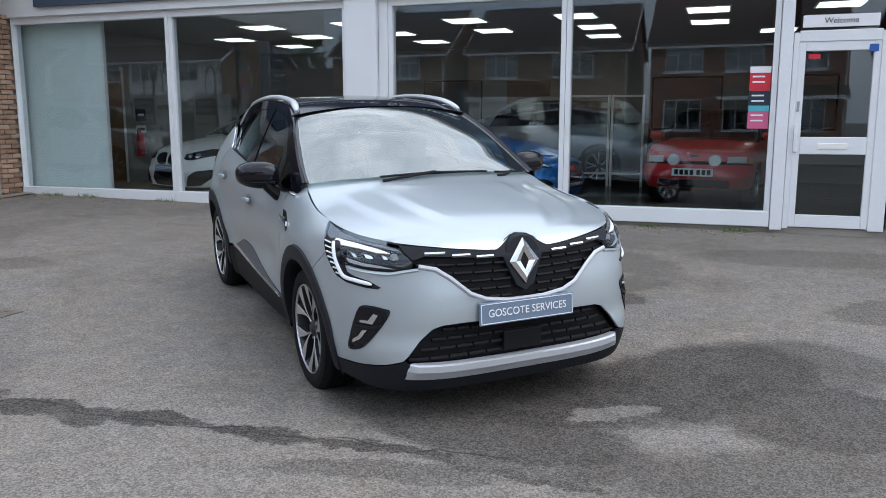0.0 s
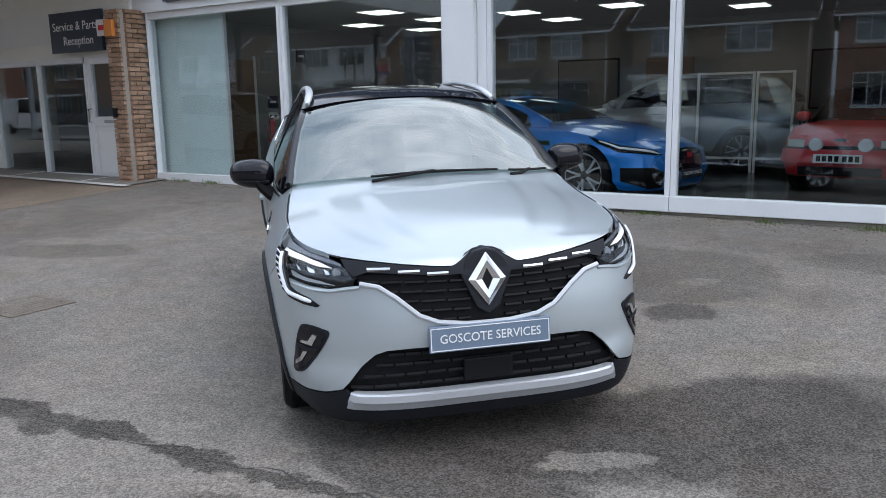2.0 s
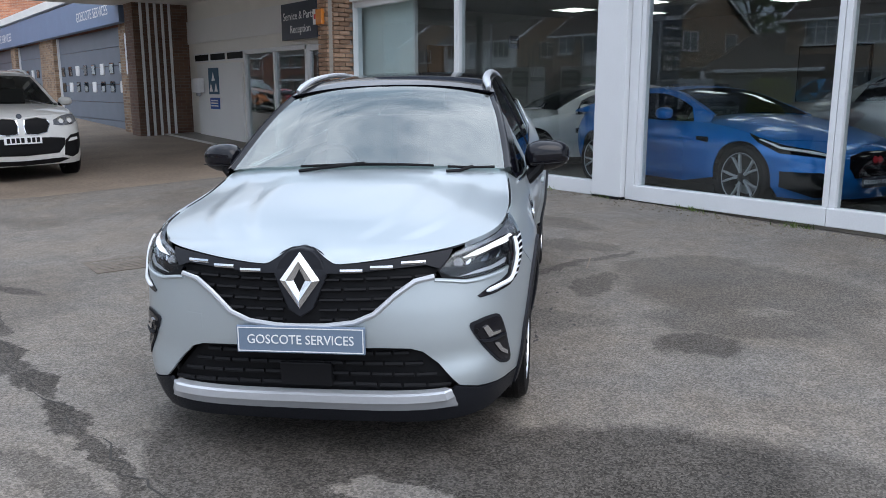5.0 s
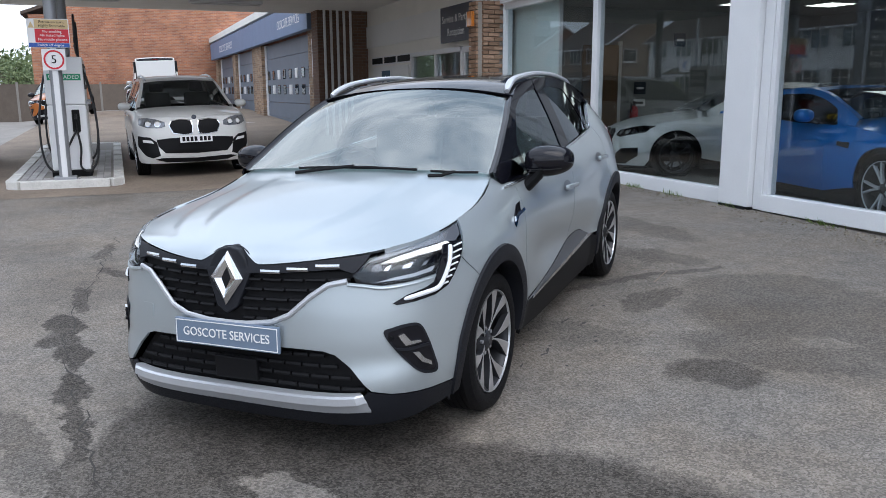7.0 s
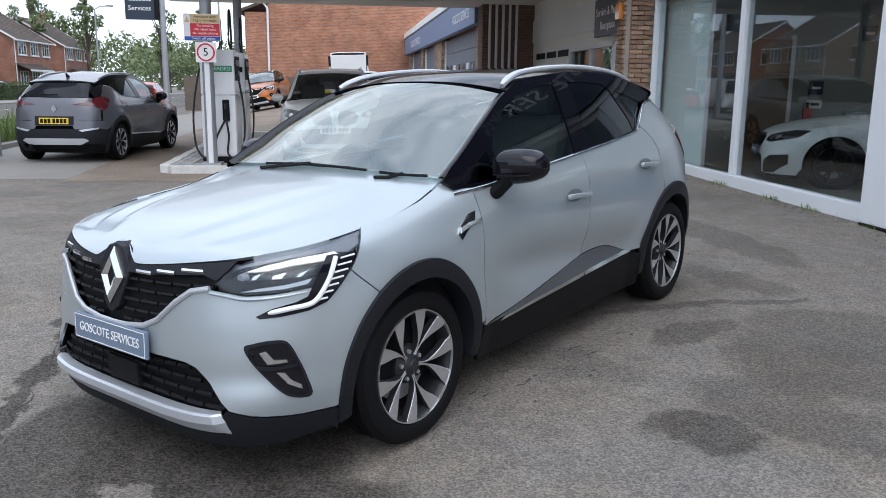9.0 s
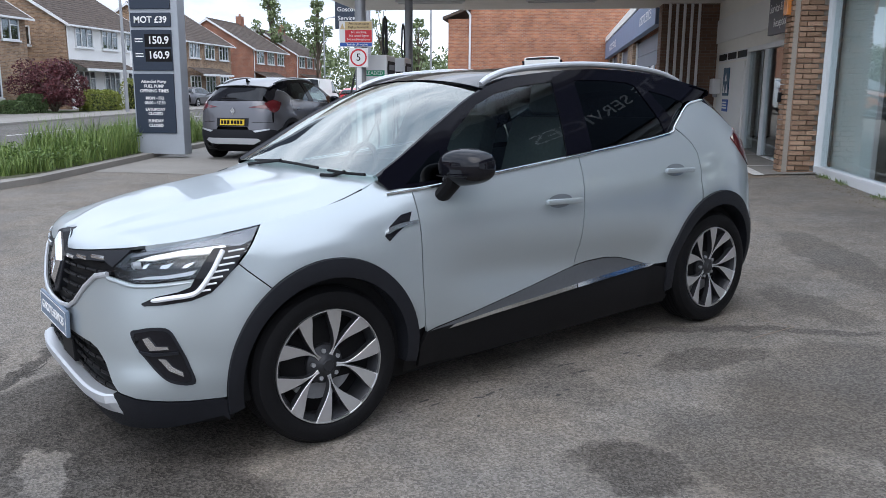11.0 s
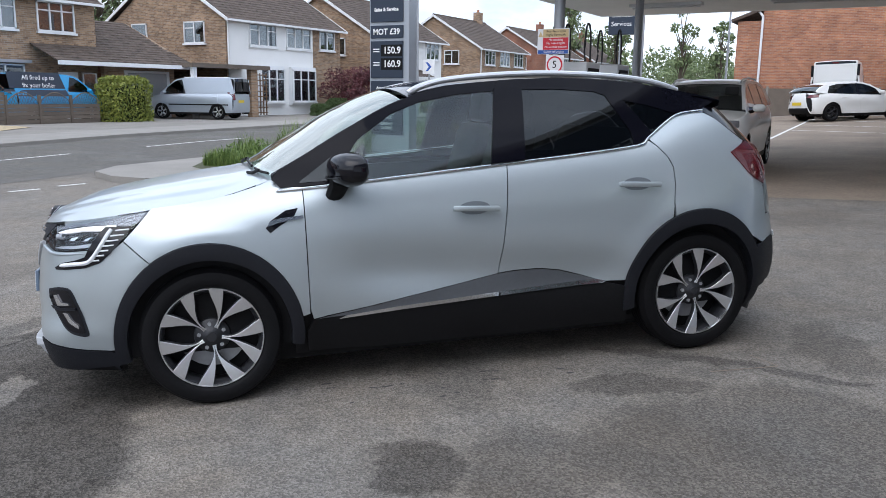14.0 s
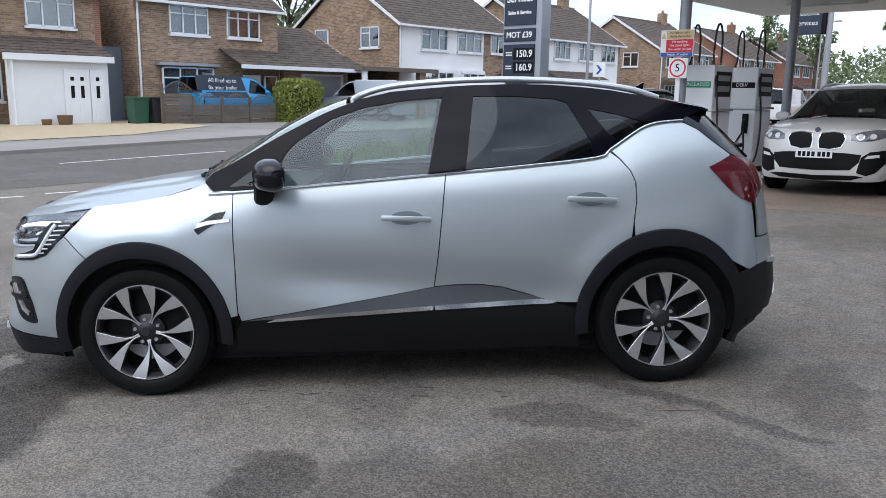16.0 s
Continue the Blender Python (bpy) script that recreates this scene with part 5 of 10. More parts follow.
part("wall", box(-95, -88, 3, 10, 0, 3.0), RENDER, bung)
part("roof", prism([(2.4, 2.9), (10.6, 2.9), (6.5, 5.0)], -95.5, -87.5, "x"), TILE, bung)
part("chimney", box(-91.3, -90.3, 6.2, 7.2, 4.2, 6.3), RENDER, bung)

# ---- front garden things ----
for _k, (_x, _top) in enumerate(((-13.95, 1.45), (-15.22, 1.0), (-16.51, 1.0), (-17.80, 1.0))):
    fp = thing("garden_fence", "%s wooden fence panel with an arched trellis top" % ("tall weathered" if _k == 0 else "weathered"), "fence", "garden fence panels")
    _n = int((_top - 0.14) / 0.14)
    for _j in range(_n):
        part("board", box(_x - 1.2, _x, -19.92 - 0.01 * (_j % 2), -19.88 - 0.01 * (_j % 2), 0.12 + 0.14 * _j, 0.25 + 0.14 * _j), FENCEWOOD, fp)
    part("post", box(_x, _x + 0.09, -19.95, -19.85, 0.1, _top + 0.28), FENCEWOOD, fp)
    part("top_rail", tube([(_x - 1.2 + 0.1 * j, -19.9, _top + 0.05 + 0.32 * math.sin(math.pi * j / 12)) for j in range(13)], 0.022, 6), FENCEWOOD, fp)
    for _sg in (1, -1):
        for _j in range(1, 11):
            _u = -1.2 + 0.1 * _j + 0.05
            _e = min(-0.02, max(-1.18, _u + _sg * 0.16))
            _h = 0.32 * math.sin(math.pi * (_e + 1.2) / 1.2)
            part("slat", tube([(_x + _u, -19.9 + 0.012 * _sg, _top - 0.06), (_x + _e, -19.9 + 0.012 * _sg, _top + 0.04 + _h)], 0.011, 4), FENCEWOOD, fp)
for _k, _m in enumerate((M("green_bin", (0.02, 0.075, 0.045), 0.5), M("black_bin", (0.03, 0.032, 0.035), 0.5))):
    wb = thing("wheelie_bin", "%s wheelie bin on the drive" % ("green" if _k == 0 else "dark grey"), "bin", "wheelie bins")
    _x = -13.35 - 0.74 * _k
    part("body", prism([(_x - 0.30, 1.15), (_x + 0.30, 1.15), (_x + 0.24, 0.14), (_x - 0.24, 0.14)], -21.1, -20.45, "y"), _m, wb)
    part("lid", box(_x - 0.32, _x + 0.32, -21.14, -20.40, 1.15, 1.23, 0.02), _m, wb)
    part("wheel", cyl((_x - 0.27, -21.0, 0.2), (_x + 0.27, -21.0, 0.2), 0.1), DARK, wb)


# ---- plants ----
def leaves(count, inside, size, seed, lift=0.5):
    """Many small leaf blades at points that inside() draws."""
    rnd = random.Random(seed)
    vs, fs = [], []
    for _ in range(count):
        c = Vector(inside(rnd))
        u = Vector((rnd.gauss(0, 1), rnd.gauss(0, 1), rnd.gauss(0, 1))).normalized()
        w = u.cross(Vector((rnd.gauss(0, 1), rnd.gauss(0, 1), rnd.gauss(0, 1)))).normalized()
        s = size * rnd.uniform(0.6, 1.3)
        i = len(vs)
        vs += [c - u * s, c + w * s * 0.5, c + u * s, c - w * s * 0.5]
        fs.append((i, i + 1, i + 2, i + 3))
    bm = bmesh.new()
    me = bpy.data.meshes.new("tmp")
    me.from_pydata(vs, [], fs)
    bm.from_mesh(me)
    bpy.data.meshes.remove(me)
    return bm


def clumps(centres, radius, rnd_shape=0.9):
    def inside(rnd):
        c, r = rnd.choice(centres)
        d = Vector((rnd.gauss(0, 1), rnd.gauss(0, 1), rnd.gauss(0, 1))).normalized() * (r * radius * rnd.uniform(0.55, 1.0))
        return (c[0] + d.x, c[1] + d.y, c[2] + d.z * rnd_shape)
    return inside


def tree(x, y, h, spread, label, leaf, seed, count=5000, size=0.16, trunk=0.45):
    rnd = random.Random(seed)
    t = thing("tree", label, "tree", "trees")
    z0 = 0.1
    limbs = [tube([(x, y, z0), (x + 0.1, y, z0 + h * 0.3), (x, y + 0.1, z0 + h * 0.75)], [0.022 * h, 0.016 * h, 0.005 * h], 8)]
    cs = []
    for k in range(26):
        a, q = rnd.uniform(0, 6.28), rnd.uniform(trunk, 1.0)
        r = spread * (0.35 + 0.65 * math.sin(math.pi * min(0.98, max(0.1, (q - trunk) / (1 - trunk) * 0.85 + 0.12)))) * rnd.uniform(0.4, 1.0)
        e = (x + r * math.cos(a), y + r * math.sin(a), z0 + h * q)
        b = (x, y, z0 + h * max(0.25, q - 0.25))
        limbs.append(tube([b, ((b[0] + e[0]) / 2, (b[1] + e[1]) / 2, (b[2] + e[2]) / 2 + 0.1), e], [0.008 * h, 0.005 * h, 0.002 * h], 5))
        cs.append((e, rnd.uniform(0.5, 1.15)))
    part("trunk", joined(*limbs), BARK, t, smooth=True)
    tagged(part("crown", leaves(count, clumps(cs, spread * 0.38), size, seed), leaf, t), kind="stuff")
    return t


for _k, (_x, _y, _h, _s, _n) in enumerate(((-84, -25.5, 11.6, 1.9, 1100), (-88, -21.5, 11.2, 1.6, 900), (-98, -27, 9.5, 3.0, 1800), (-118, -10, 5.5, 5.0, 2600), (-124, 2, 5.5, 6, 2600), (-122, -20, 6, 5.5, 2600),
                                       (-84, -9.2, 8.4, 1.5, 800), (-70, 3.5, 6, 2.8, 2400), (-76, 6, 7, 3, 2400), (-86, -13.6, 10.2, 1.3, 600), (-33, -38, 11, 3.5, 3500), (-25, -40, 10, 3.5, 3000), (-134, -5, 6.5, 7, 3000), (-140, -25, 7.5, 8, 3000))):
    tree(_x, _y, _h, _s, "leafy green tree behind the houses", LEAF, 11 + _k, _n, 0.22)
acer = thing("acer_shrub", "dark red spreading acer shrub", "shrub")
_c = [((-36.2 + random.Random(k).uniform(-1.7, 1.7), -19.9 + random.Random(k + 50).uniform(-1.1, 1.1), 1.0 + random.Random(k + 90).uniform(-0.3, 1.5)), random.Random(k + 7).uniform(0.5, 1.0)) for k in range(26)]
part("stem", joined(*[tube([(-36.2, -19.9, 0.1), (-36.2 + 0.4 * math.cos(k), -19.9 + 0.4 * math.sin(k), 0.9), (-36.2 + 1.2 * math.cos(k), -19.9 + 0.9 * math.sin(k), 1.8)], [0.06, 0.04, 0.015], 6) for k in range(6)]), BARK, acer)
tagged(part("crown", leaves(9000, clumps(_c, 0.75), 0.075, 5), REDLEAF, acer), kind="stuff")


def hedge(x0, x1, y0, y1, h, label, leaf, seed, n=7000, base=0.1):
    t = thing("hedge", label, "hedge", "hedges")

    def inside(rnd):
        u, v, w = rnd.random(), rnd.random(), rnd.random()
        face = rnd.choice("tabcd")
        if face == "t":
            w = rnd.uniform(0.92, 1.04)
        elif face == "a":
            v = rnd.uniform(0.9, 1.05)
        elif face == "b":
            v = rnd.uniform(-0.05, 0.1)
        elif face == "c":
            u = rnd.uniform(0.93, 1.03)
        else:
            u = rnd.uniform(-0.03, 0.07)
        k = 1 - 0.12 * (w > 0.9)
        return (x0 + (x1 - x0) * (0.5 + (u - 0.5) * k) + 0.05 * math.sin(w * 9 + seed), y0 + (y1 - y0) * (0.5 + (v - 0.5) * k), base + h * w + 0.05 * math.sin(u * 11 + v * 5))
    # added near-black core paints in the shade between the leaves
    part("inner_mass", box(x0 + 0.2, x1 - 0.2, y0 + 0.2, y1 - 0.2, base, base + h * 0.85), HEDGE_SHADE, t)
    tagged(part("foliage", leaves(n, inside, 0.055, seed), leaf, t), kind="stuff")
    return t


# leaf green darkened to stand in for shade deep in the hedge
HEDGE_SHADE = M("hedge_inside", (0.02, 0.03, 0.01), 0.95)
hedge(-21.1, -19.35, -20.6, -19.3, 1.85, "bright yellow-green clipped hedge", HEDGELEAF, 3, 9000)
hedge(-41.5, -38.2, -19.9, -19.2, 1.2, "clipped green hedge before the house", HEDGELEAF, 4)
hedge(-33.6, -32.6, -20.4, -19.6, 0.7, "low dark shrub under the window", DARKLEAF, 5, 3000)
hedge(-35.2, -34.0, -20.4, -19.6, 1.0, "green shrub beside the acer", DARKLEAF, 6, 4000)
hedge(-46, -44.2, -20.8, -19.2, 1.9, "rounded yellow-green shrub before a house", HEDGELEAF, 7, 4000)
hedge(-90, -60, -20.5, -19.3, 1.4, "long garden hedges along the street", DARKLEAF, 8, 9000)
hedge(-60, -50, -3.6, -2.6, 1.4, "clipped hedge beyond the forecourt", DARKLEAF, 9, 5000)
far = thing("far_wood", "distant green trees at the end of the road", "wood")
_c = [((-175 + random.Random(k).uniform(-10, 10), -95 + k * 3.2, 3 + random.Random(k + 9).uniform(0, 5)), random.Random(k + 3).uniform(0.7, 1.3)) for k in range(60)]
tagged(part("crown", leaves(26000, clumps(_c, 5.0), 0.55, 77), LEAF, far), kind="stuff")


def blades(count, where, seed, h0, h1):
    rnd = random.Random(seed)
    vs, fs = [], []
    while len(fs) < count:
        x, y, s = where(rnd)
        z = G(x, y) + 0.10
        h, a = rnd.uniform(h0, h1) * s, rnd.uniform(0, 6.28)
        dx, dy = math.cos(a), math.sin(a)
        w, ln = 0.006 + 0.004 * rnd.random(), h * rnd.uniform(0.1, 0.6)
        i = len(vs)
        vs += [(x - dy * w, y + dx * w, z), (x + dy * w, y - dx * w, z), (x + dx * ln * 0.4 + dy * w * 0.7, y + dy * ln * 0.4 - dx * w * 0.7, z + h * 0.6), (x + dx * ln * 0.4 - dy * w * 0.7, y + dy * ln * 0.4 + dx * w * 0.7, z + h * 0.6), (x + dx * ln, y + dy * ln, z + h)]
        fs += [(i, i + 1, i + 2, i + 3), (i + 3, i + 2, i + 4)]
    me = bpy.data.meshes.new("grass")
    me.from_pydata(vs, [], fs)
    bm = bmesh.new()
    bm.from_mesh(me)
    bpy.data.meshes.remove(me)
    return bm


def in_bed(rnd):
    x = -8.45 - 15.0 * rnd.random() ** 1.5
    lo, hi = -3.2 - 0.7 * smooth01(-8.4, -9.8, x), -2.25 + 0.2 * smooth01(-8.4, -9.2, x) - 0.5 * smooth01(-9.2, -16, x)
    y = rnd.uniform(lo, hi)
    return x, y, 0.55 + 1.3 * max(0.0, noise.noise((x * 1.3, y * 1.5, 0))) + 0.45 * smooth01(-9.5, -12, x) + (0.3 if -16 < x < -11.0 else 0)


grass = part("verge_grass", blades(30000, in_bed, 21, 0.12, 0.46), GRASS)
tagged(grass, "long uncut green grass and weeds on the verge", "grass", "", "stuff")
_rnd = random.Random(77)
_c = []
for _k in range(60):
    _x, _y, _s = in_bed(_rnd)
    _x -= 0.6
    _c.append(((_x, _y, G(_x, _y) + 0.12 + 0.22 * _s), _rnd.uniform(0.5, 1.1)))
weeds = part("verge_weeds", leaves(9000, clumps(_c, 0.24), 0.030, 31), leaf_mat("weed_leaf", (0.05, 0.10, 0.02), (0.15, 0.22, 0.05)))
tagged(weeds, "leafy weeds among the long grass", "weeds", "", "stuff")


# ---- cars: body skins made from side, front and top outlines ----
def paint_mat(name, col, flake=0.5, rough=0.32):
    m, n, l, b = node_mat(name)
    b.inputs["Base Color"].default_value = (*col, 1)
    b.inputs["Metallic"].default_value, b.inputs["Roughness"].default_value = flake, rough
    b.inputs["Coat Weight"].default_value, b.inputs["Coat Roughness"].default_value = 0.6, 0.015
    geo, nz, mx = n.new("ShaderNodeNewGeometry"), n.new("ShaderNodeTexNoise"), n.new("ShaderNodeMixRGB")
    nz.inputs["Scale"].default_value, nz.inputs["Detail"].default_value = 900, 2
    l.new(geo.outputs["Position"], nz.inputs["Vector"])
    mx.inputs["Color1"].default_value, mx.inputs["Color2"].default_value = (*[c * 0.86 for c in col], 1), (*[min(1, c * 1.12) for c in col], 1)
    l.new(nz.outputs["Fac"], mx.inputs["Fac"]); l.new(mx.outputs[0], b.inputs["Base Color"])
    return m


SILVER = paint_mat("silver_metallic_paint", (0.443, 0.493, 0.516), 0.55, 0.32)
GREYPAINT = paint_mat("grey_metallic_paint", (0.13, 0.13, 0.145), 0.6)
ORANGE = paint_mat("orange_metallic_paint", (0.45, 0.14, 0.03), 0.4)
CARWHITE = paint_mat("white_car_paint", (0.72, 0.72, 0.70), 0.0, 0.4)
CARBLUE = paint_mat("blue_car_paint", (0.01, 0.19, 0.60), 0.3, 0.3)
CARRED = paint_mat("red_car_paint", (0.55, 0.012, 0.02), 0.0, 0.35)
VANSILVER = paint_mat("pale_silver_paint", (0.42, 0.47, 0.53), 0.6)
VANBLUE = paint_mat("bright_blue_paint", (0.01, 0.30, 0.62), 0.0, 0.4)
CABIN = M("grey_cabin_trim", (0.05, 0.052, 0.055), 0.7, var=0.2)
SEAT = M("seat_cloth", (0.09, 0.09, 0.092), 0.85, var=0.2)


def catmull(pts, n=5, closed=False):
    out, m = [], len(pts)
    for i in range(m if closed else m - 1):
        p0, p1, p2, p3 = (pts[(i - 1) % m] if closed or i else pts[0]), pts[i], pts[(i + 1) % m], (pts[(i + 2) % m] if closed or i + 2 < m else pts[-1])
        for k in range(n):
            t = k / n
            out.append(tuple(0.5 * (2 * b + (c - a) * t + (2 * a - 5 * b + 4 * c - d) * t * t + (3 * b - a - 3 * c + d) * t ** 3) for a, b, c, d in zip(p0, p1, p2, p3)))
    if not closed:
        out.append(tuple(pts[-1]))
    return out


def shrunk(poly, d):
    """The outline moved inwards by d."""
    n = len(poly)
    area = sum(poly[i][0] * poly[(i + 1) % n][1] - poly[(i + 1) % n][0] * poly[i][1] for i in range(n))
    s = 1 if area > 0 else -1
    out = []
    for i in range(n):
        a, b, c = Vector(poly[i - 1]), Vector(poly[i]), Vector(poly[(i + 1) % n])
        e1, e2 = (b - a), (c - b)
        if e1.length < 1e-7 or e2.length < 1e-7:
            out.append(poly[i])
            continue
        e1.normalize(); e2.normalize()
        n1, n2 = Vector((-e1.y, e1.x)), Vector((-e2.y, e2.x))
        q = n1 + n2
        q = q / max(0.35, q.length_squared / 2) / 1.0 if q.length > 1e-6 else n1
        out.append((b.x + s * d * q.x, b.y + s * d * q.y))
    return out


def skin(chart, poly, cell=0.04, off=0.0, rim=0.012, gap=0.0018, mirror=0, cell2=None):
    """An outline in chart coordinates, cut into small faces, laid on the surface and given a folded edge.
    mirror: 0 as it is, 1 the other side of the car, 2 both sides in one mesh."""
    if gap:
        mid = [abs(p[0]) < 1e-6 for p in poly] if mirror == 2 else [False] * len(poly)
        poly = [(0.0, p[1]) if f else p for p, f in zip(shrunk(poly, gap), mid)]
    clean = [poly[0]]
    for p in poly[1:]:
        if abs(p[0] - clean[-1][0]) + abs(p[1] - clean[-1][1]) > 2e-4:
            clean.append(p)
    if abs(clean[0][0] - clean[-1][0]) + abs(clean[0][1] - clean[-1][1]) < 2e-4:
        clean.pop()
    bm = bmesh.new()
    bm.faces.new([bm.verts.new((u, v, 0)) for u, v in clean])
    us, vs = [p[0] for p in clean], [p[1] for p in clean]
    for axis, lo, hi, c in ((0, min(us), max(us), cell), (1, min(vs), max(vs), cell2 or cell)):
        k = math.floor(lo / c) + 1
        while k * c < hi - 1e-4:
            co, no = [0, 0, 0], [0, 0, 0]
            co[axis], no[axis] = k * c, 1
            bmesh.ops.bisect_plane(bm, geom=bm.verts[:] + bm.edges[:] + bm.faces[:], plane_co=co, plane_no=no, dist=1e-5)
            k += 1
    norm = {}
    for v in bm.verts:
        u, w, h = v.co.x, v.co.y, 0.004
        p = Vector(chart(u, w))
        du, dw = Vector(chart(u + h, w)) - Vector(chart(u - h, w)), Vector(chart(u, w + h)) - Vector(chart(u, w - h))
        n = du.cross(dw)
        n = n.normalized() if n.length > 1e-12 else Vector((0, 0, 1))
        if n.dot(p - Vector((0, 0, 0.6))) < 0:
            n = -n
        norm[v] = (p, n)
    seam = {v for v in bm.verts if mirror == 2 and abs(v.co.x) < 1e-5}
    for v, (p, n) in norm.items():
        v.co = p + n * off
    bm.normal_update()
    big = max(bm.faces, key=lambda f: f.calc_area())
    if big.normal.dot(norm[big.verts[0]][1]) < 0:
        bmesh.ops.reverse_faces(bm, faces=bm.faces[:])
    if rim:
        nn = {v.index: norm[v][1] for v in norm}
        bm.verts.index_update()
        old = {v: norm[v][1] for v in bm.verts}
        r = bmesh.ops.extrude_edge_only(bm, edges=[e for e in bm.edges if e.is_boundary and not (e.verts[0] in seam and e.verts[1] in seam)])
        for v in [g for g in r["geom"] if isinstance(g, bmesh.types.BMVert)]:
            src = min((e.other_vert(v) for e in v.link_edges if e.other_vert(v) in old), key=lambda o: (o.co - v.co).length, default=None)
            v.co -= (old[src] if src else Vector((0, 0, 1))) * rim
    if mirror == 1:
        bm.transform(Matrix.Diagonal((1, -1, 1, 1)))
        bmesh.ops.reverse_faces(bm, faces=bm.faces[:])
    elif mirror == 2:
        c = bm.copy()
        c.transform(Matrix.Diagonal((1, -1, 1, 1)))
        bmesh.ops.reverse_faces(c, faces=c.faces[:])
        bm = joined(bm, c)
        bmesh.ops.remove_doubles(bm, verts=bm.verts[:], dist=0.0004)
    return bm


def loft(rows):
    bm = bmesh.new()
    vr = [[bm.verts.new(p) for p in r] for r in rows]
    for a, b in zip(vr, vr[1:]):
        for i in range(len(a) - 1):
            bm.faces.new((a[i], a[i + 1], b[i + 1], b[i]))
    return bm


def both(parent, name, make, material, label="", smooth=True, angle=35):
    """A part on each side of the car."""
    return [part(name, make(k), material, parent, label, smooth, angle) for k in (0, 1)]


def flipped(bm, k):
    if k:
        bm.transform(Matrix.Diagonal((1, -1, 1, 1)))
        bmesh.ops.reverse_faces(bm, faces=bm.faces[:])
    return bm


def mirrored_bm(bm):
    c = bm.copy()
    c.transform(Matrix.Diagonal((1, -1, 1, 1)))
    bmesh.ops.reverse_faces(c, faces=c.faces[:])
    return joined(bm, c)


def upper_half(bm, z):
    bmesh.ops.bisect_plane(bm, geom=bm.verts[:] + bm.edges[:] + bm.faces[:], plane_co=(0, 0, z), plane_no=(0, 0, 1), clear_inner=True)
    return bm


# edges of a paired spoke, as angles from the middle of the pair, by share of the rim's radius
GAPEDGE = table([0.18, 0.29, 0.40, 0.57, 0.77, 1.0], [radians(q) for q in (36.0, 35.0, 33.0, 30.5, 27.5, 24.5)])
WINEDGE = table([0.18, 0.24, 0.30, 0.39, 0.51, 0.65, 0.81, 1.0], [radians(q) for q in (22.0, 28.0, 30.0, 28.5, 23.0, 17.0, 11.5, 7.8)])


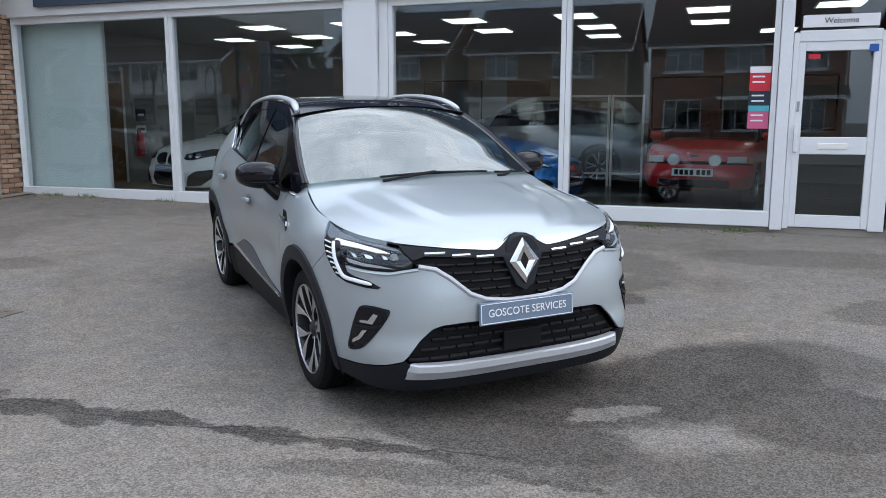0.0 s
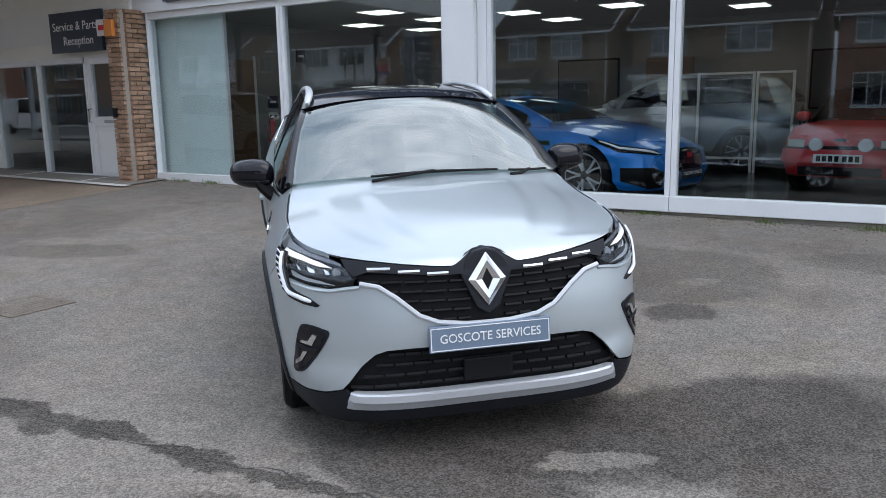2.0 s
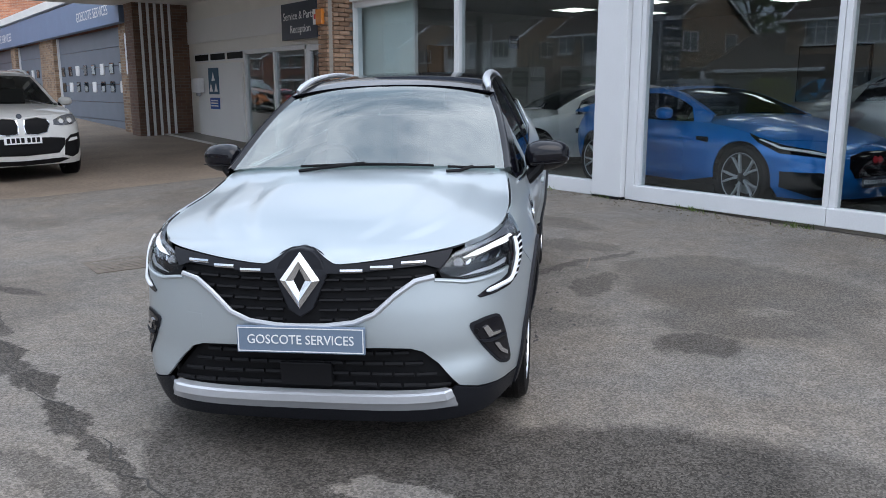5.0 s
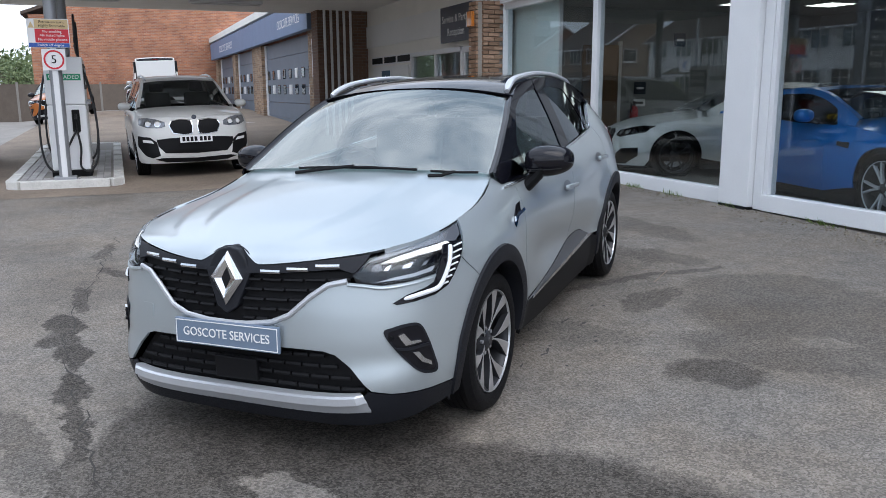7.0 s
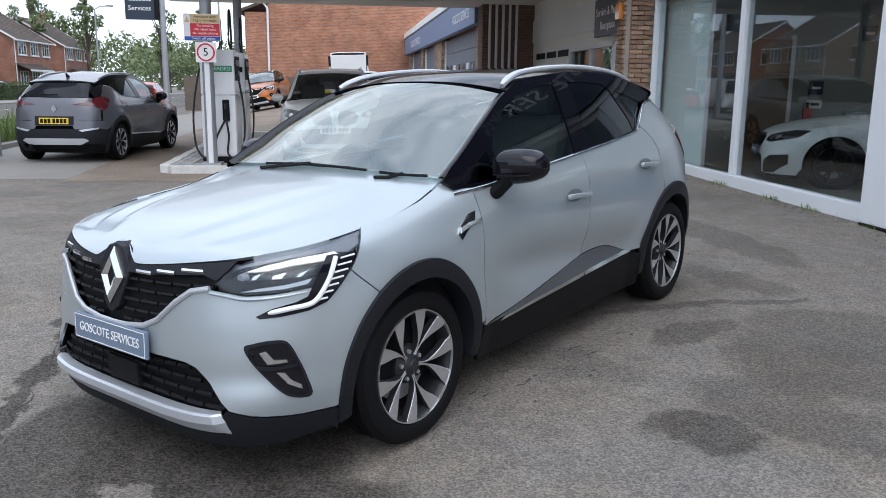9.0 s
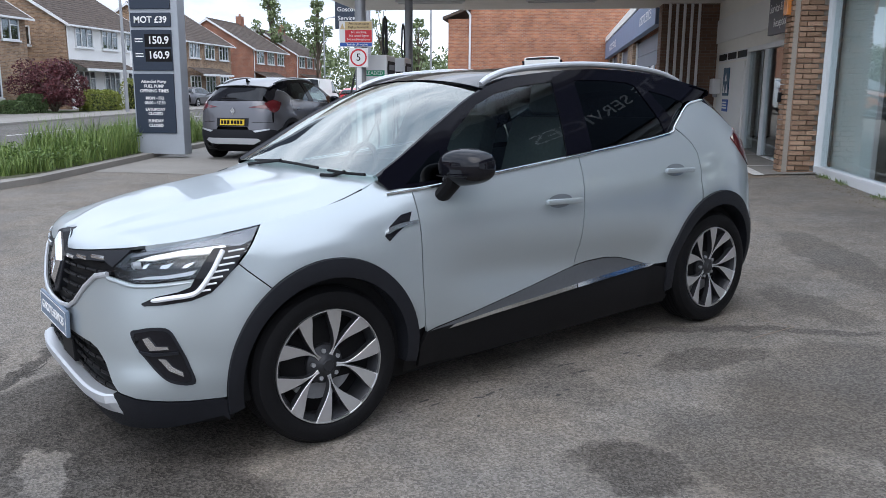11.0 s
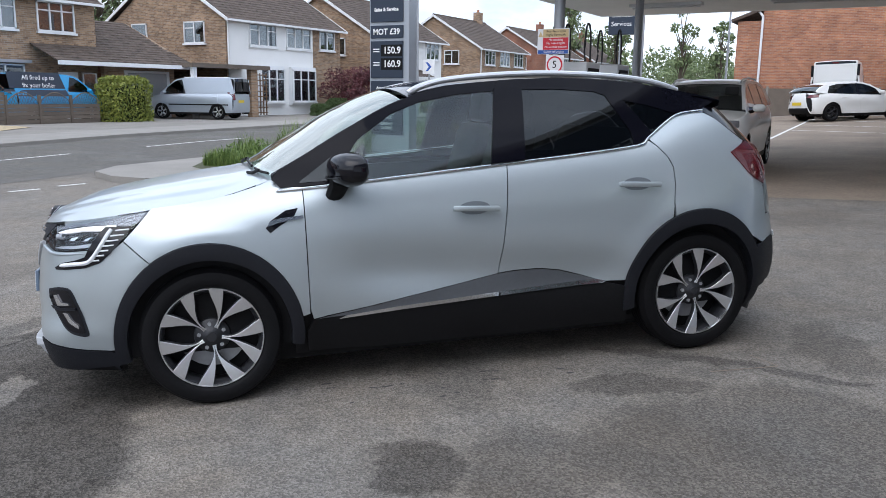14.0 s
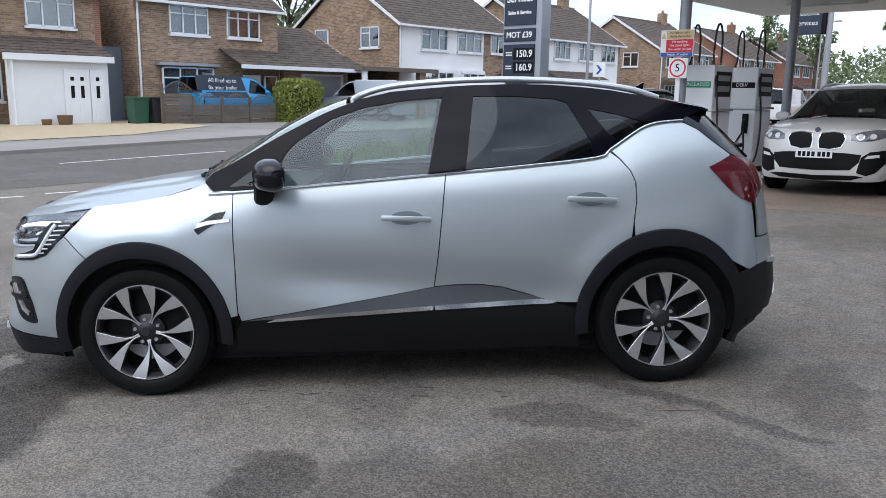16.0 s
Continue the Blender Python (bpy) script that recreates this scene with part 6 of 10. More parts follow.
def wheel(parent, x, y, z, side, tyre_r=0.342, rim_r=0.246, width=0.21, style="pair", spokes=5, metal=None, turn=0.0, well=True):
    """side +1: the outer face looks to +y. Built flat with the face at +y, then placed."""
    metal = metal or ALLOY
    m = pose(x, y, z, 0, turn, 0) if side > 0 else pose(x, y, z, 0, turn, 180)
    w = part("wheel", moved(lathe([(rim_r * 0.99, -width), (rim_r * 0.93, -width * 0.55), (rim_r * 0.90, -0.03), (rim_r * 0.96, -0.008), (rim_r * 1.0, -0.012)], 48), m), DARKALLOY, parent, "dark alloy wheel", True, 60)
    k = tyre_r - rim_r
    prof = [(rim_r * 0.985, -0.022), (rim_r + 0.006, -0.004), (rim_r + 0.25 * k, 0.004), (rim_r + 0.55 * k, 0.006), (rim_r + 0.8 * k, -0.002), (tyre_r - 0.012, -0.014), (tyre_r - 0.003, -0.03)]
    for i in range(5):
        c = -0.045 - i * (width - 0.09) / 4
        prof += [(tyre_r, c + 0.012), (tyre_r, c - 0.012)] + ([(tyre_r - 0.008, c - 0.014), (tyre_r - 0.008, c - (width - 0.09) / 4 + 0.014)] if i < 4 else [])
    prof += [(tyre_r - 0.012, -width + 0.014), (rim_r + 0.5 * k, -width), (rim_r * 0.985, -width + 0.02)]
    part("tyre", moved(lathe(prof, 56), m), RUBBER, w, "black tyre", True, 40)
    part("lip", moved(lathe([(rim_r * 1.01, -0.012), (rim_r * 1.005, 0.0), (rim_r * 0.988, 0.0), (rim_r * 0.98, -0.010)], 64), m), metal, w, smooth=True)
    part("brake_disc", moved(lathe([(0.02, -0.10), (rim_r * 0.68, -0.10), (rim_r * 0.68, -0.115)], 32), m), GREYSTEEL, w)
    part("backing", moved(lathe([(0.0, -0.125), (rim_r * 0.97, -0.125)], 24), m), DARK, w)

    def blade(a0, r0, r1, w0, w1, lean, depth0, depth1, flare=1.3, cut=0.0):
        bm, rows, n = bmesh.new(), [], 8
        for i in range(n + 1):
            t = i / n
            r = r0 + (r1 - r0) * t
            a = a0 + lean * t
            f = t ** flare
            hw = (w0 + (w1 - w0) * f) / 2
            d = depth0 + (depth1 - depth0) * math.sin(t * math.pi / 2)
            c, s = math.cos(a), math.sin(a)
            lo, hi = (-hw, hw * (1 - abs(cut) * f)) if cut > 0 else (-hw * (1 - abs(cut) * f), hw)
            rows.append([bm.verts.new((r * c - q * s, d + e, r * s + q * c)) for q, e in ((lo, -0.03), (lo, -0.004), (lo + 0.003, 0), (hi - 0.003, 0), (hi, -0.004), (hi, -0.03))])
        for p, q in zip(rows, rows[1:]):
            for i in range(5):
                bm.faces.new((p[i], q[i], q[i + 1], p[i + 1]))
        bmesh.ops.recalc_face_normals(bm, faces=bm.faces[:])
        return bm
    for k in range(spokes):
        a = 2 * math.pi * k / spokes + math.pi / 2
        if style == "pair":
            for sg in (-1, 1):
                for nm, grow, lift, mt, lab in (("spoke", 0.0, 0.0, metal, "bright machined spoke"), ("spoke_flank", 0.0016, -0.002, DARKALLOY, "dark spoke flank")):
                    bm, rows = bmesh.new(), []
                    for i in range(15):
                        r = rim_r * (0.985 - 0.805 * i / 14)
                        a0, a1 = GAPEDGE(r / rim_r) + grow / r, WINEDGE(r / rim_r) - grow / r
                        d = lift - 0.004 - 0.030 * (i / 14) ** 1.2
                        am = a1 + (a0 - a1) * 0.5
                        angs = [(a0, -0.03), (a0, -0.001), (a0 - 0.0012 / r, 0.0), (am, 0.0), (a1 + 0.0012 / r, 0.0), (a1, -0.001), (a1, -0.03)]
                        rows.append([bm.verts.new((r * math.cos(a + sg * q), d + (e if nm == "spoke_flank" else max(e, -0.001)), r * math.sin(a + sg * q))) for q, e in angs])
                    for p, q in zip(rows, rows[1:]):
                        for i in range(6):
                            bm.faces.new((p[i], q[i], q[i + 1], p[i + 1]))
                    bmesh.ops.recalc_face_normals(bm, faces=bm.faces[:])
                    bm.normal_update()
                    if sum(f.normal.y for f in bm.faces) < 0:
                        bmesh.ops.reverse_faces(bm, faces=bm.faces[:])
                    part(nm, moved(bm, m), mt, w, lab, True, 30)
        elif style == "double":
            for sg in (-1, 1):
                part("spoke", moved(blade(a + sg * 0.09, 0.05, rim_r * 0.965, 0.022, 0.022, sg * 0.14, -0.022, -0.008), m), metal, w, smooth=True, angle=30)
        else:
            part("spoke", moved(blade(a, 0.04, rim_r * 0.965, 0.05, 0.07, 0.0, -0.03, -0.015), m), metal, w, smooth=True, angle=30)
    part("hub", moved(lathe([(0.0, -0.022), (0.028, -0.022), (0.034, -0.026), (0.056, -0.040), (0.085, -0.055), (0.088, -0.07)], 24), m), DARKALLOY, w, smooth=True)
    part("cap", moved(lathe([(0.0, -0.017), (0.022, -0.017), (0.026, -0.023)], 20), m), DARKALLOY, w, smooth=True)
    for k in range(5):
        a = 2 * math.pi * k / 5 + math.pi / 2
        part("bolt", moved(cyl((0.062 * math.cos(a), -0.05, 0.062 * math.sin(a)), (0.062 * math.cos(a), -0.034, 0.062 * math.sin(a)), 0.010, seg=6), m), GREYSTEEL, w)
    return w


class Crossover:
    """The shape of the tall hatchback: nose, tail, flanks, bonnet, roof. x forward, y left, z up from the road under mid-wheelbase."""
    X1, X2, PR = 0.84, -1.0, 4.0
    A1 = staticmethod(table([0.20, 0.36, 0.50, 0.65, 0.90], [5.4, 5.4, 5.8, 6.3, 6.3]))
    B1 = staticmethod(table([0.20, 0.36, 0.50, 0.65, 0.90], [5.4, 5.2, 3.3, 2.6, 2.25]))
    xn = staticmethod(table([0.15, 0.25, 0.33, 0.45, 0.56, 0.65, 0.75, 0.85, 0.91, 0.97, 1.05], [2.10, 2.155, 2.17, 2.175, 2.185, 2.18, 2.165, 2.145, 2.11, 2.05, 1.95]))
    xr = staticmethod(table([0.18, 0.3, 0.45, 0.58, 0.75, 0.95, 1.1, 1.2, 1.32, 1.42], [-1.92, -2.04, -2.065, -2.05, -2.02, -1.985, -1.94, -1.85, -1.74, -1.64]))
    A = staticmethod(table([-2.0, -1.3, -0.9, 0.7, 1.0, 1.3, 2.0], [0.72, 0.8, 1.0, 1.1, 2.2, 3.0, 4.0]))
    zs = staticmethod(table([0.85, 0.95, 1.05, 1.17, 1.3, 1.5, 1.7, 1.9, 2.1], [1.105, 1.09, 1.06, 1.03, 1.008, 0.985, 0.962, 0.937, 0.90]))
    zc = staticmethod(table([0.85, 1.2, 1.5, 1.8, 2.0, 2.1, 2.15], [1.13, 1.088, 1.05, 1.003, 0.955, 0.912, 0.87]))
    e = staticmethod(table([1.05, 0.993, 0.841, 0.601, 0.305, 0.014, -0.567, -1.005, -1.359, -1.62], [1.075, 1.105, 1.182, 1.312, 1.448, 1.522, 1.547, 1.517, 1.455, 1.40]))
    ec = staticmethod(table([1.05, 0.993, 0.841, 0.601, 0.305, 0.014, -0.567, -1.005, -1.359, -1.62], [1.11, 1.15, 1.234, 1.367, 1.48, 1.53, 1.547, 1.517, 1.455, 1.40]))

    def W(s, x, z):
        w = 0.886 - s.A(x) * max(0.0, z - 0.80) ** 2.2 - 0.42 * max(0.0, 0.60 - z) ** 2
        for c in (1.32, -1.32):
            w += 0.014 * math.exp(-((x - c) / 0.42) ** 2 - ((z - 0.76) / 0.20) ** 2)
        for c in (1.32, -1.32):
            w += 0.016 * (1 - smooth01(0.475, 0.56, math.hypot(x - c, (z - 0.335) * 0.94)))
        w -= 0.040 * math.exp(-((z - 0.56 - 0.09 * x) / 0.105) ** 2) * smooth01(-1.15, -0.6, x) * (1 - smooth01(0.35, 0.85, x))
        return w

    def side(s, x, z):
        y = s.W(x, z)
        if x > s.X1:
            t = min(0.9999, (x - s.X1) / (s.xn(z) - s.X1))
            y *= (1 - t ** s.A1(z)) ** (1 / s.B1(z))
        elif x < s.X2:
            t = min(0.9999, (s.X2 - x) / (s.X2 - s.xr(z)))
            y *= (1 - t ** s.PR) ** (1 / s.PR)
        return (x, y, z)

    def front(s, f, z):
        """f: the angle round the nose, 0 on the middle line; the plan is a bowed, blunt oval."""
        sg = -1 if f < 0 else 1
        f = min(abs(f), 1.5705)
        a, b = math.cos(f), math.sin(f)
        r, p, q = 1.0, s.A1(z), s.B1(z)
        for _ in range(12):
            e = (r * a) ** p + (r * b) ** q - 1
            r -= e / (p * (r * a) ** p + q * (r * b) ** q) * r
        x = s.X1 + (s.xn(z) - s.X1) * a * r
        return (x, sg * s.W(x, z) * b * r, z)

    def F(s, y, z):
        w = s.W(1.95, z)
        t = min(0.995, y / w)
        return (math.atan2(t, (1 - t ** s.B1(z)) ** (1 / s.A1(z))), z)

    def Sx(s, x, z):
        u = min(0.995, max(0.0, (x - s.X1) / (s.xn(z) - s.X1)))
        return (math.atan2((1 - u ** s.A1(z)) ** (1 / s.B1(z)), u), z)

    def tail(s, y, z):
        w = s.W(-1.9, z)
        t = min(0.999, abs(y) / w)
        return (s.X2 + (s.xr(z) - s.X2) * (1 - t ** s.PR) ** (1 / s.PR), y, z)

    def bonnet(s, x, q):
        ye = s.side(x, s.zs(x))[1]
        c, ed, a = s.zc(x), s.zs(x), abs(q)
        live = smooth01(1.0, 1.35, x) * smooth01(2.12, 1.85, x)
        inner, outer = 0.50 - 0.13 * (x - 1.1), 0.78 - 0.14 * (x - 1.1)
        ridge = live * (0.012 * (1 - smooth01(inner - 0.03, inner + 0.09, a)) + 0.010 * (1 - smooth01(outer - 0.03, outer + 0.07, a)) - 0.011)
        return (x, q * ye, c - (c - ed) * a ** 2.6 + ridge + 0.012 * smooth01(1.22, 1.03, x) * (1 - a ** 4))

    def glassside(s, x, z):
        y = 0.838 - (z - 1.05) * 0.40 - 0.235 * max(0.0, z - 1.05) ** 2
        if x < -0.4:
            y *= 1 - 0.13 * ((-x - 0.4) / 1.2) ** 2
        if x > 0.5:
            y *= 1 - 0.05 * (x - 0.5) / 0.5
        return (x, y, z)

    def roof(s, x, q):
        ze = s.e(x)
        yr = s.glassside(x, ze)[1]
        return (x, q * yr, ze + (s.ec(x) + 0.036 - ze) * (1 - abs(q) ** 2.4))

    def screen(s, x, q):
        ze = s.e(x)
        yr = s.glassside(x, ze)[1] - 0.024
        return (x, q * yr, ze - 0.010 + (s.ec(x) + 0.043 - ze) * (1 - abs(q) ** 2.2))


def arc(cx, cz, rx, rz, a0, a1, n=18):
    return [(cx + rx * math.cos(radians(a0 + (a1 - a0) * k / n)), cz + rz * math.sin(radians(a0 + (a1 - a0) * k / n))) for k in range(n + 1)]


def leaning(bm):
    """The emblem leans back with the nose."""
    for v in bm.verts:
        v.co.x -= (v.co.z - 0.79) * 0.20
    return bm


def crossover(m, paint, label, group="", showplate=True, rearplate=None, roofmat=None):
    c = Crossover()
    F, S = c.F, c.Sx
    roofmat = roofmat or BLACKGLOSS
    car = thing("car", label, "car", group)
    # dark inner shell
    rows = []
    for k in range(30):
        z = 0.20 + 0.86 * k / 29
        row = []
        for i in range(61):
            x = -1.96 + 4.02 * i / 60
            zz = min(z, 0.84) if x > 0.95 else z
            p = c.side(min(max(x, c.xr(zz) + 0.02), c.xn(zz) - 0.02), zz)
            row.append((p[0], max(0.02, p[1] - 0.028), zz))
        rows.append(row)
    sh = loft(rows)
    dead = [f for f in sh.faces if any((f.calc_center_median().x - w) ** 2 + (f.calc_center_median().z - 0.335) ** 2 < 0.41 ** 2 for w in (1.32, -1.32))]
    bmesh.ops.delete(sh, geom=dead, context="FACES")
    both(car, "inner_shell", lambda k: flipped(sh.copy(), k), DARK, smooth=False)
    sh.free()
    for nm, bx in (("undertray", (-1.62, 1.60, -0.72, 0.72, 0.150, 0.26)), ("engine_bay", (0.98, 1.85, -0.55, 0.55, 0.265, 0.88)), ("boot_floor", (-1.9, -1.15, -0.55, 0.55, 0.265, 0.8)), ("floor_pan", (-1.1, 0.97, -0.72, 0.72, 0.265, 0.325))):
        part(nm, box(*bx), DARK, car)
    for w in (1.32, -1.32):
        for sg in (1, -1):
            part("wheel_well", upper_half(cyl((w, sg * 0.45, 0.335), (w, sg * 0.80, 0.335), 0.415, seg=28), 0.26), DARK, car)
    # front: painted bumper
    archf = lambda a0, a1, n=16: [S(x, z) for x, z in arc(1.32, 0.335, 0.447, 0.478, a0, a1, n)]
    vee = [F(0.0, 0.618), F(0.10, 0.620), F(0.22, 0.635), F(0.30, 0.668), F(0.39, 0.745), F(0.46, 0.792), F(0.535, 0.806)]
    lampbot = [F(0.545, 0.806), F(0.60, 0.797), F(0.66, 0.786), F(0.74, 0.790), S(1.835, 0.802), S(1.735, 0.797), S(1.68, 0.840)]
    bumper = vee + lampbot[1:] + archf(56, -2) + [S(1.785, 0.318), F(0.80, 0.322), F(0.70, 0.346), F(0.632, 0.366), F(0.604, 0.396), F(0.55, 0.462), F(0.49, 0.514), F(0.44, 0.530), F(0.34, 0.535), F(0.15, 0.537), F(0.0, 0.537)]
    part("front_bumper", skin(c.front, bumper, 0.045, mirror=2, gap=0.0006, cell2=0.03), paint, car, smooth=True)
    # wing
    both(car, "front_wing", lambda k: skin(c.front, [S(0.8405, 1.047), S(0.8405, 0.42)] + archf(171, 56.2, 22) + [S(1.68, 0.843), S(1.645, 0.877), S(1.609, 0.914), S(1.575, 0.952), S(1.548, 0.982), S(1.40, c.zs(1.40) - 0.002), S(1.30, c.zs(1.3) - 0.002), S(1.17, c.zs(1.17) - 0.002), S(1.10, c.zs(1.10)), S(1.04, c.zs(1.04)), S(0.985, 1.085), S(0.95, 1.05)], 0.045, mirror=k, cell2=0.03), paint)
    # bonnet
    def lead(q):
        return 2.035 - 0.115 * abs(q) ** 2.3
    bandtop = table([0.0, 0.045, 0.10, 0.15, 0.30, 0.45, 0.60, 0.66], [0.932, 0.927, 0.893, 0.870, 0.881, 0.897, 0.914, 0.924])
    cols = []
    for i in range(-48, 49):
        q = i / 48
        x0, x1 = 1.02 - 0.09 * q * q, lead(q)
        col = [Vector(c.bonnet(x0 + (x1 - x0) * k / 26, q * 0.988)) for k in range(27)]
        y2 = 0.645 * abs(q)
        p0 = col[-1]
        p2 = Vector(c.front(math.copysign(F(y2, bandtop(y2))[0], q), bandtop(y2))) + Vector((0.006, 0, 0.003))
        d0 = (col[-1] - col[-2]).normalized()
        pc = p0 + d0 * max(0.02, (p2.x - p0.x) * 0.9)
        pc.y = (p0.y + p2.y) / 2
        for k in range(1, 8):
            t = k / 7
            col.append((1 - t) ** 2 * p0 + 2 * t * (1 - t) * pc + t * t * p2)
        cols.append([col[0] - Vector((0, 0, 0.02))] + col + [p2 - Vector((0.02, 0, 0.012))])
    side_l, side_r = [[p - Vector((0, 0, 0.022)) for p in cols[k]] for k in (0, -1)]
    nb = loft([side_l] + cols + [side_r])
    nb.normal_update()
    if sum(f.normal.z for f in nb.faces) < 0:
        bmesh.ops.reverse_faces(nb, faces=nb.faces[:])
    part("bonnet", nb, paint, car, smooth=True, angle=40)
    # grille, its bars, badge
    band = [F(0.585, 0.872), F(0.60, 0.906), F(0.45, 0.892), F(0.30, 0.876), F(0.16, 0.866), F(0.115, 0.886), F(0.08, 0.915), F(0.045, 0.930), F(0.0, 0.934)]
    part("grille", skin(c.front, vee + [F(0.55, 0.83)] + band, 0.05, off=-0.028, mirror=2, gap=0, rim=0.0), DARK, car, "black grille")
    part("grille_band", skin(c.front, [F(0.0, 0.80), F(0.07, 0.815), F(0.11, 0.835), F(0.20, 0.835), F(0.34, 0.848), F(0.50, 0.858), F(0.555, 0.84)] + band, 0.05, off=0.004, mirror=2, gap=0), CLAD, car, "dark upper grille band", True)
    for sg in (1, -1):
        for r in range(5):
            z = 0.645 + r * 0.040
            y0, y1 = 0.07, min(0.545, 0.20 + 0.075 * r + (0.05 if r else 0))
            n = max(2, int((y1 - y0) / 0.085))
            for k in range(n):
                ya, yb = y0 + (y1 - y0) * k / n + 0.006, y0 + (y1 - y0) * (k + 1) / n - 0.006
                pts = [c.front(sg * F(ya + (yb - ya) * t / 3, z + 0.02 * ya)[0], z + 0.02 * ya) for t in range(4)]
                part("grille_bar", tube([(p[0] - 0.012, p[1], p[2]) for p in pts], 0.009, 6, 0.008), DARK, car, smooth=True)
        for ya, yb, z in ((0.165, 0.255, 0.846), (0.285, 0.375, 0.858), (0.405, 0.50, 0.871)):
            pts = [c.front(sg * F(ya + (yb - ya) * t / 4, z)[0], z) for t in range(5)]
            part("grille_dash", tube([(p[0] + 0.006, p[1], p[2]) for p in pts], 0.007, 6, 0.009), CHROME, car, "bright dash")
    lamptrim = [c.front(f, z) for f, z in catmull([F(0.535, 0.797), F(0.60, 0.788), F(0.66, 0.777), F(0.74, 0.780), S(1.85, 0.790)], 3)]
    both(car, "lamp_trim", lambda k: flipped(tube([(p[0] + 0.001, p[1], p[2]) for p in lamptrim], [0.008] * (len(lamptrim) - 4) + [0.007, 0.006, 0.004, 0.002], 8), k), paint, "body-coloured ledge under the lamps")
    pv = [c.front(f, z) for f, z in vee]
    part("grille_trim", mirrored_bm(tube([(p[0] + 0.003, p[1], p[2] + 0.006) for p in pv], 0.010, 8, 0.012)), SATIN, car, "satin silver trim under the grille", True)
    bx = 2.164
    dia = lambda w, h, x: [(x, 0, h), (x, w, 0), (x, 0, -h), (x, -w, 0)]
    bm = bmesh.new()
    o, i, mid = [bm.verts.new((bx + 0.004, y, 0.81 + z)) for _, y, z in dia(0.083, 0.112, 0)], [bm.verts.new((bx + 0.008, y, 0.81 + z)) for _, y, z in dia(0.024, 0.046, 0)], [bm.verts.new((bx + 0.018, y, 0.81 + z)) for _, y, z in dia(0.055, 0.080, 0)]
    bk = [bm.verts.new((bx - 0.03, y, 0.81 + z)) for _, y, z in dia(0.083, 0.112, 0)]
    for k in range(4):
        j = (k + 1) % 4
        bm.faces.new((o[k], o[j], mid[j], mid[k])); bm.faces.new((mid[k], mid[j], i[j], i[k])); bm.faces.new((bk[k], bk[j], o[j], o[k]))
    bmesh.ops.recalc_face_normals(bm, faces=bm.faces[:])
    part("badge", leaning(bm), CHROME, car, "chrome diamond-shaped emblem")
    part("badge_centre", leaning(prism([(0, 0.862), (0.030, 0.81), (0, 0.758), (-0.030, 0.81)], 2.13, bx + 0.0075, "x")), DARK, car)
    part("badge_back", leaning(prism([(0.0, 0.936), (0.05, 0.926), (0.085, 0.89), (0.112, 0.83), (0.05, 0.69), (0.0, 0.66), (-0.05, 0.69), (-0.112, 0.83), (-0.085, 0.89), (-0.05, 0.926)], 2.09, 2.160, "x", 0.006)), CLAD, car)
    # lower intake, skid, lip
    intake = [F(0.0, 0.535), F(0.34, 0.533), F(0.44, 0.528), F(0.49, 0.512), F(0.55, 0.46), F(0.604, 0.394), F(0.632, 0.366), F(0.55, 0.335), F(0.30, 0.32), F(0.0, 0.315)]
    part("lower_intake", skin(c.front, intake, 0.05, off=-0.045, mirror=2, gap=0, rim=0), DARK, car, "black lower intake")
    for sg in (1, -1):
        for r in range(4):
            z = 0.365 + r * 0.045
            y1 = 0.60 - 0.055 * r
            n = 6
            for k in range(n):
                ya, yb = y1 * k / n + 0.005, y1 * (k + 1) / n - 0.005
                pts = [c.front(sg * F(ya + (yb - ya) * t / 3, z)[0], z) for t in range(4)]
                part("intake_bar", tube([(p[0] - 0.03, p[1], p[2]) for p in pts], 0.008, 6, 0.010), DARK, car, smooth=True)
    part("sensor_box", box(2.10, 2.165, -0.11, 0.11, 0.36, 0.46, 0.006), DARK, car)
    def skid_rows(y0, y1, n):
        rows = []
        for k in range(n + 1):
            y = y0 + (y1 - y0) * k / n
            a = abs(y) / 0.60
            top, low, w = 0.336 + 0.016 * a ** 3, 0.246 + 0.018 * a ** 4, 1.0 if abs(y) < 0.5985 else 0.0
            row = []
            for f, d in ((1.0, -0.03), (1.0, 0.012), (0.93, 0.024), (0.60, 0.028), (0.52, 0.016), (0.42, 0.012), (0.12, 0.004), (0.0, -0.012), (-0.05, -0.07)):
                z = low + (top - low) * f
                out = 0.03 * (1 - f) * a ** 6
                p = c.front(math.copysign(F(min(0.66, abs(y) + out), z)[0], y), z)
                row.append((p[0] + d * w, p[1], p[2]))
            rows.append(row)
        bm = loft(rows)
        bm.normal_update()
        if sum(f.normal.x for f in bm.faces) < 0:
            bmesh.ops.reverse_faces(bm, faces=bm.faces[:])
        return bm
    part("skid_plate", skid_rows(-0.60, 0.60, 48), SATIN, car, "satin silver front skid plate", True, 25)
    lip = [F(0.62, 0.362), F(0.70, 0.338), F(0.80, 0.314), S(1.785, 0.314)] + archf(-4, -16, 5) + [S(1.78, 0.235), F(0.74, 0.21), F(0.55, 0.20), F(0.0, 0.19), F(0.0, 0.25), F(0.30, 0.256), F(0.50, 0.265), F(0.58, 0.31)]
    part("front_lip", skin(c.front, lip, 0.06, off=0.002, mirror=2, gap=0, rim=0.02), CLAD, car, "dark grey lower lip", True)
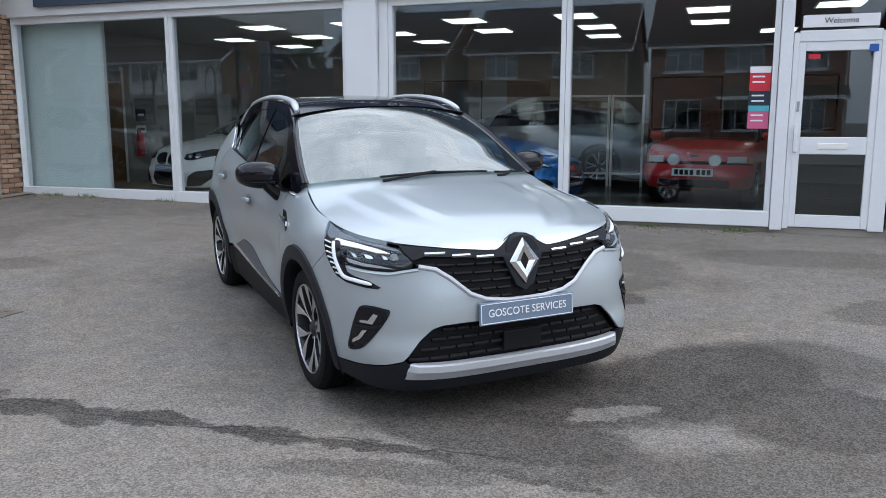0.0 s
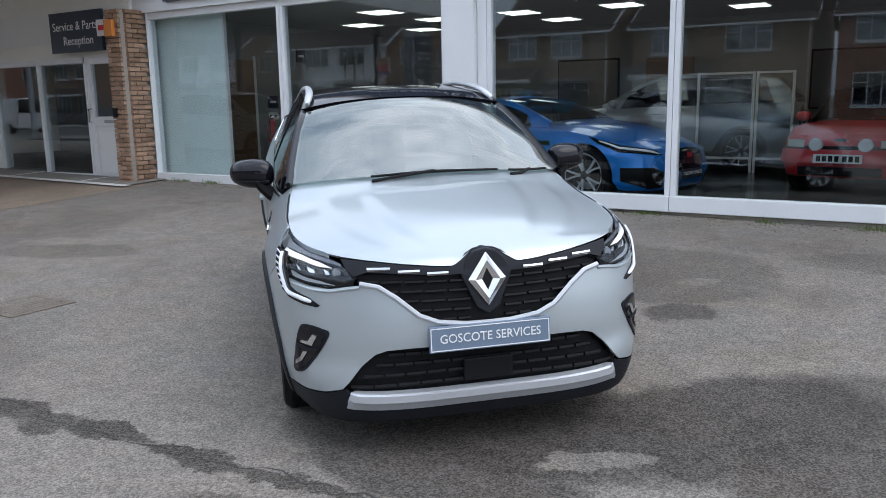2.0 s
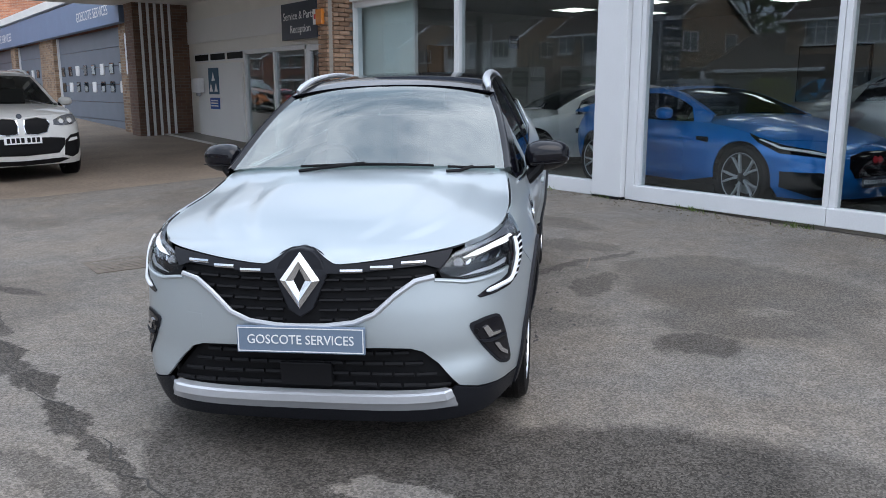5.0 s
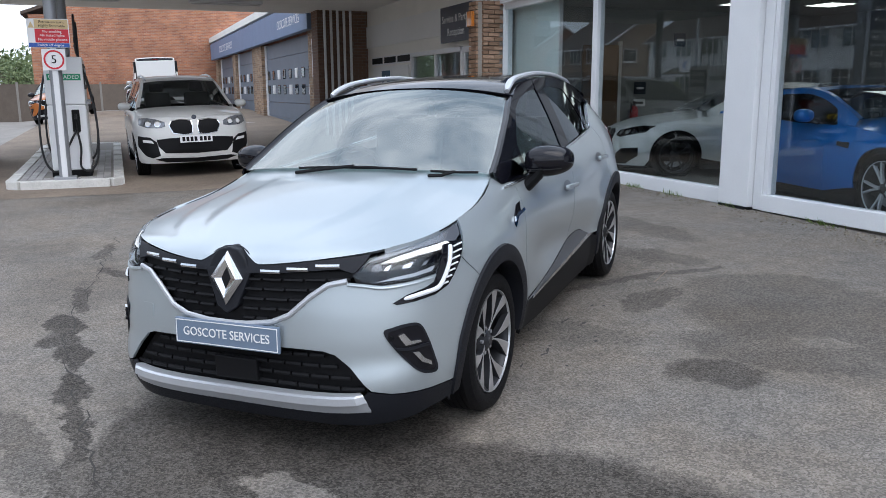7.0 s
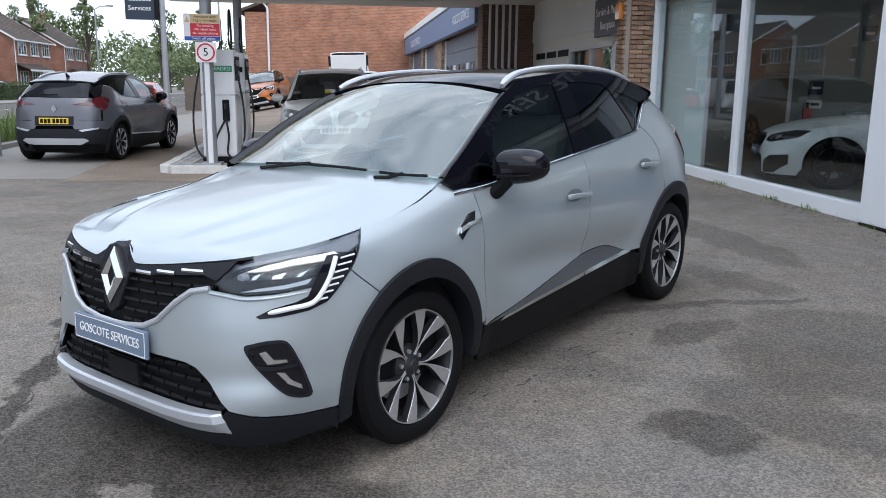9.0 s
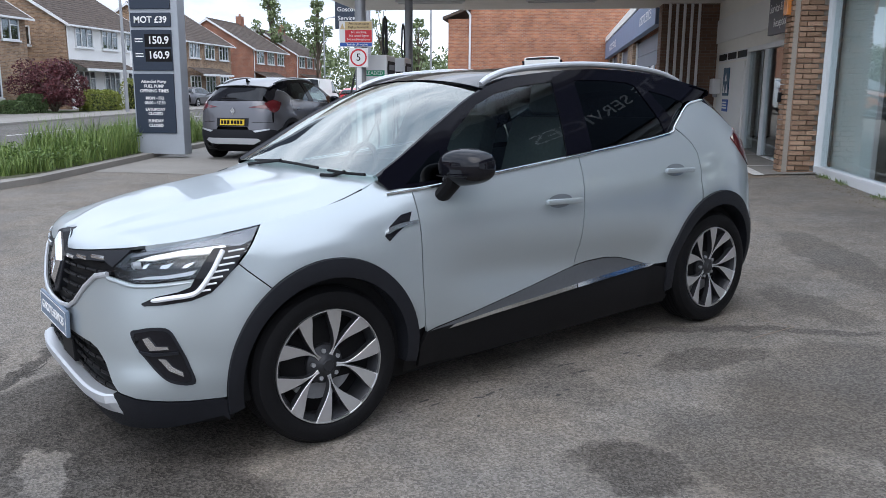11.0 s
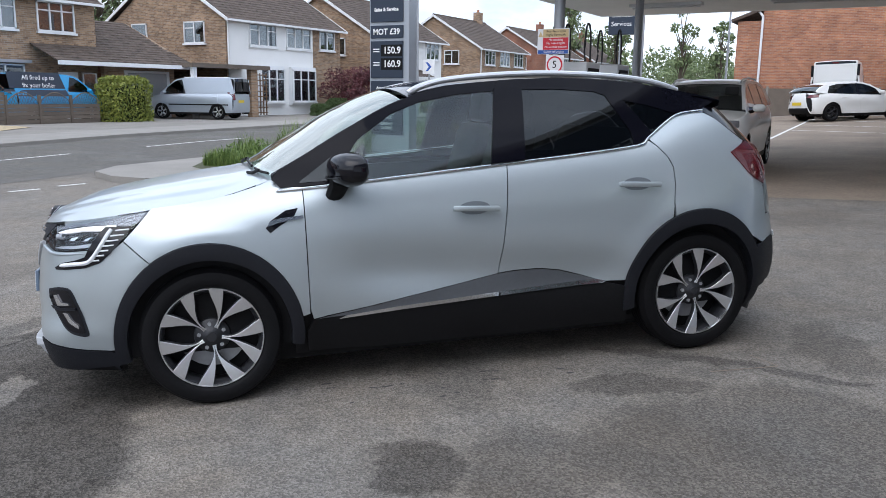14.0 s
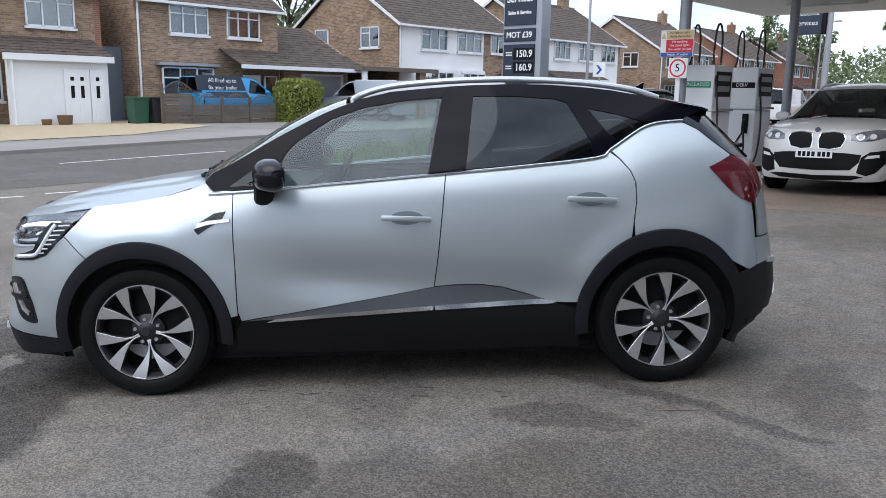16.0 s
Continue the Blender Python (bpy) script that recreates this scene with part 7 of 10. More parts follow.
    # head lamps
    lens = [F(0.548, 0.828), F(0.60, 0.897), F(0.66, 0.915), S(1.90, 0.926), S(1.75, 0.946), S(1.62, 0.968), S(1.548, 0.982), S(1.575, 0.952), S(1.609, 0.914), S(1.645, 0.877), S(1.68, 0.841), S(1.735, 0.799), S(1.835, 0.803), F(0.74, 0.791), F(0.66, 0.788), F(0.60, 0.800)]
    for k in (0, 1):
        sg = -1 if k else 1
        hl = part("head_lamp", skin(c.front, lens, 0.05, off=-0.045, mirror=k, gap=0.004, rim=0.0, cell2=0.03), BLACKGLOSS, car, "clear LED head lamp", True)
        part("lens", skin(c.front, lens, 0.05, off=0.003, mirror=k, gap=0.004, rim=0.03, cell2=0.03), LENS, hl, smooth=True)
        part("upper_trim", skin(c.front, [F(0.60, 0.880), F(0.605, 0.893), F(0.66, 0.911), S(1.88, 0.924), S(1.72, 0.948), S(1.56, 0.974), S(1.60, 0.928), S(1.66, 0.908), S(1.75, 0.920), F(0.74, 0.912), F(0.66, 0.893)], 0.05, off=-0.010, mirror=k, gap=0.002, rim=0.01), LAMPGREY, hl, "smoky grey upper lamp trim", True)
        # the strip is off; its whiteness is an added glow
        part("day_strip", skin(c.front, [F(0.645, 0.874), F(0.69, 0.892), F(0.76, 0.910), S(1.715, 0.918), S(1.70, 0.902), S(1.735, 0.894), F(0.76, 0.890), F(0.70, 0.876)], 0.05, off=-0.006, mirror=k, gap=0, rim=0.010), DAYSTRIP_GLOW, hl, "lit daytime strip")
        part("inner_shelf", skin(c.front, [F(0.64, 0.800), F(0.70, 0.803), F(0.76, 0.806), S(1.85, 0.816), S(1.83, 0.835), F(0.77, 0.822), F(0.70, 0.814)], 0.05, off=-0.014, mirror=k, gap=0, rim=0.012), SATIN, hl, "bright lower reflector shelf", True)
        for y0, y1 in ((0.655, 0.685), (0.715, 0.755), (0.775, 0.80)):
            part("reflector", skin(c.front, [F(y0, 0.822), F(y0 + 0.012, 0.862), F(y1, 0.872), F(y1 - 0.012, 0.828)], 0.04, off=-0.026, mirror=k, gap=0, rim=0.012), CHROME, hl, "chrome reflector", True)
        part("projector", flipped(joined(*[cyl((c.front(F(y, 0.845)[0], 0.845)[0] - 0.05, y, 0.845), (c.front(F(y, 0.845)[0], 0.845)[0] - 0.022, y, 0.845), r, r * 0.8, 16) for y, r in ((0.62, 0.020),)]), k), GREYSTEEL, hl, smooth=True)
        part("lamp_hook", skin(c.front, [S(1.632, 0.905), S(1.66, 0.872), S(1.70, 0.828), S(1.745, 0.784), S(1.79, 0.744), S(1.86, 0.720), F(0.76, 0.708), F(0.71, 0.704), F(0.698, 0.713), F(0.74, 0.740), F(0.79, 0.756), S(1.858, 0.772), S(1.838, 0.806), S(1.755, 0.905)], 0.04, off=0.005, mirror=k, gap=0.0, rim=0.012), BLACKGLOSS, hl, "gloss black hooked lamp end", True)
        for q in range(7):
            u = q / 6
            xa, za = 1.645 + 0.145 * u, 0.896 - 0.138 * u
            p0, p1 = c.front(sg * S(xa, za)[0], za), c.front(sg * S(xa + 0.060 - 0.012 * u, za - 0.004)[0], za - 0.004)
            part("fin", tube([(p0[0] + 0.004, p0[1] + sg * 0.006, p0[2]), (p1[0] + 0.006, p1[1] + sg * 0.006, p1[2])], 0.004, 6), GUIDE, hl)
        cb = [c.front(sg * f, z) for f, z in catmull([S(1.722, 0.898), S(1.765, 0.840), S(1.815, 0.772), S(1.85, 0.745), F(0.785, 0.737), F(0.75, 0.730), F(0.73, 0.726)], 4)]
        part("light_guide", tube([(p[0] + 0.005, p[1] + sg * 0.005, p[2]) for p in cb], [0.010] * (len(cb) - 4) + [0.009, 0.008, 0.006, 0.004], 8), GUIDE, hl, "white hooked light guide", True)
        # fog lamp pocket
        fogp = catmull([F(0.670, 0.598), F(0.70, 0.616), F(0.745, 0.624), F(0.780, 0.614), F(0.800, 0.55), F(0.812, 0.47), F(0.818, 0.395), F(0.792, 0.402), F(0.762, 0.440), F(0.712, 0.515)], 4, True)
        fg = part("fog_lamp", skin(c.front, fogp, 0.04, off=0.005, mirror=k, gap=0, rim=0.02), CLAD, car, "dark fog lamp surround", True)
        mf, mz = F(0.765, 0.53)
        fin = [(mf + (a - mf) * 0.86, mz + (b - mz) * 0.88) for a, b in fogp]
        part("pocket", skin(c.front, fin, 0.04, off=0.0075, mirror=k, gap=0, rim=0.0), BLACKGLOSS, fg, smooth=True)
        for quad in ([F(0.716, 0.582), F(0.732, 0.588), F(0.752, 0.553), F(0.778, 0.551), F(0.780, 0.541), F(0.737, 0.537)], [F(0.756, 0.505), F(0.772, 0.502), F(0.785, 0.470), F(0.803, 0.447), F(0.805, 0.430), F(0.780, 0.456)]):
            part("fog_lens", skin(c.front, quad, 0.04, off=0.013, mirror=k, gap=0, rim=0.012), CHROME, fg, "bright fog lamp lens", True)
        part("fog_bar", skin(c.front, [F(0.705, 0.535), F(0.745, 0.526), F(0.797, 0.530), F(0.797, 0.520), F(0.745, 0.515), F(0.715, 0.522)], 0.04, off=0.016, mirror=k, gap=0, rim=0.012), CLAD, fg, smooth=True)
        part("sensor", moved(cyl((0, 0, 0), (0.012, 0, 0), 0.012, seg=12), Matrix.Translation(c.front(sg * F(0.695, 0.575)[0], 0.575))), DARK, fg)
    # tow cover line, plate
    tow = part("tow_cover", skin(c.front, [F(0.44, 0.60), F(0.44, 0.655), F(0.51, 0.655), F(0.51, 0.60)], 0.05, off=0.0015, mirror=1, gap=0.0, rim=0.004), paint, car, smooth=True)
    if showplate:
        pl = part("show_plate", moved(box(-0.008, 0.008, -0.268, 0.268, -0.056, 0.056, 0.004), pose(2.20, 0, 0.572, 0, -4, 0)), PLATEBLUE, car, "blue-grey dealer plate with white letters")
        part("plate_border", moved(joined(box(0.0085, 0.0095, -0.262, 0.262, 0.046, 0.050), box(0.0085, 0.0095, -0.262, 0.262, -0.050, -0.046), box(0.0085, 0.0095, -0.262, -0.258, -0.046, 0.046), box(0.0085, 0.0095, 0.258, 0.262, -0.046, 0.046)), pose(2.20, 0, 0.572, 0, -4, 0)), SIGNWHITE, pl)
        lettering("lettering", "GOSCOTE SERVICES", 0.054, SIGNWHITE, pl, pose(2.2095, 0, 0.572, 0, -4, 0) @ pose(0, 0, 0, 90, 0, 90), squeeze=0.92)
    else:
        pl = part("number_plate", moved(box(-0.006, 0.006, -0.26, 0.26, -0.056, 0.056, 0.003), pose(2.20, 0, 0.572, 0, -4, 0)), SIGNWHITE, car, "white number plate")
        part("characters", moved(box(0.0065, 0.008, -0.2, 0.2, -0.03, 0.03), pose(2.20, 0, 0.572, 0, -4, 0)), DARK, pl, "plain dark bar")
    # flanks
    sill = [(0.80, 0.392), (0.56, 0.425), (0.326, 0.462), (0.08, 0.498), (-0.15, 0.535)]
    fd = [(0.8395, 0.44), (0.8395, 1.043), (0.73, 1.048), (0.25, 1.078), (-0.222, 1.108), (-0.198, 0.90), (-0.175, 0.70), (-0.152, 0.535)] + sill[::-1][1:] + [(0.825, 0.389)]
    for k, d in enumerate(both(car, "front_door", lambda k: skin(c.side, fd, 0.05, mirror=k), paint)):
        sg = -1 if k else 1
        dy = c.side(-0.02, 0.89)[1]
        part("handle", moved(box(-0.125, 0.125, -0.012, 0.014, -0.014, 0.014, 0.010), pose(-0.022, sg * (dy + 0.034), 0.898, 0, -3.2, 0)), SILVER if paint is SILVER else paint, d, "body-coloured bar handle", True)
        # flat grey oval drawn as the shaded cup behind the handle
        part("handle_pocket", skin(c.side, [(-0.022 + 0.085 * math.cos(a * math.pi / 10), 0.897 + 0.034 * math.sin(a * math.pi / 10)) for a in range(20)], 0.05, off=0.002, mirror=k, gap=0, rim=0.0), HANDLECUP_SHADE, d, smooth=True)
    rd_ = [(-0.224, 1.109), (-0.60, 1.133), (-0.985, 1.165), (-1.055, 1.20), (-1.10, 1.165), (-1.15, 1.105), (-1.172, 1.05), (-1.172, 0.95), (-1.155, 0.86)] + arc(-1.32, 0.335, 0.452, 0.482, 67, 13, 14) + [(-0.76, 0.443), (-0.612, 0.493), (-0.50, 0.527), (-0.385, 0.545), (-0.25, 0.545), (-0.154, 0.537), (-0.177, 0.70), (-0.200, 0.90)]
    for k, d in enumerate(both(car, "rear_door", lambda k: skin(c.side, rd_, 0.05, mirror=k), paint)):
        sg = -1 if k else 1
        dy = c.side(-0.94, 0.96)[1]
        part("handle", moved(box(-0.125, 0.125, -0.012, 0.014, -0.014, 0.014, 0.010), pose(-0.945, sg * (dy + 0.034), 0.971, 0, -3.2, 0)), paint, d, "body-coloured bar handle", True)
        # same painted cup shade on the rear door
        part("handle_pocket", skin(c.side, [(-0.945 + 0.085 * math.cos(a * math.pi / 10), 0.970 + 0.034 * math.sin(a * math.pi / 10)) for a in range(20)], 0.05, off=0.002, mirror=k, gap=0, rim=0.0), HANDLECUP_SHADE, d, smooth=True)
    quarter = [(-1.062, 1.207), (-1.12, 1.245), (-1.20, 1.292), (-1.275, 1.325), (-1.36, 1.338), (-1.45, 1.340), (-1.53, 1.30), (-1.62, 1.225), (-1.70, 1.165), (-1.56, 1.110), (-1.66, 1.0), (-1.72, 0.955), (-1.795, 0.925), (-1.82, 0.74), (-1.835, 0.60), (-1.79, 0.575)] + arc(-1.32, 0.335, 0.452, 0.482, 150, 69, 18)[2:] + [(-1.157, 0.86), (-1.174, 0.95), (-1.174, 1.05), (-1.152, 1.106), (-1.102, 1.166)]
    both(car, "rear_quarter", lambda k: skin(c.side, quarter, 0.05, mirror=k), paint)
    # sill cladding and strip
    clad = [(0.825, 0.385)] + sill + [(-0.25, 0.543), (-0.385, 0.543), (-0.50, 0.525), (-0.612, 0.491), (-0.76, 0.441), (-0.885, 0.41), (-0.90, 0.20), (-0.2, 0.195), (0.5, 0.20), (0.86, 0.22), (0.86, 0.33)]
    ins = [(0.80, 0.389)] + sill[1:] + [(-0.25, 0.543), (-0.385, 0.543), (-0.50, 0.525), (-0.612, 0.491), (-0.76, 0.444), (-0.72, 0.452), (-0.15, 0.430), (0.40, 0.404)]
    # lighter than the sill because the light on it is in the colour
    both(car, "door_insert", lambda k: skin(c.side, ins, 0.06, off=0.006, mirror=k, gap=0.001, rim=0.01), INSERT_SKYLIT, "grey lower door insert")
    both(car, "sill_cladding", lambda k: skin(c.side, clad, 0.06, off=0.003, mirror=k, gap=0.001, rim=0.02), DARK, "black plastic sill")
    strip = [(0.70, 0.380), (0.40, 0.398), (-0.145, 0.421), (-0.145, 0.441), (0.40, 0.417), (0.66, 0.396)]
    strip2 = [(-0.155, 0.421), (-0.75, 0.437), (-0.78, 0.447), (-0.70, 0.462), (-0.155, 0.442)]
    for st in (strip, strip2):
        both(car, "sill_strip", lambda k: skin(c.side, st, 0.06, off=0.012, mirror=k, gap=0, rim=0.01), CHROME, "bright sill strip")
    # arches
    for cx, lo, hi in ((1.32, -12, 189), (-1.32, -8, 200)):
        ch = c.front if cx > 0 else c.side
        cv = (lambda p: S(*p)) if cx > 0 else (lambda p: p)
        o = arc(cx, 0.335, 0.447 if cx > 0 else 0.452, 0.478 if cx > 0 else 0.482, lo, hi, 40)
        i = arc(cx, 0.335, 0.385, 0.395, lo, hi, 40)

        def ring(k, o=o, i=i, cx=cx):
            rows = []
            for r, d in ((0.0, -0.004), (0.02, 0.012), (0.55, 0.016), (0.97, 0.010), (1.0, -0.02), (0.98, -0.09)):
                row = []
                for (xo, zo), (xi, zi) in zip(o, i):
                    x, z = xo + (xi - xo) * r, zo + (zi - zo) * r
                    p = c.side(x, max(z, 0.2))
                    row.append((p[0], p[1] + d, z))
                rows.append(row)
            bm = loft(rows)
            bmesh.ops.recalc_face_normals(bm, faces=bm.faces[:])
            bm.normal_update()
            if sum(f.normal.y for f in bm.faces) < 0:
                bmesh.ops.reverse_faces(bm, faces=bm.faces[:])
            return flipped(bm, k)
        both(car, "arch_cladding", ring, CLAD, "dark grey wheel arch trim", angle=50)
    # side vent
    for k in (0, 1):
        v = part("side_vent", skin(c.front, [S(1.03, 0.862), S(1.0, 0.898), S(0.93, 0.94), S(0.872, 0.948), S(0.895, 0.905), S(0.965, 0.868), S(1.01, 0.838)], 0.05, off=0.003, mirror=k, gap=0, rim=0.006), BLACKGLOSS, car, smooth=True)
        part("vent_bar", skin(c.front, [S(1.02, 0.868), S(0.96, 0.885), S(0.852, 0.897), S(0.852, 0.912), S(0.96, 0.903), S(1.01, 0.892)], 0.05, off=0.012, mirror=k, gap=0, rim=0.01), CHROME, v, "chrome vent bar", True)
    # rear: bumper lower, lamps, tailgate, glass, spoiler
    rl = [(-1.735, 0.575), (-1.84, 0.60), (-1.90, 0.61), (-1.925, 0.47), (-1.90, 0.37), (-1.84, 0.325), (-1.74, 0.305)] + arc(-1.32, 0.335, 0.452, 0.482, 191, 152, 10)
    both(car, "rear_bumper_corner", lambda k: skin(c.side, rl, 0.05, off=0.004, mirror=k, gap=0.001, rim=0.02), CLAD, "dark grey rear bumper corner")
    part("rear_bumper", skin(c.tail, [(-0.78, 0.60), (0.78, 0.60), (0.74, 0.34), (-0.74, 0.34)], 0.06, off=0.004, gap=0), CLAD, car, "dark grey rear bumper", True)
    part("rear_skid", skin(c.tail, [(-0.52, 0.44), (0.52, 0.44), (0.58, 0.40), (0.45, 0.33), (-0.45, 0.33), (-0.58, 0.40)], 0.06, off=0.012, gap=0, rim=0.03), SATIN, car, "silver rear skid plate", True)
    part("bumper_paint", skin(c.tail, [(-0.78, 0.60), (-0.35, 0.60), (-0.32, 0.66), (0.32, 0.66), (0.35, 0.60), (0.78, 0.60), (0.78, 0.74), (-0.78, 0.74)], 0.06, gap=0.001), paint, car, smooth=True)
    part("tailgate", skin(c.tail, [(-0.76, 0.745), (-0.40, 0.745), (-0.36, 0.67), (0.36, 0.67), (0.40, 0.745), (0.76, 0.745), (0.73, 1.10), (0.58, 1.14), (-0.58, 1.14), (-0.73, 1.10)], 0.06), paint, car, smooth=True)
    part("plate_recess", skin(c.tail, [(-0.34, 0.665), (0.34, 0.665), (0.34, 0.82), (-0.34, 0.82)], 0.06, off=0.004, gap=0), CLAD, car)
    rg = part("rear_glass", skin(c.tail, [(-0.56, 1.145), (0.56, 1.145), (0.50, 1.39), (-0.50, 1.39)], 0.06, gap=0.002), BLACKGLOSS, car, "dark rear window", True)
    part("rear_wiper", moved(box(-0.012, 0.012, -0.16, 0.16, -0.01, 0.01, 0.004), pose(-1.93, 0.1, 1.19, 0, 30, 0)), DARK, rg)
    both(car, "rear_pillar", lambda k: skin(c.side, [(-1.45, 1.345), (-1.53, 1.302), (-1.62, 1.228), (-1.705, 1.168), (-1.80, 1.14), (-1.74, 1.28), (-1.66, 1.385), (-1.56, 1.40)], 0.05, mirror=k, gap=0.001), BLACKGLOSS)
    for k in (0, 1):
        sg = -1 if k else 1
        tl = part("tail_lamp", skin(c.side, [(-1.558, 1.112), (-1.70, 1.162), (-1.80, 1.135), (-1.865, 1.10), (-1.875, 0.985), (-1.80, 0.918), (-1.72, 0.952), (-1.66, 0.998)], 0.04, off=0.006, mirror=k, gap=0, rim=0.014), REDLENS, car, "dark red tail lamp", True)
        part("lamp_arm", skin(c.tail, [(sg * 0.32, 1.02), (sg * 0.60, 1.0), (sg * 0.72, 0.985), (sg * 0.73, 1.08), (sg * 0.62, 1.07), (sg * 0.44, 1.045)], 0.05, off=0.008, gap=0, rim=0.01), REDLENS, tl, "inner tail lamp", True)
        part("bumper_blade", skin(c.tail, [(sg * 0.42, 0.585), (sg * 0.72, 0.625), (sg * 0.72, 0.60), (sg * 0.48, 0.555)], 0.05, off=0.012, gap=0, rim=0.01), SATIN, car, "bright bumper blade", True)
    sp = []
    for i in range(13):
        y = -0.60 + 0.1 * i
        t = (y / 0.6) ** 2
        sp.append([(-1.44 + 0.02 * t, y, 1.462 - 0.03 * t), (-1.55 + 0.03 * t, y, 1.446 - 0.03 * t), (-1.655 + 0.05 * t, y, 1.422 - 0.03 * t), (-1.65 + 0.05 * t, y, 1.398 - 0.03 * t), (-1.54 + 0.03 * t, y, 1.37 - 0.03 * t)])
    part("spoiler", loft(sp), BLACKGLOSS, car, smooth=True, angle=50)
    if rearplate:
        rp = part("number_plate", moved(box(-0.006, 0.006, -0.26, 0.26, -0.055, 0.055, 0.003), pose(-2.035, 0, 0.74, 0, 6, 0)), PLATEYELLOW, car, "yellow rear number plate")
        [part("character", moved(box(-0.0085, -0.0065, y, y + 0.05, -0.036, 0.036), pose(-2.035, 0, 0.74, 0, 6, 0)), DARK, rp) for y in (-0.225, -0.160, -0.095, -0.03, 0.055, 0.12, 0.185)]
        part("exhaust", cyl((-1.95, 0.42, 0.30), (-2.10, 0.42, 0.30), 0.035), DARK, car, smooth=True)
    bm = bmesh.new()
    o2 = [bm.verts.new((-2.005, y, 0.95 + z)) for _, y, z in dia(0.05, 0.07, 0)]
    bm.faces.new(o2); 
    part("rear_badge", bm, CHROME, car)
    # upper body
    G_ = c.glassside
    e = c.e
    top = lambda xs: [(x, e(x)) for x in xs]
    fg = [(0.60, 1.062), (0.595, 1.20), (0.545, 1.262), (0.355, 1.385), (0.20, 1.438), (0.0, 1.470), (-0.215, 1.485), (-0.135, 1.112)]
    rgl = [(-0.322, 1.126), (-0.375, 1.488), (-0.60, 1.484), (-0.80, 1.466), (-0.86, 1.446), (-0.972, 1.245), (-0.978, 1.172)]
    qgl = [(-0.965, 1.415), (-1.12, 1.382), (-1.275, 1.335), (-1.19, 1.275), (-1.112, 1.222)]
    both(car, "front_window", lambda k: skin(G_, fg, 0.06, mirror=k, gap=0, rim=0.004), CARGLASS)
    both(car, "rear_window", lambda k: skin(G_, rgl, 0.06, mirror=k, gap=0, rim=0.004), TINTGLASS, "dark privacy window")
    both(car, "quarter_window", lambda k: skin(G_, qgl, 0.06, mirror=k, gap=0, rim=0.004), TINTGLASS, "dark privacy window")
    xs = [0.99 - 0.05 * k for k in range(9)]
    apillar = [(0.985, 1.085), (0.945, 1.045), (0.73, 1.052), (0.60, 1.060), (0.595, 1.20), (0.545, 1.262), (0.355, 1.385), (0.20, 1.438), (0.0, 1.470), (-0.215, 1.485)] + top([-0.25, -0.1, 0.05, 0.2, 0.35, 0.45, 0.55, 0.65, 0.75, 0.85, 0.95])
    both(car, "front_pillar", lambda k: skin(G_, apillar, 0.06, off=0.004, mirror=k, gap=0.0, rim=0.012), PILLAR)
    both(car, "front_quarter_window", lambda k: skin(G_, [(0.86, 1.062), (0.645, 1.068), (0.645, 1.195), (0.70, 1.172)], 0.06, off=0.008, mirror=k, gap=0, rim=0.004), TINTGLASS, "dark front quarter window")
    both(car, "door_pillar", lambda k: skin(G_, [(-0.135, 1.112), (-0.217, 1.485)] + top([-0.252]) + top([-0.40]) + [(-0.378, 1.488), (-0.325, 1.126)], 0.06, off=0.006, mirror=k, gap=0, rim=0.012), PILLAR)
    both(car, "roof_side", lambda k: skin(G_, [(-0.378, 1.488), (-0.60, 1.484), (-0.80, 1.466), (-0.86, 1.446), (-0.972, 1.245), (-0.98, 1.172), (-1.0, 1.172), (-1.112, 1.222), (-0.965, 1.415), (-1.12, 1.382), (-1.275, 1.335), (-1.36, 1.345), (-1.46, 1.345)] + top([-1.60, -1.5, -1.4, -1.25, -1.1, -0.95, -0.8, -0.6, -0.4]), 0.06, off=0.004, mirror=k, gap=0, rim=0.012), PILLAR)
    bl = [(0.965, 1.030), (0.73, 1.044), (0.25, 1.076), (-0.23, 1.108), (-0.60, 1.133), (-0.99, 1.168), (-1.06, 1.205), (-1.20, 1.29), (-1.275, 1.324), (-1.36, 1.338), (-1.46, 1.343)]
    blc = catmull(bl, 4)
    both(car, "window_strip", lambda k: flipped(tube([(lambda p: (p[0], p[1] + 0.006, p[2]))(c.side(x, z) if x > -1.0 else c.side(x, z)) for x, z in blc], 0.006, 8, 0.008), k), CHROME, "chrome window strip")
    roofp = [(0.285 - 0.03 * (q / 12) ** 2, q / 12) for q in range(-12, 13)] + [(0.26 - (0.26 + 1.62) * k / 24, 1.0) for k in range(1, 25)] + [(-1.62, q / 12) for q in range(11, -13, -1)] + [(0.26 - (0.26 + 1.62) * k / 24, -1.0) for k in range(23, 0, -1)]
    part("roof", skin(c.roof, roofp, 0.07, gap=0, rim=0.012, cell2=0.12), roofmat, car, smooth=True, angle=50)
    part("aerial", moved(prism([(-1.30, 1.50), (-1.42, 1.485), (-1.43, 1.56)], -0.012, 0.012, "y"), Matrix()), BLACKGLOSS, car)
    ws = [(1.075 - 0.09 * (q / 12) ** 2, q / 12) for q in range(-12, 13)] + [(0.985 - (0.985 - 0.28) * k / 12, 1.0) for k in range(1, 13)] + [(0.31 - 0.03 * (q / 12) ** 2, q / 12) for q in range(11, -13, -1)] + [(0.985 - (0.985 - 0.28) * k / 12, -1.0) for k in range(11, 0, -1)]
    part("windscreen", skin(c.screen, ws, 0.06, gap=0.0, rim=0.004, cell2=0.12), SCREENGLASS, car, "clear windscreen", True, 50)
    edge = []
    for k in range(18):
        x = 0.985 - 0.705 * k / 17
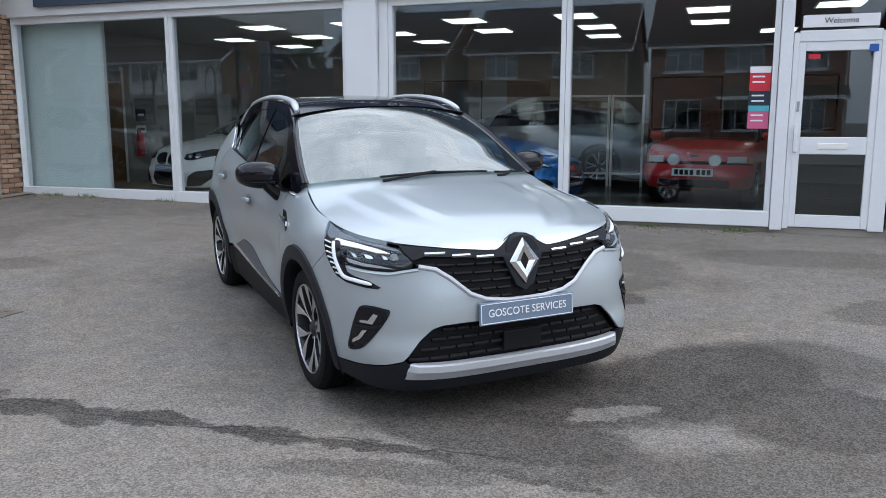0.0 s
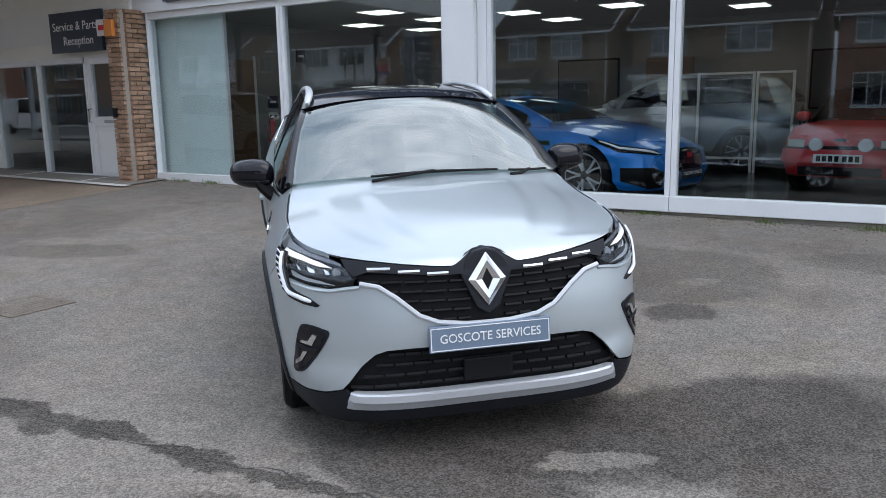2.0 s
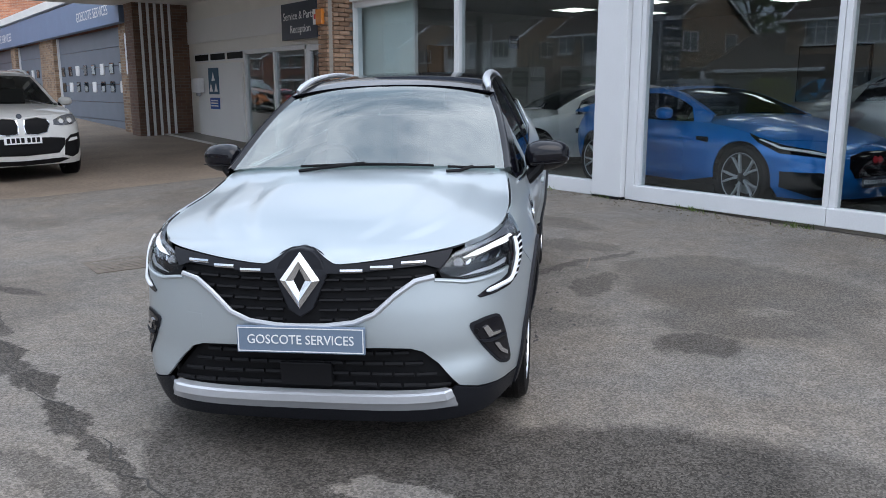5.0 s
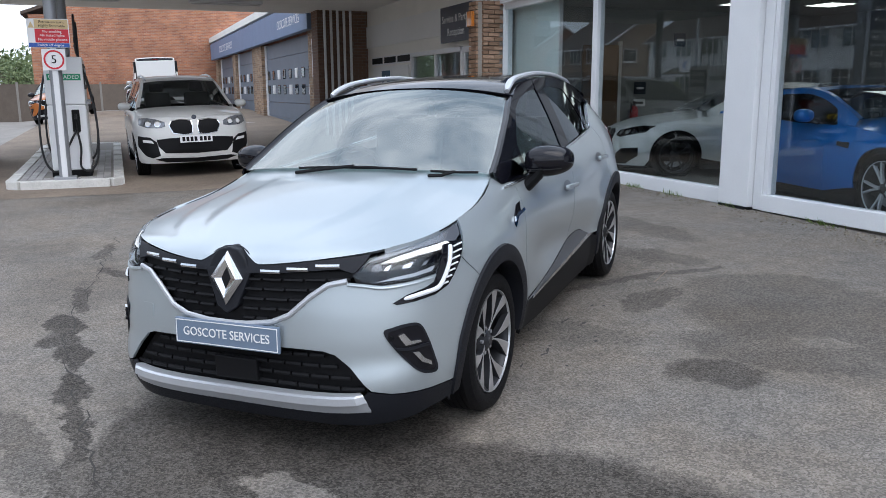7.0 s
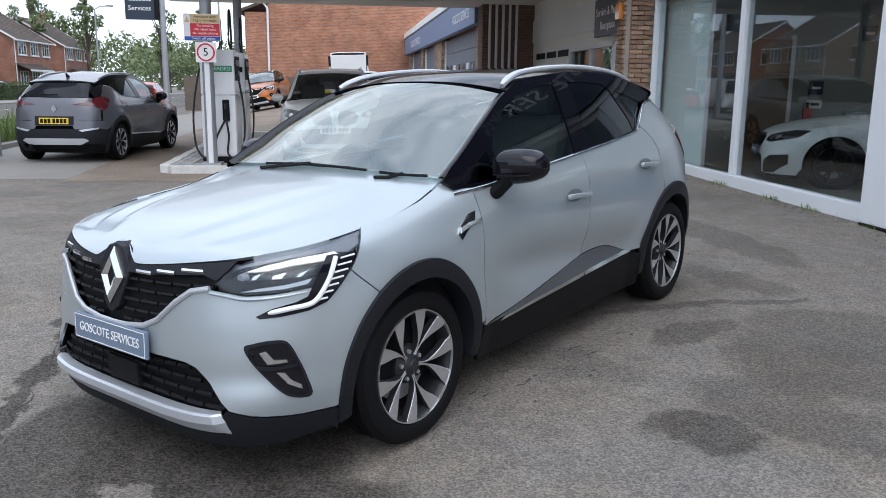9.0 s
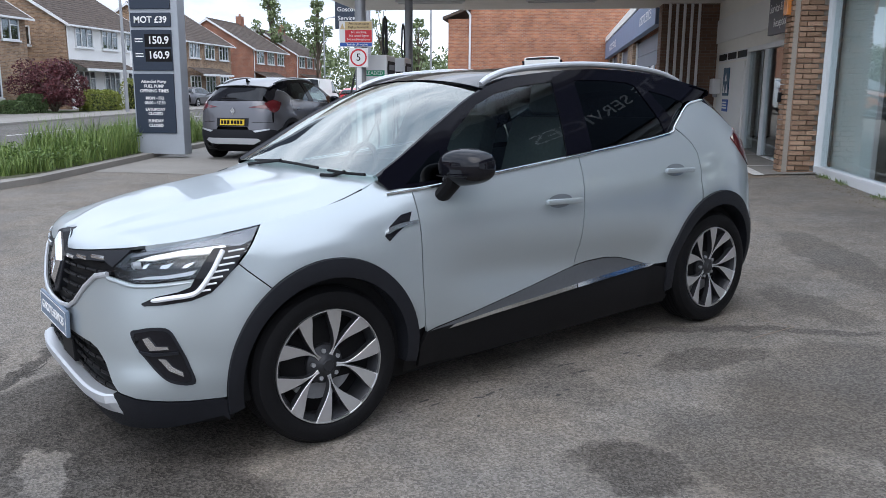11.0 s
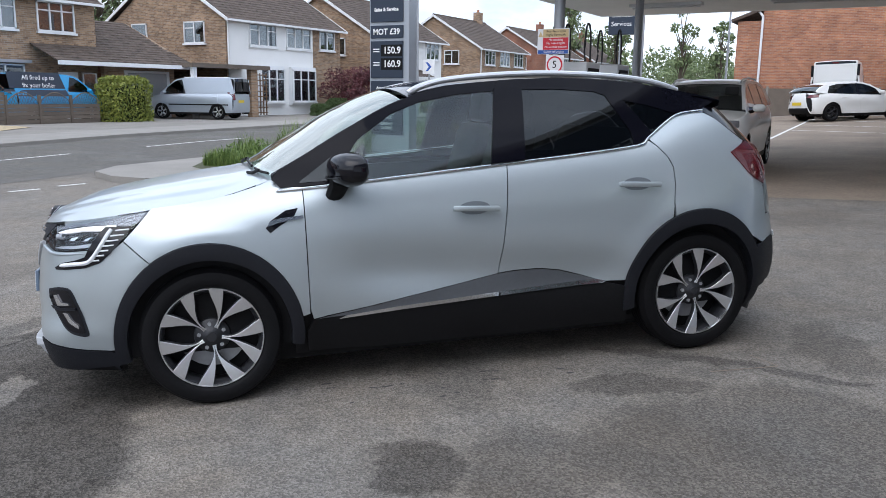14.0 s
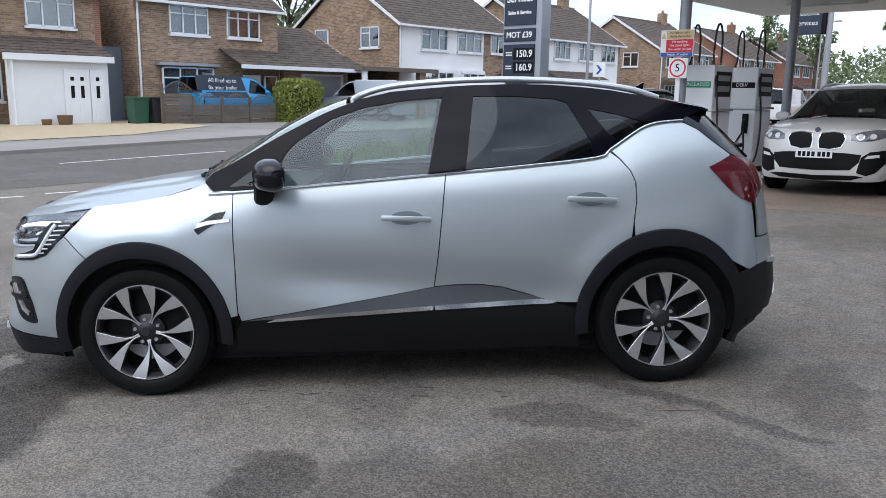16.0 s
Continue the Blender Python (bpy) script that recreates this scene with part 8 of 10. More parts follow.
        a = c.screen(x, 1.0)
        b = G_(x, e(x))
        edge.append((a, b))
    both(car, "screen_pillar", lambda k: flipped(loft([[(a[0], a[1] - 0.022, a[2] + 0.001) for a, b in edge], [(a[0], a[1] - 0.004, a[2] + 0.004) for a, b in edge], [(a[0] * 0.5 + b[0] * 0.5, a[1] * 0.5 + b[1] * 0.5, max(a[2], b[2]) + 0.003) for a, b in edge], [(b[0], b[1] + 0.003, b[2] - 0.004) for a, b in edge], [(b[0], b[1] + 0.008, b[2] - 0.02) for a, b in edge]]), k), roofmat)
    part("screen_head", skin(c.screen, [(0.31 - 0.03 * (q / 12) ** 2, q / 12) for q in range(-12, 13)] + [(0.328 - 0.03 * (q / 12) ** 2, q / 12) for q in range(12, -13, -1)], 0.06, off=-0.004, gap=0, rim=0, cell2=0.12), DARK, car)
    part("mirror_sensor", skin(c.screen, [(0.32, -0.24), (0.32, 0.24), (0.37, 0.23), (0.44, 0.12), (0.45, -0.12), (0.37, -0.23)], 0.05, off=-0.006, gap=0, rim=0.02), CABIN, car, "grey mirror and sensor housing")
    both(car, "shut_line", lambda k: flipped(tube([(p[0], p[1] + 0.001, p[2] + 0.0005) for p in (c.bonnet(1.06 + 0.64 * j / 24, 0.996) for j in range(25))], 0.0032, 6), k), DARK)
    part("cowl", joined(*[loft([[(1.10 - 0.10 * (q / 10) ** 2, 0.74 * q / 10, 1.078 - 0.01 * (q / 10) ** 2) for q in range(-10, 11)], [(1.02 - 0.10 * (q / 10) ** 2, 0.74 * q / 10, 1.105) for q in range(-10, 11)], [(0.90 - 0.10 * (q / 10) ** 2, 0.72 * q / 10, 1.10) for q in range(-10, 11)]])]), DARK, car)
    for pts in ([(1.04, -0.33, 1.155), (1.05, 0.02, 1.167), (1.035, 0.38, 1.155)], [(1.02, 0.45, 1.147), (1.0, 0.58, 1.140), (0.965, 0.69, 1.137)]):
        wp = part("wiper", tube([(x + 0.03, y, z - 0.026) for x, y, z in catmull(pts, 5)], 0.007, 6), DARK, car)
        part("wiper_arm", tube([(pts[0][0] + 0.07, pts[0][1], pts[0][2] - 0.045), ((pts[0][0] + pts[1][0]) / 2 + 0.055, (pts[0][1] + pts[1][1]) / 2, pts[1][2] - 0.038), (pts[1][0] + 0.035, pts[1][1], pts[1][2] - 0.02)], 0.009, 6), DARK, wp)
    # rails and mirrors
    rail = [(0.245, 1.485), (0.17, 1.520), (0.02, 1.552), (-0.28, 1.572), (-0.6, 1.573), (-0.95, 1.55), (-1.2, 1.512), (-1.36, 1.462)]
    rc = catmull(rail, 5)
    both(car, "roof_rail", lambda k: flipped(tube([(x, G_(x, e(x))[1] - 0.035, z) for x, z in rc], [0.012 + 0.012 * min(1, i / 5, (len(rc) - 1 - i) / 5) for i in range(len(rc))], 10, 0.017), k), SATIN, "satin silver roof rail")
    for k in (0, 1):
        hm = bmesh.new()
        bmesh.ops.create_uvsphere(hm, u_segments=28, v_segments=16, radius=1.0)
        for v in hm.verts:
            p = v.co
            sx = lambda t, q: math.copysign(abs(t) ** q, t)
            x, y, z = sx(p.x, 0.8), sx(p.y, 0.62), sx(p.z, 0.75)
            y2 = y * 0.124
            taper = 0.72 + 0.28 * (1 - (y + 1) / 2) if y > 0 else 1.0
            v.co = (0.645 + x * 0.098 * (1.0 if x > 0 else 0.6) - 0.03 * (y + 1), 0.955 + y2, 1.128 + z * 0.084 * (0.80 + 0.20 * (1 - max(0, y))) + 0.004 * y)
        mir = part("door_mirror", flipped(hm, k), BLACKGLOSS, car, "gloss black door mirror", True, 60)
        sg = -1 if k else 1
        part("mirror_foot", flipped(tube([(0.69, 0.80, 0.985), (0.685, 0.85, 1.005), (0.665, 0.90, 1.06), (0.66, 0.92, 1.10)], [0.050, 0.048, 0.055, 0.06], 10, 0.035), k), DARK, mir, "dark mirror foot", True)
        part("mirror_glass", flipped(moved(box(-0.002, 0.002, -0.09, 0.09, -0.05, 0.05, 0.001), pose(0.567, 0.95, 1.13, 0, 0, 12)), k), CHROME, mir)
        part("mirror_line", flipped(tube([(0.725, 0.86, 1.094), (0.735, 0.95, 1.092), (0.70, 1.045, 1.096)], 0.003, 6), k), DARK, mir)
    # cabin
    part("dashboard", joined(box(0.55, 1.0, -0.70, 0.70, 0.75, 1.03, 0.05), box(0.40, 0.62, -0.66, 0.66, 0.85, 0.98, 0.05)), CABIN, car, smooth=True)
    part("cabin_floor", box(-1.3, 1.0, -0.72, 0.72, 0.33, 0.38), CABIN, car)
    part("door_card", joined(box(-1.2, 0.85, 0.70, 0.74, 0.38, 1.03), box(-1.2, 0.85, -0.74, -0.70, 0.38, 1.03)), CABIN, car)
    for y in (0.36, -0.36):
        s1 = part("seat", joined(moved(box(-0.27, 0.27, -0.25, 0.25, -0.07, 0.07, 0.05), pose(0.05, y, 0.68, 0, -8, 0)), moved(box(-0.07, 0.07, -0.25, 0.25, -0.02, 0.62, 0.055), pose(-0.24, y, 0.70, 0, -18, 0))), SEAT, car, "dark cloth seat", True)
        part("headrest", moved(box(-0.05, 0.05, -0.13, 0.13, 0.0, 0.19, 0.04), pose(-0.43, y, 1.30, 0, -12, 0)), SEAT, s1, smooth=True)
    part("rear_seat", joined(box(-1.0, -0.5, -0.66, 0.66, 0.5, 0.72, 0.05), moved(box(-0.07, 0.07, -0.66, 0.66, 0.0, 0.6, 0.05), pose(-1.0, 0, 0.68, 0, -20, 0))), SEAT, car, smooth=True)
    st = part("steering_wheel", moved(lathe([(0.175 + 0.016 * math.cos(a * math.pi / 5), 0.016 * math.sin(a * math.pi / 5)) for a in range(11)], 32), pose(0.42, -0.36, 1.0, 0, 0, 90) @ pose(0, 0, 0, -22, 0, 0)), DARK, car, smooth=True)
    part("steering_boss", moved(cyl((0.48, -0.36, 0.98), (0.42, -0.36, 1.0), 0.07, 0.06), Matrix()), DARK, st)
    part("headlining", skin(c.roof, shrunk(roofp, 0.03), 0.12, off=-0.03, gap=0, rim=0), CABIN, car)
    for w, sg, tn in ((1.32, 1, 8), (1.32, -1, 20), (-1.32, 1, 14), (-1.32, -1, 30)):
        wheel(car, w, sg * 0.872, 0.340, sg, turn=tn)
    car.matrix_world = m
    return car


def stand(x, y, heading):
    """A pose on the ground with x forward, tilted as the ground there lies."""
    h = radians(heading)
    f, l = Vector((math.cos(h), math.sin(h), 0)), Vector((-math.sin(h), math.cos(h), 0))
    fz = (G(x + f.x * 1.3, y + f.y * 1.3) - G(x - f.x * 1.3, y - f.y * 1.3)) / 2.6
    lz = (G(x + l.x * 0.8, y + l.y * 0.8) - G(x - l.x * 0.8, y - l.y * 0.8)) / 1.6
    f.z, l.z = fz, lz
    f.normalize()
    l = (l - f * l.dot(f)).normalized()
    u = f.cross(l)
    z = (G(x + f.x * 1.3, y + f.y * 1.3) + G(x - f.x * 1.3, y - f.y * 1.3)) / 2
    return Matrix(((f.x, l.x, u.x, x), (f.y, l.y, u.y, y), (f.z, l.z, u.z, z), (0, 0, 0, 1)))


HERO = crossover(stand(-2.235, 5.361, -45.4), SILVER, "silver crossover car with a black roof and a dealer plate")


# ---- the other vehicles ----
class Shape(Crossover):
    """A car from a few lines: nose and tail in side view, bonnet, roof and belt."""

    def __init__(s, k):
        s.k = k
        s.X1, s.X2, s.P, s.PR = k["x1"], k["x2"], k.get("p", 4.0), k.get("pr", 4.5)
        s.xn, s.xr = table(*zip(*k["nose"])), table(*zip(*k["tail"]))
        s.zs, s.zc, s.e, s.belt = table(*zip(*k["shut"])), table(*zip(*k["hood"])), table(*zip(*k["roof"])), table(*zip(*k["belt"]))
        s.ec = s.e

    def W(s, x, z):
        k = s.k
        h = s.zs(x) if x > s.X1 else s.belt(x)
        sh = k.get("shoulder", 0.72)
        w = k["w"] - k.get("drop", 0.08) * (max(0.0, z - sh) / max(0.05, h - sh)) ** 2.2 - 0.42 * max(0.0, 0.52 - z) ** 2
        for c in k["hubs"]:
            w += k.get("haunch", 0.015) * math.exp(-((x - c) / 0.42) ** 2 - ((z - k["r"] * 2.1) / 0.2) ** 2)
        w -= k.get("hollow", 0.02) * math.exp(-((z - 0.5) / 0.13) ** 2) * smooth01(s.X2, s.X2 + 0.5, x) * (1 - smooth01(s.X1 - 0.5, s.X1, x))
        return w

    def glassside(s, x, z):
        k = s.k
        y = k["w"] - k.get("drop", 0.08) - 0.012 - (z - s.belt(x)) * k.get("tumble", 0.45)
        return (x, y, z)


def simple_car(k, m, paint, label, group="", cat="car", glass=None, roofmat=None, metal=None, style="double"):
    c = Shape(k)
    F, S = c.F, c.Sx
    car = thing(k.get("name", "car"), label, cat, group)
    hf, hr = k["hubs"]
    r = k["r"]
    R = r * 1.13
    zl = k.get("low", 0.22)
    side = glass or TINTGLASS
    roofmat = roofmat or paint
    rows = []
    for q in range(14):
        z = zl + 0.02 + (min(c.zs(k["nose"][0][1] * 0 + c.X1), c.belt(0.0)) - 0.08 - zl) * q / 13
        row = []
        for i in range(41):
            x = c.xr(0.5) + 0.06 + (c.xn(0.5) - c.xr(0.5) - 0.12) * i / 40
            zz = min(z, c.zc(x) - 0.12) if x > c.X1 else z
            p = c.side(min(max(x, c.xr(zz) + 0.03), c.xn(zz) - 0.03), zz)
            row.append((p[0], max(0.02, p[1] - 0.03), zz))
        rows.append(row)
    sh = loft(rows)
    bmesh.ops.delete(sh, geom=[f for f in sh.faces if any((f.calc_center_median().x - w) ** 2 + (f.calc_center_median().z - r) ** 2 < (R + 0.02) ** 2 for w in (hf, hr))], context="FACES")
    both(car, "inner_shell", lambda q: flipped(sh.copy(), q), DARK, smooth=False)
    sh.free()
    part("floor_pan", box(hr - 0.3, hf + 0.3, -k["w"] * 0.68, k["w"] * 0.68, zl, zl + 0.12), DARK, car)
    for w in (hf, hr):
        for sg in (1, -1):
            part("wheel_well", upper_half(cyl((w, sg * (k["w"] - 0.42), r), (w, sg * (k["w"] - 0.09), r), R + 0.03, seg=24), r * 0.75), DARK, car)
    lead = k["lead"]          # x and z of the bonnet's front edge at the middle
    nf = 10
    xe = lead[0] - k.get("sweep", 0.25)

    def edge(q):
        x = lead[0] - (lead[0] - xe) * q ** 2.3
        return x, c.bonnet(x, q)
    leadpts = []
    for i in range(nf + 1):
        x, p = edge(i / nf)
        leadpts.append(F(min(p[1], c.W(x, p[2]) * 0.97), p[2]) if i < nf * 0.7 else S(min(p[0], c.xn(p[2]) - 0.02), p[2]))
    shutpts = [S(xe + (c.X1 - xe) * i / 8, c.zs(xe + (c.X1 - xe) * i / 8)) for i in range(1, 9)]
    front = [F(0.0, zl + 0.02), *leadpts, *shutpts, S(c.X1, zl + 0.10)] + [S(x, z) for x, z in arc(hf, r, R, R, 190 if hf - R < c.X1 else 185, -8, 26) if x > c.X1 + 0.004] + [S(hf + R + 0.06, zl + 0.03), F(c.W(1.8, zl) * 0.75, zl + 0.02)]
    part("front_body", skin(c.front, front, 0.06, mirror=2, gap=0.002, cell2=0.045), paint, car, smooth=True, angle=40)
    bon = [(c.X1 + 0.03 + 0.10 * (1 - (q / 12) ** 2), q / 12) for q in range(-12, 13)] + [(c.X1 + 0.03 + (xe - c.X1 - 0.03) * i / 8, 1.0) for i in range(1, 9)] + [(edge(abs(q) / 12)[0], q / 12) for q in range(11, -12, -1)] + [(c.X1 + 0.03 + (xe - c.X1 - 0.03) * i / 8, -1.0) for i in range(8, 0, -1)]
    part("bonnet", skin(c.bonnet, bon, 0.08, gap=0.004, cell2=0.09), paint, car, smooth=True, angle=50)
    # doors and flanks
    xd = [c.X1] + list(k.get("doors", (-0.2,))) + [c.X2]
    for xa, xb in zip(xd, xd[1:]):
        top = [(xa + (xb - xa) * i / 6, c.belt(xa + (xb - xa) * i / 6)) for i in range(7)]
        low = [(x, max(zl + 0.10, 0.0)) for x in [xb + (xa - xb) * i / 10 for i in range(11)]]
        low = [(x, (r + math.sqrt(max(0, R * R - (x - hr) ** 2))) if abs(x - hr) < R and r + math.sqrt(max(0, R * R - (x - hr) ** 2)) > z else z) for x, z in low]
        low = [(x, max(z, (r + math.sqrt(max(0, R * R - (x - hf) ** 2))) if abs(x - hf) < R else z)) for x, z in low]
        for i, d in enumerate(both(car, "door", lambda q: skin(c.side, top + low, 0.07, mirror=q), paint)):
            sg = -1 if i else 1
            hx, hz = xb + 0.16, c.belt(xb) - 0.13
            part("handle", moved(box(-0.1, 0.1, -0.01, 0.012, -0.013, 0.013, 0.008), pose(hx, sg * (c.side(hx, hz)[1] + 0.03), hz)), paint, d, smooth=True)
    qd = [(c.X2, c.belt(c.X2))]
    xt = c.xr(0.8) + 0.10
    qtop = [(c.X2 + (xt - c.X2) * i / 8, c.belt(c.X2 + (xt - c.X2) * i / 8)) for i in range(9)]
    qlow = [(xt, zl + 0.1)] + [(x, z) for x, z in arc(hr, r, R, R, 188, -8, 26) if x < c.X2 - 0.004 and x > xt]
    ql_end = [(c.X2, max(zl + 0.1, (r + math.sqrt(max(0, R * R - (c.X2 - hr) ** 2))) if abs(c.X2 - hr) < R else zl + 0.1))]
    both(car, "rear_quarter", lambda q: skin(c.side, qtop + qlow + ql_end, 0.07, mirror=q), paint)
    zb = c.belt(xt)
    yt = c.side(xt, 0.7)[1]
    part("tail_panel", skin(c.tail, [(-yt, zl + 0.1), (yt, zl + 0.1), (c.side(xt, zb)[1], zb), (-c.side(xt, zb)[1], zb)], 0.08, gap=0), paint, car, smooth=True)
    both(car, "sill", lambda q: skin(c.side, [(hf - R, zl + 0.10), (hr + R, zl + 0.10), (hr + R, zl), (hf - R, zl)], 0.1, off=0.003, mirror=q, gap=0), k.get("sillmat", DARK))
    # upper body
    x0, x1 = k["cab"]         # front and rear ends of the side windows
    xs = [x0 + (x1 - x0) * i / 16 for i in range(17)]
    inset = k.get("rail", 0.06)
    gl = [(x, c.belt(x) + 0.015) for x in xs] + [(x, max(c.belt(x) + 0.02, c.e(x) - inset)) for x in xs[::-1]]
    both(car, "side_window", lambda q: skin(c.glassside, gl, 0.08, mirror=q, gap=0, rim=0.004), side, "dark side windows")
    xw, xb2 = k["screen"][0], k["screen"][-1]
    xs2 = [xw + (xb2 - xw) * i / 20 for i in range(21)]
    fr = [(x, c.e(x)) for x in xs2] + [(x, max(c.belt(x) + 0.0, min(c.e(x) - 0.004, (c.e(x) - inset) if x1 < x < x0 else c.belt(x)))) for x in xs2[::-1]]
    both(car, "roof_side", lambda q: skin(c.glassside, fr, 0.08, off=0.004, mirror=q, gap=0, rim=0.01), roofmat)
    for xp in k.get("pillars", ()):
        both(car, "pillar", lambda q: skin(c.glassside, [(xp - 0.05, c.belt(xp)), (xp + 0.05, c.belt(xp)), (xp + 0.03, c.e(xp) - inset + 0.004), (xp - 0.05, c.e(xp) - inset + 0.004)], 0.08, off=0.006, mirror=q, gap=0), BLACKGLOSS)
    xa, xc, xd2, xe2 = k["screen"]   # windscreen foot, windscreen head, rear screen head, rear screen foot
    line = lambda a, b, n: [(a + (b - a) * i / n) for i in range(n + 1)]
    def strip_poly(a, b, q=0.94):
        return [(a, t / 8 * q) for t in range(-8, 9)] + [(x, q) for x in line(a, b, 8)[1:]] + [(b, t / 8 * q) for t in range(7, -9, -1)] + [(x, -q) for x in line(b, a, 8)[1:-1]]
    part("roof", skin(c.roof, strip_poly(xc, xd2, 1.0), 0.1, gap=0, cell2=0.15), roofmat, car, smooth=True, angle=50)
    part("windscreen", skin(c.roof, strip_poly(xa, xc), 0.1, gap=0.003, cell2=0.15), DARKSCREEN, car, smooth=True, angle=50)
    part("rear_screen", skin(c.roof, strip_poly(xd2, xe2), 0.1, gap=0.003, cell2=0.15), TINTGLASS, car, smooth=True, angle=50)
    for a, b in ((xa, xc), (xd2, xe2)):
        both(car, "screen_pillar", lambda q: flipped(loft([[tuple(Vector(c.roof(x, 0.93)) + Vector((0, 0, 0.003))) for x in line(a, b, 10)], [tuple(Vector(c.roof(x, 1.0)) + Vector((0, 0.004, 0.002))) for x in line(a, b, 10)], [tuple(Vector(c.glassside(x, c.e(x) - 0.03)) + Vector((0, 0.006, 0))) for x in line(a, b, 10)]]), q), roofmat)
    zf = c.belt(0.0) - 0.02
    part("dashboard", box(c.X1 - 0.45, c.X1 + 0.05, -k["w"] * 0.78, k["w"] * 0.78, zl + 0.3, zf, 0.04), CABIN, car)
    part("shelf", box(xe2 + 0.02, xe2 + 0.5, -k["w"] * 0.7, k["w"] * 0.7, zl + 0.2, zf + 0.02, 0.03), CABIN, car)
    for y in (0.37, -0.37):
        s1 = part("seat", joined(moved(box(-0.07, 0.07, -0.24, 0.24, -0.3, 0.40, 0.05), pose(k.get("seat", -0.25), y, zf - 0.1, 0, -16, 0)), box(k.get("seat", -0.25), k.get("seat", -0.25) + 0.5, y - 0.24, y + 0.24, zl + 0.15, zl + 0.36, 0.05)), SEAT, car, smooth=True)
        part("headrest", moved(box(-0.05, 0.05, -0.13, 0.13, 0.0, 0.16, 0.04), pose(k.get("seat", -0.25) - 0.12, y, zf + 0.30, 0, -10, 0)), SEAT, s1, smooth=True)
    mx = k.get("mirror", c.X1 - 0.15)
    for i in (0, 1):
        hm = bmesh.new()
        bmesh.ops.create_uvsphere(hm, u_segments=16, v_segments=10, radius=1.0)
        for v in hm.verts:
            v.co = (mx + v.co.x * 0.08, k["w"] + 0.07 + math.copysign(abs(v.co.y) ** 0.7, v.co.y) * 0.11, c.belt(mx) + 0.09 + math.copysign(abs(v.co.z) ** 0.8, v.co.z) * 0.07)
        mi = part("door_mirror", flipped(hm, i), k.get("mirrormat", paint), car, smooth=True, angle=60)
        part("mirror_foot", flipped(tube([(mx + 0.03, k["w"] - 0.10, c.belt(mx) + 0.02), (mx, k["w"] + 0.02, c.belt(mx) + 0.06)], 0.03, 8), i), DARK, mi)
    for w, sg, tn in ((hf, 1, 8), (hf, -1, 20), (hr, 1, 14), (hr, -1, 30)):
        wheel(car, w, sg * (k["w"] - 0.012), r, sg, r, k.get("rim", r * 0.70), 0.22, style, 5, metal, tn)
    car.matrix_world = m
    return car, c


def dress(car, c, name, pts, material, off=0.006, label="", rim=0.012, two=True, tailside=False, cell=0.05):
    """A lamp, grille or trim patch on the nose (or tail), on both sides or across the middle."""
    ch = c.tail if tailside else c.front
    if two:
        if tailside:
            return [part(name, flipped(skin(ch, pts, cell, off=off, gap=0, rim=rim), q), material, car, label, True) for q in (0, 1)]
        return [part(name, skin(ch, pts, cell, off=off, gap=0, rim=rim, mirror=q), material, car, label, True) for q in (0, 1)]
    return part(name, skin(ch, pts, cell, off=off, gap=0, rim=rim, mirror=0 if tailside else 2), material, car, label, True)


def front_plate(car, x, z, material=None, letters=None, tilt=-5, w=0.26, bar=True):
    p = part("number_plate" if not letters else "show_plate", moved(box(-0.006, 0.006, -w, w, -0.056, 0.056, 0.003), pose(x, 0, z, 0, tilt, 0)), material or SIGNWHITE, car, "white number plate" if not letters else "dealer plate")
    if letters:
        lettering("lettering", letters, 0.058, SIGNWHITE, p, pose(x + 0.0075, 0, z, 0, tilt, 0) @ pose(0, 0, 0, 90, 0, 90), squeeze=0.92)
    else:
        for y in (-0.225, -0.160, -0.095, -0.03, 0.055, 0.12, 0.185):
            part("character", moved(box(0.0065, 0.0085, y * w / 0.26, (y + 0.046) * w / 0.26, -0.036, 0.036), pose(x, 0, z, 0, tilt, 0)), DARK, p)
    return p


def ell(c, y, z, ry, rz, n=16):
    return [c.F(max(0.001, y + ry * math.cos(2 * math.pi * i / n)), z + rz * math.sin(2 * math.pi * i / n)) for i in range(n)]


# white SUV under the canopy
SUV = dict(name="car", w=0.945, hubs=(1.432, -1.432), r=0.365, x1=0.95, x2=-1.15, p=4.2, pr=4.5, low=0.24, drop=0.075, shoulder=0.82,
           nose=((0.2, 2.16), (0.3, 2.24), (0.5, 2.30), (0.7, 2.30), (0.9, 2.28), (1.0, 2.22), (1.06, 2.1)), tail=((0.2, -2.26), (0.4, -2.38), (0.7, -2.40), (1.0, -2.34), (1.2, -2.25), (1.6, -2.0)),
           shut=((0.9, 1.12), (1.4, 1.08), (1.9, 1.03), (2.2, 0.98)), hood=((0.9, 1.16), (1.4, 1.13), (1.9, 1.08), (2.15, 1.03), (2.25, 0.98)), lead=(2.22, 1.0), sweep=0.22,
           belt=((0.95, 1.08), (0.0, 1.11), (-1.2, 1.14), (-2.3, 1.17)), roof=((1.08, 1.14), (0.8, 1.28), (0.45, 1.48), (0.15, 1.60), (-0.4, 1.66), (-1.2, 1.64), (-1.9, 1.56), (-2.05, 1.45), (-2.25, 1.2)),
           cab=(0.72, -1.9), screen=(1.05, 0.25, -1.9, -2.24), doors=(-0.12,), pillars=(-0.15, -1.15), tumble=0.40)
SUVLAMP = M("head_lamp_grey", (0.22, 0.23, 0.25), 0.15, 0.4, var=0.4, fine=30)
suv, sc = simple_car(SUV, stand(-13.70, 4.58, 1.5), CARWHITE, "white SUV parked under the canopy")
F = sc.F
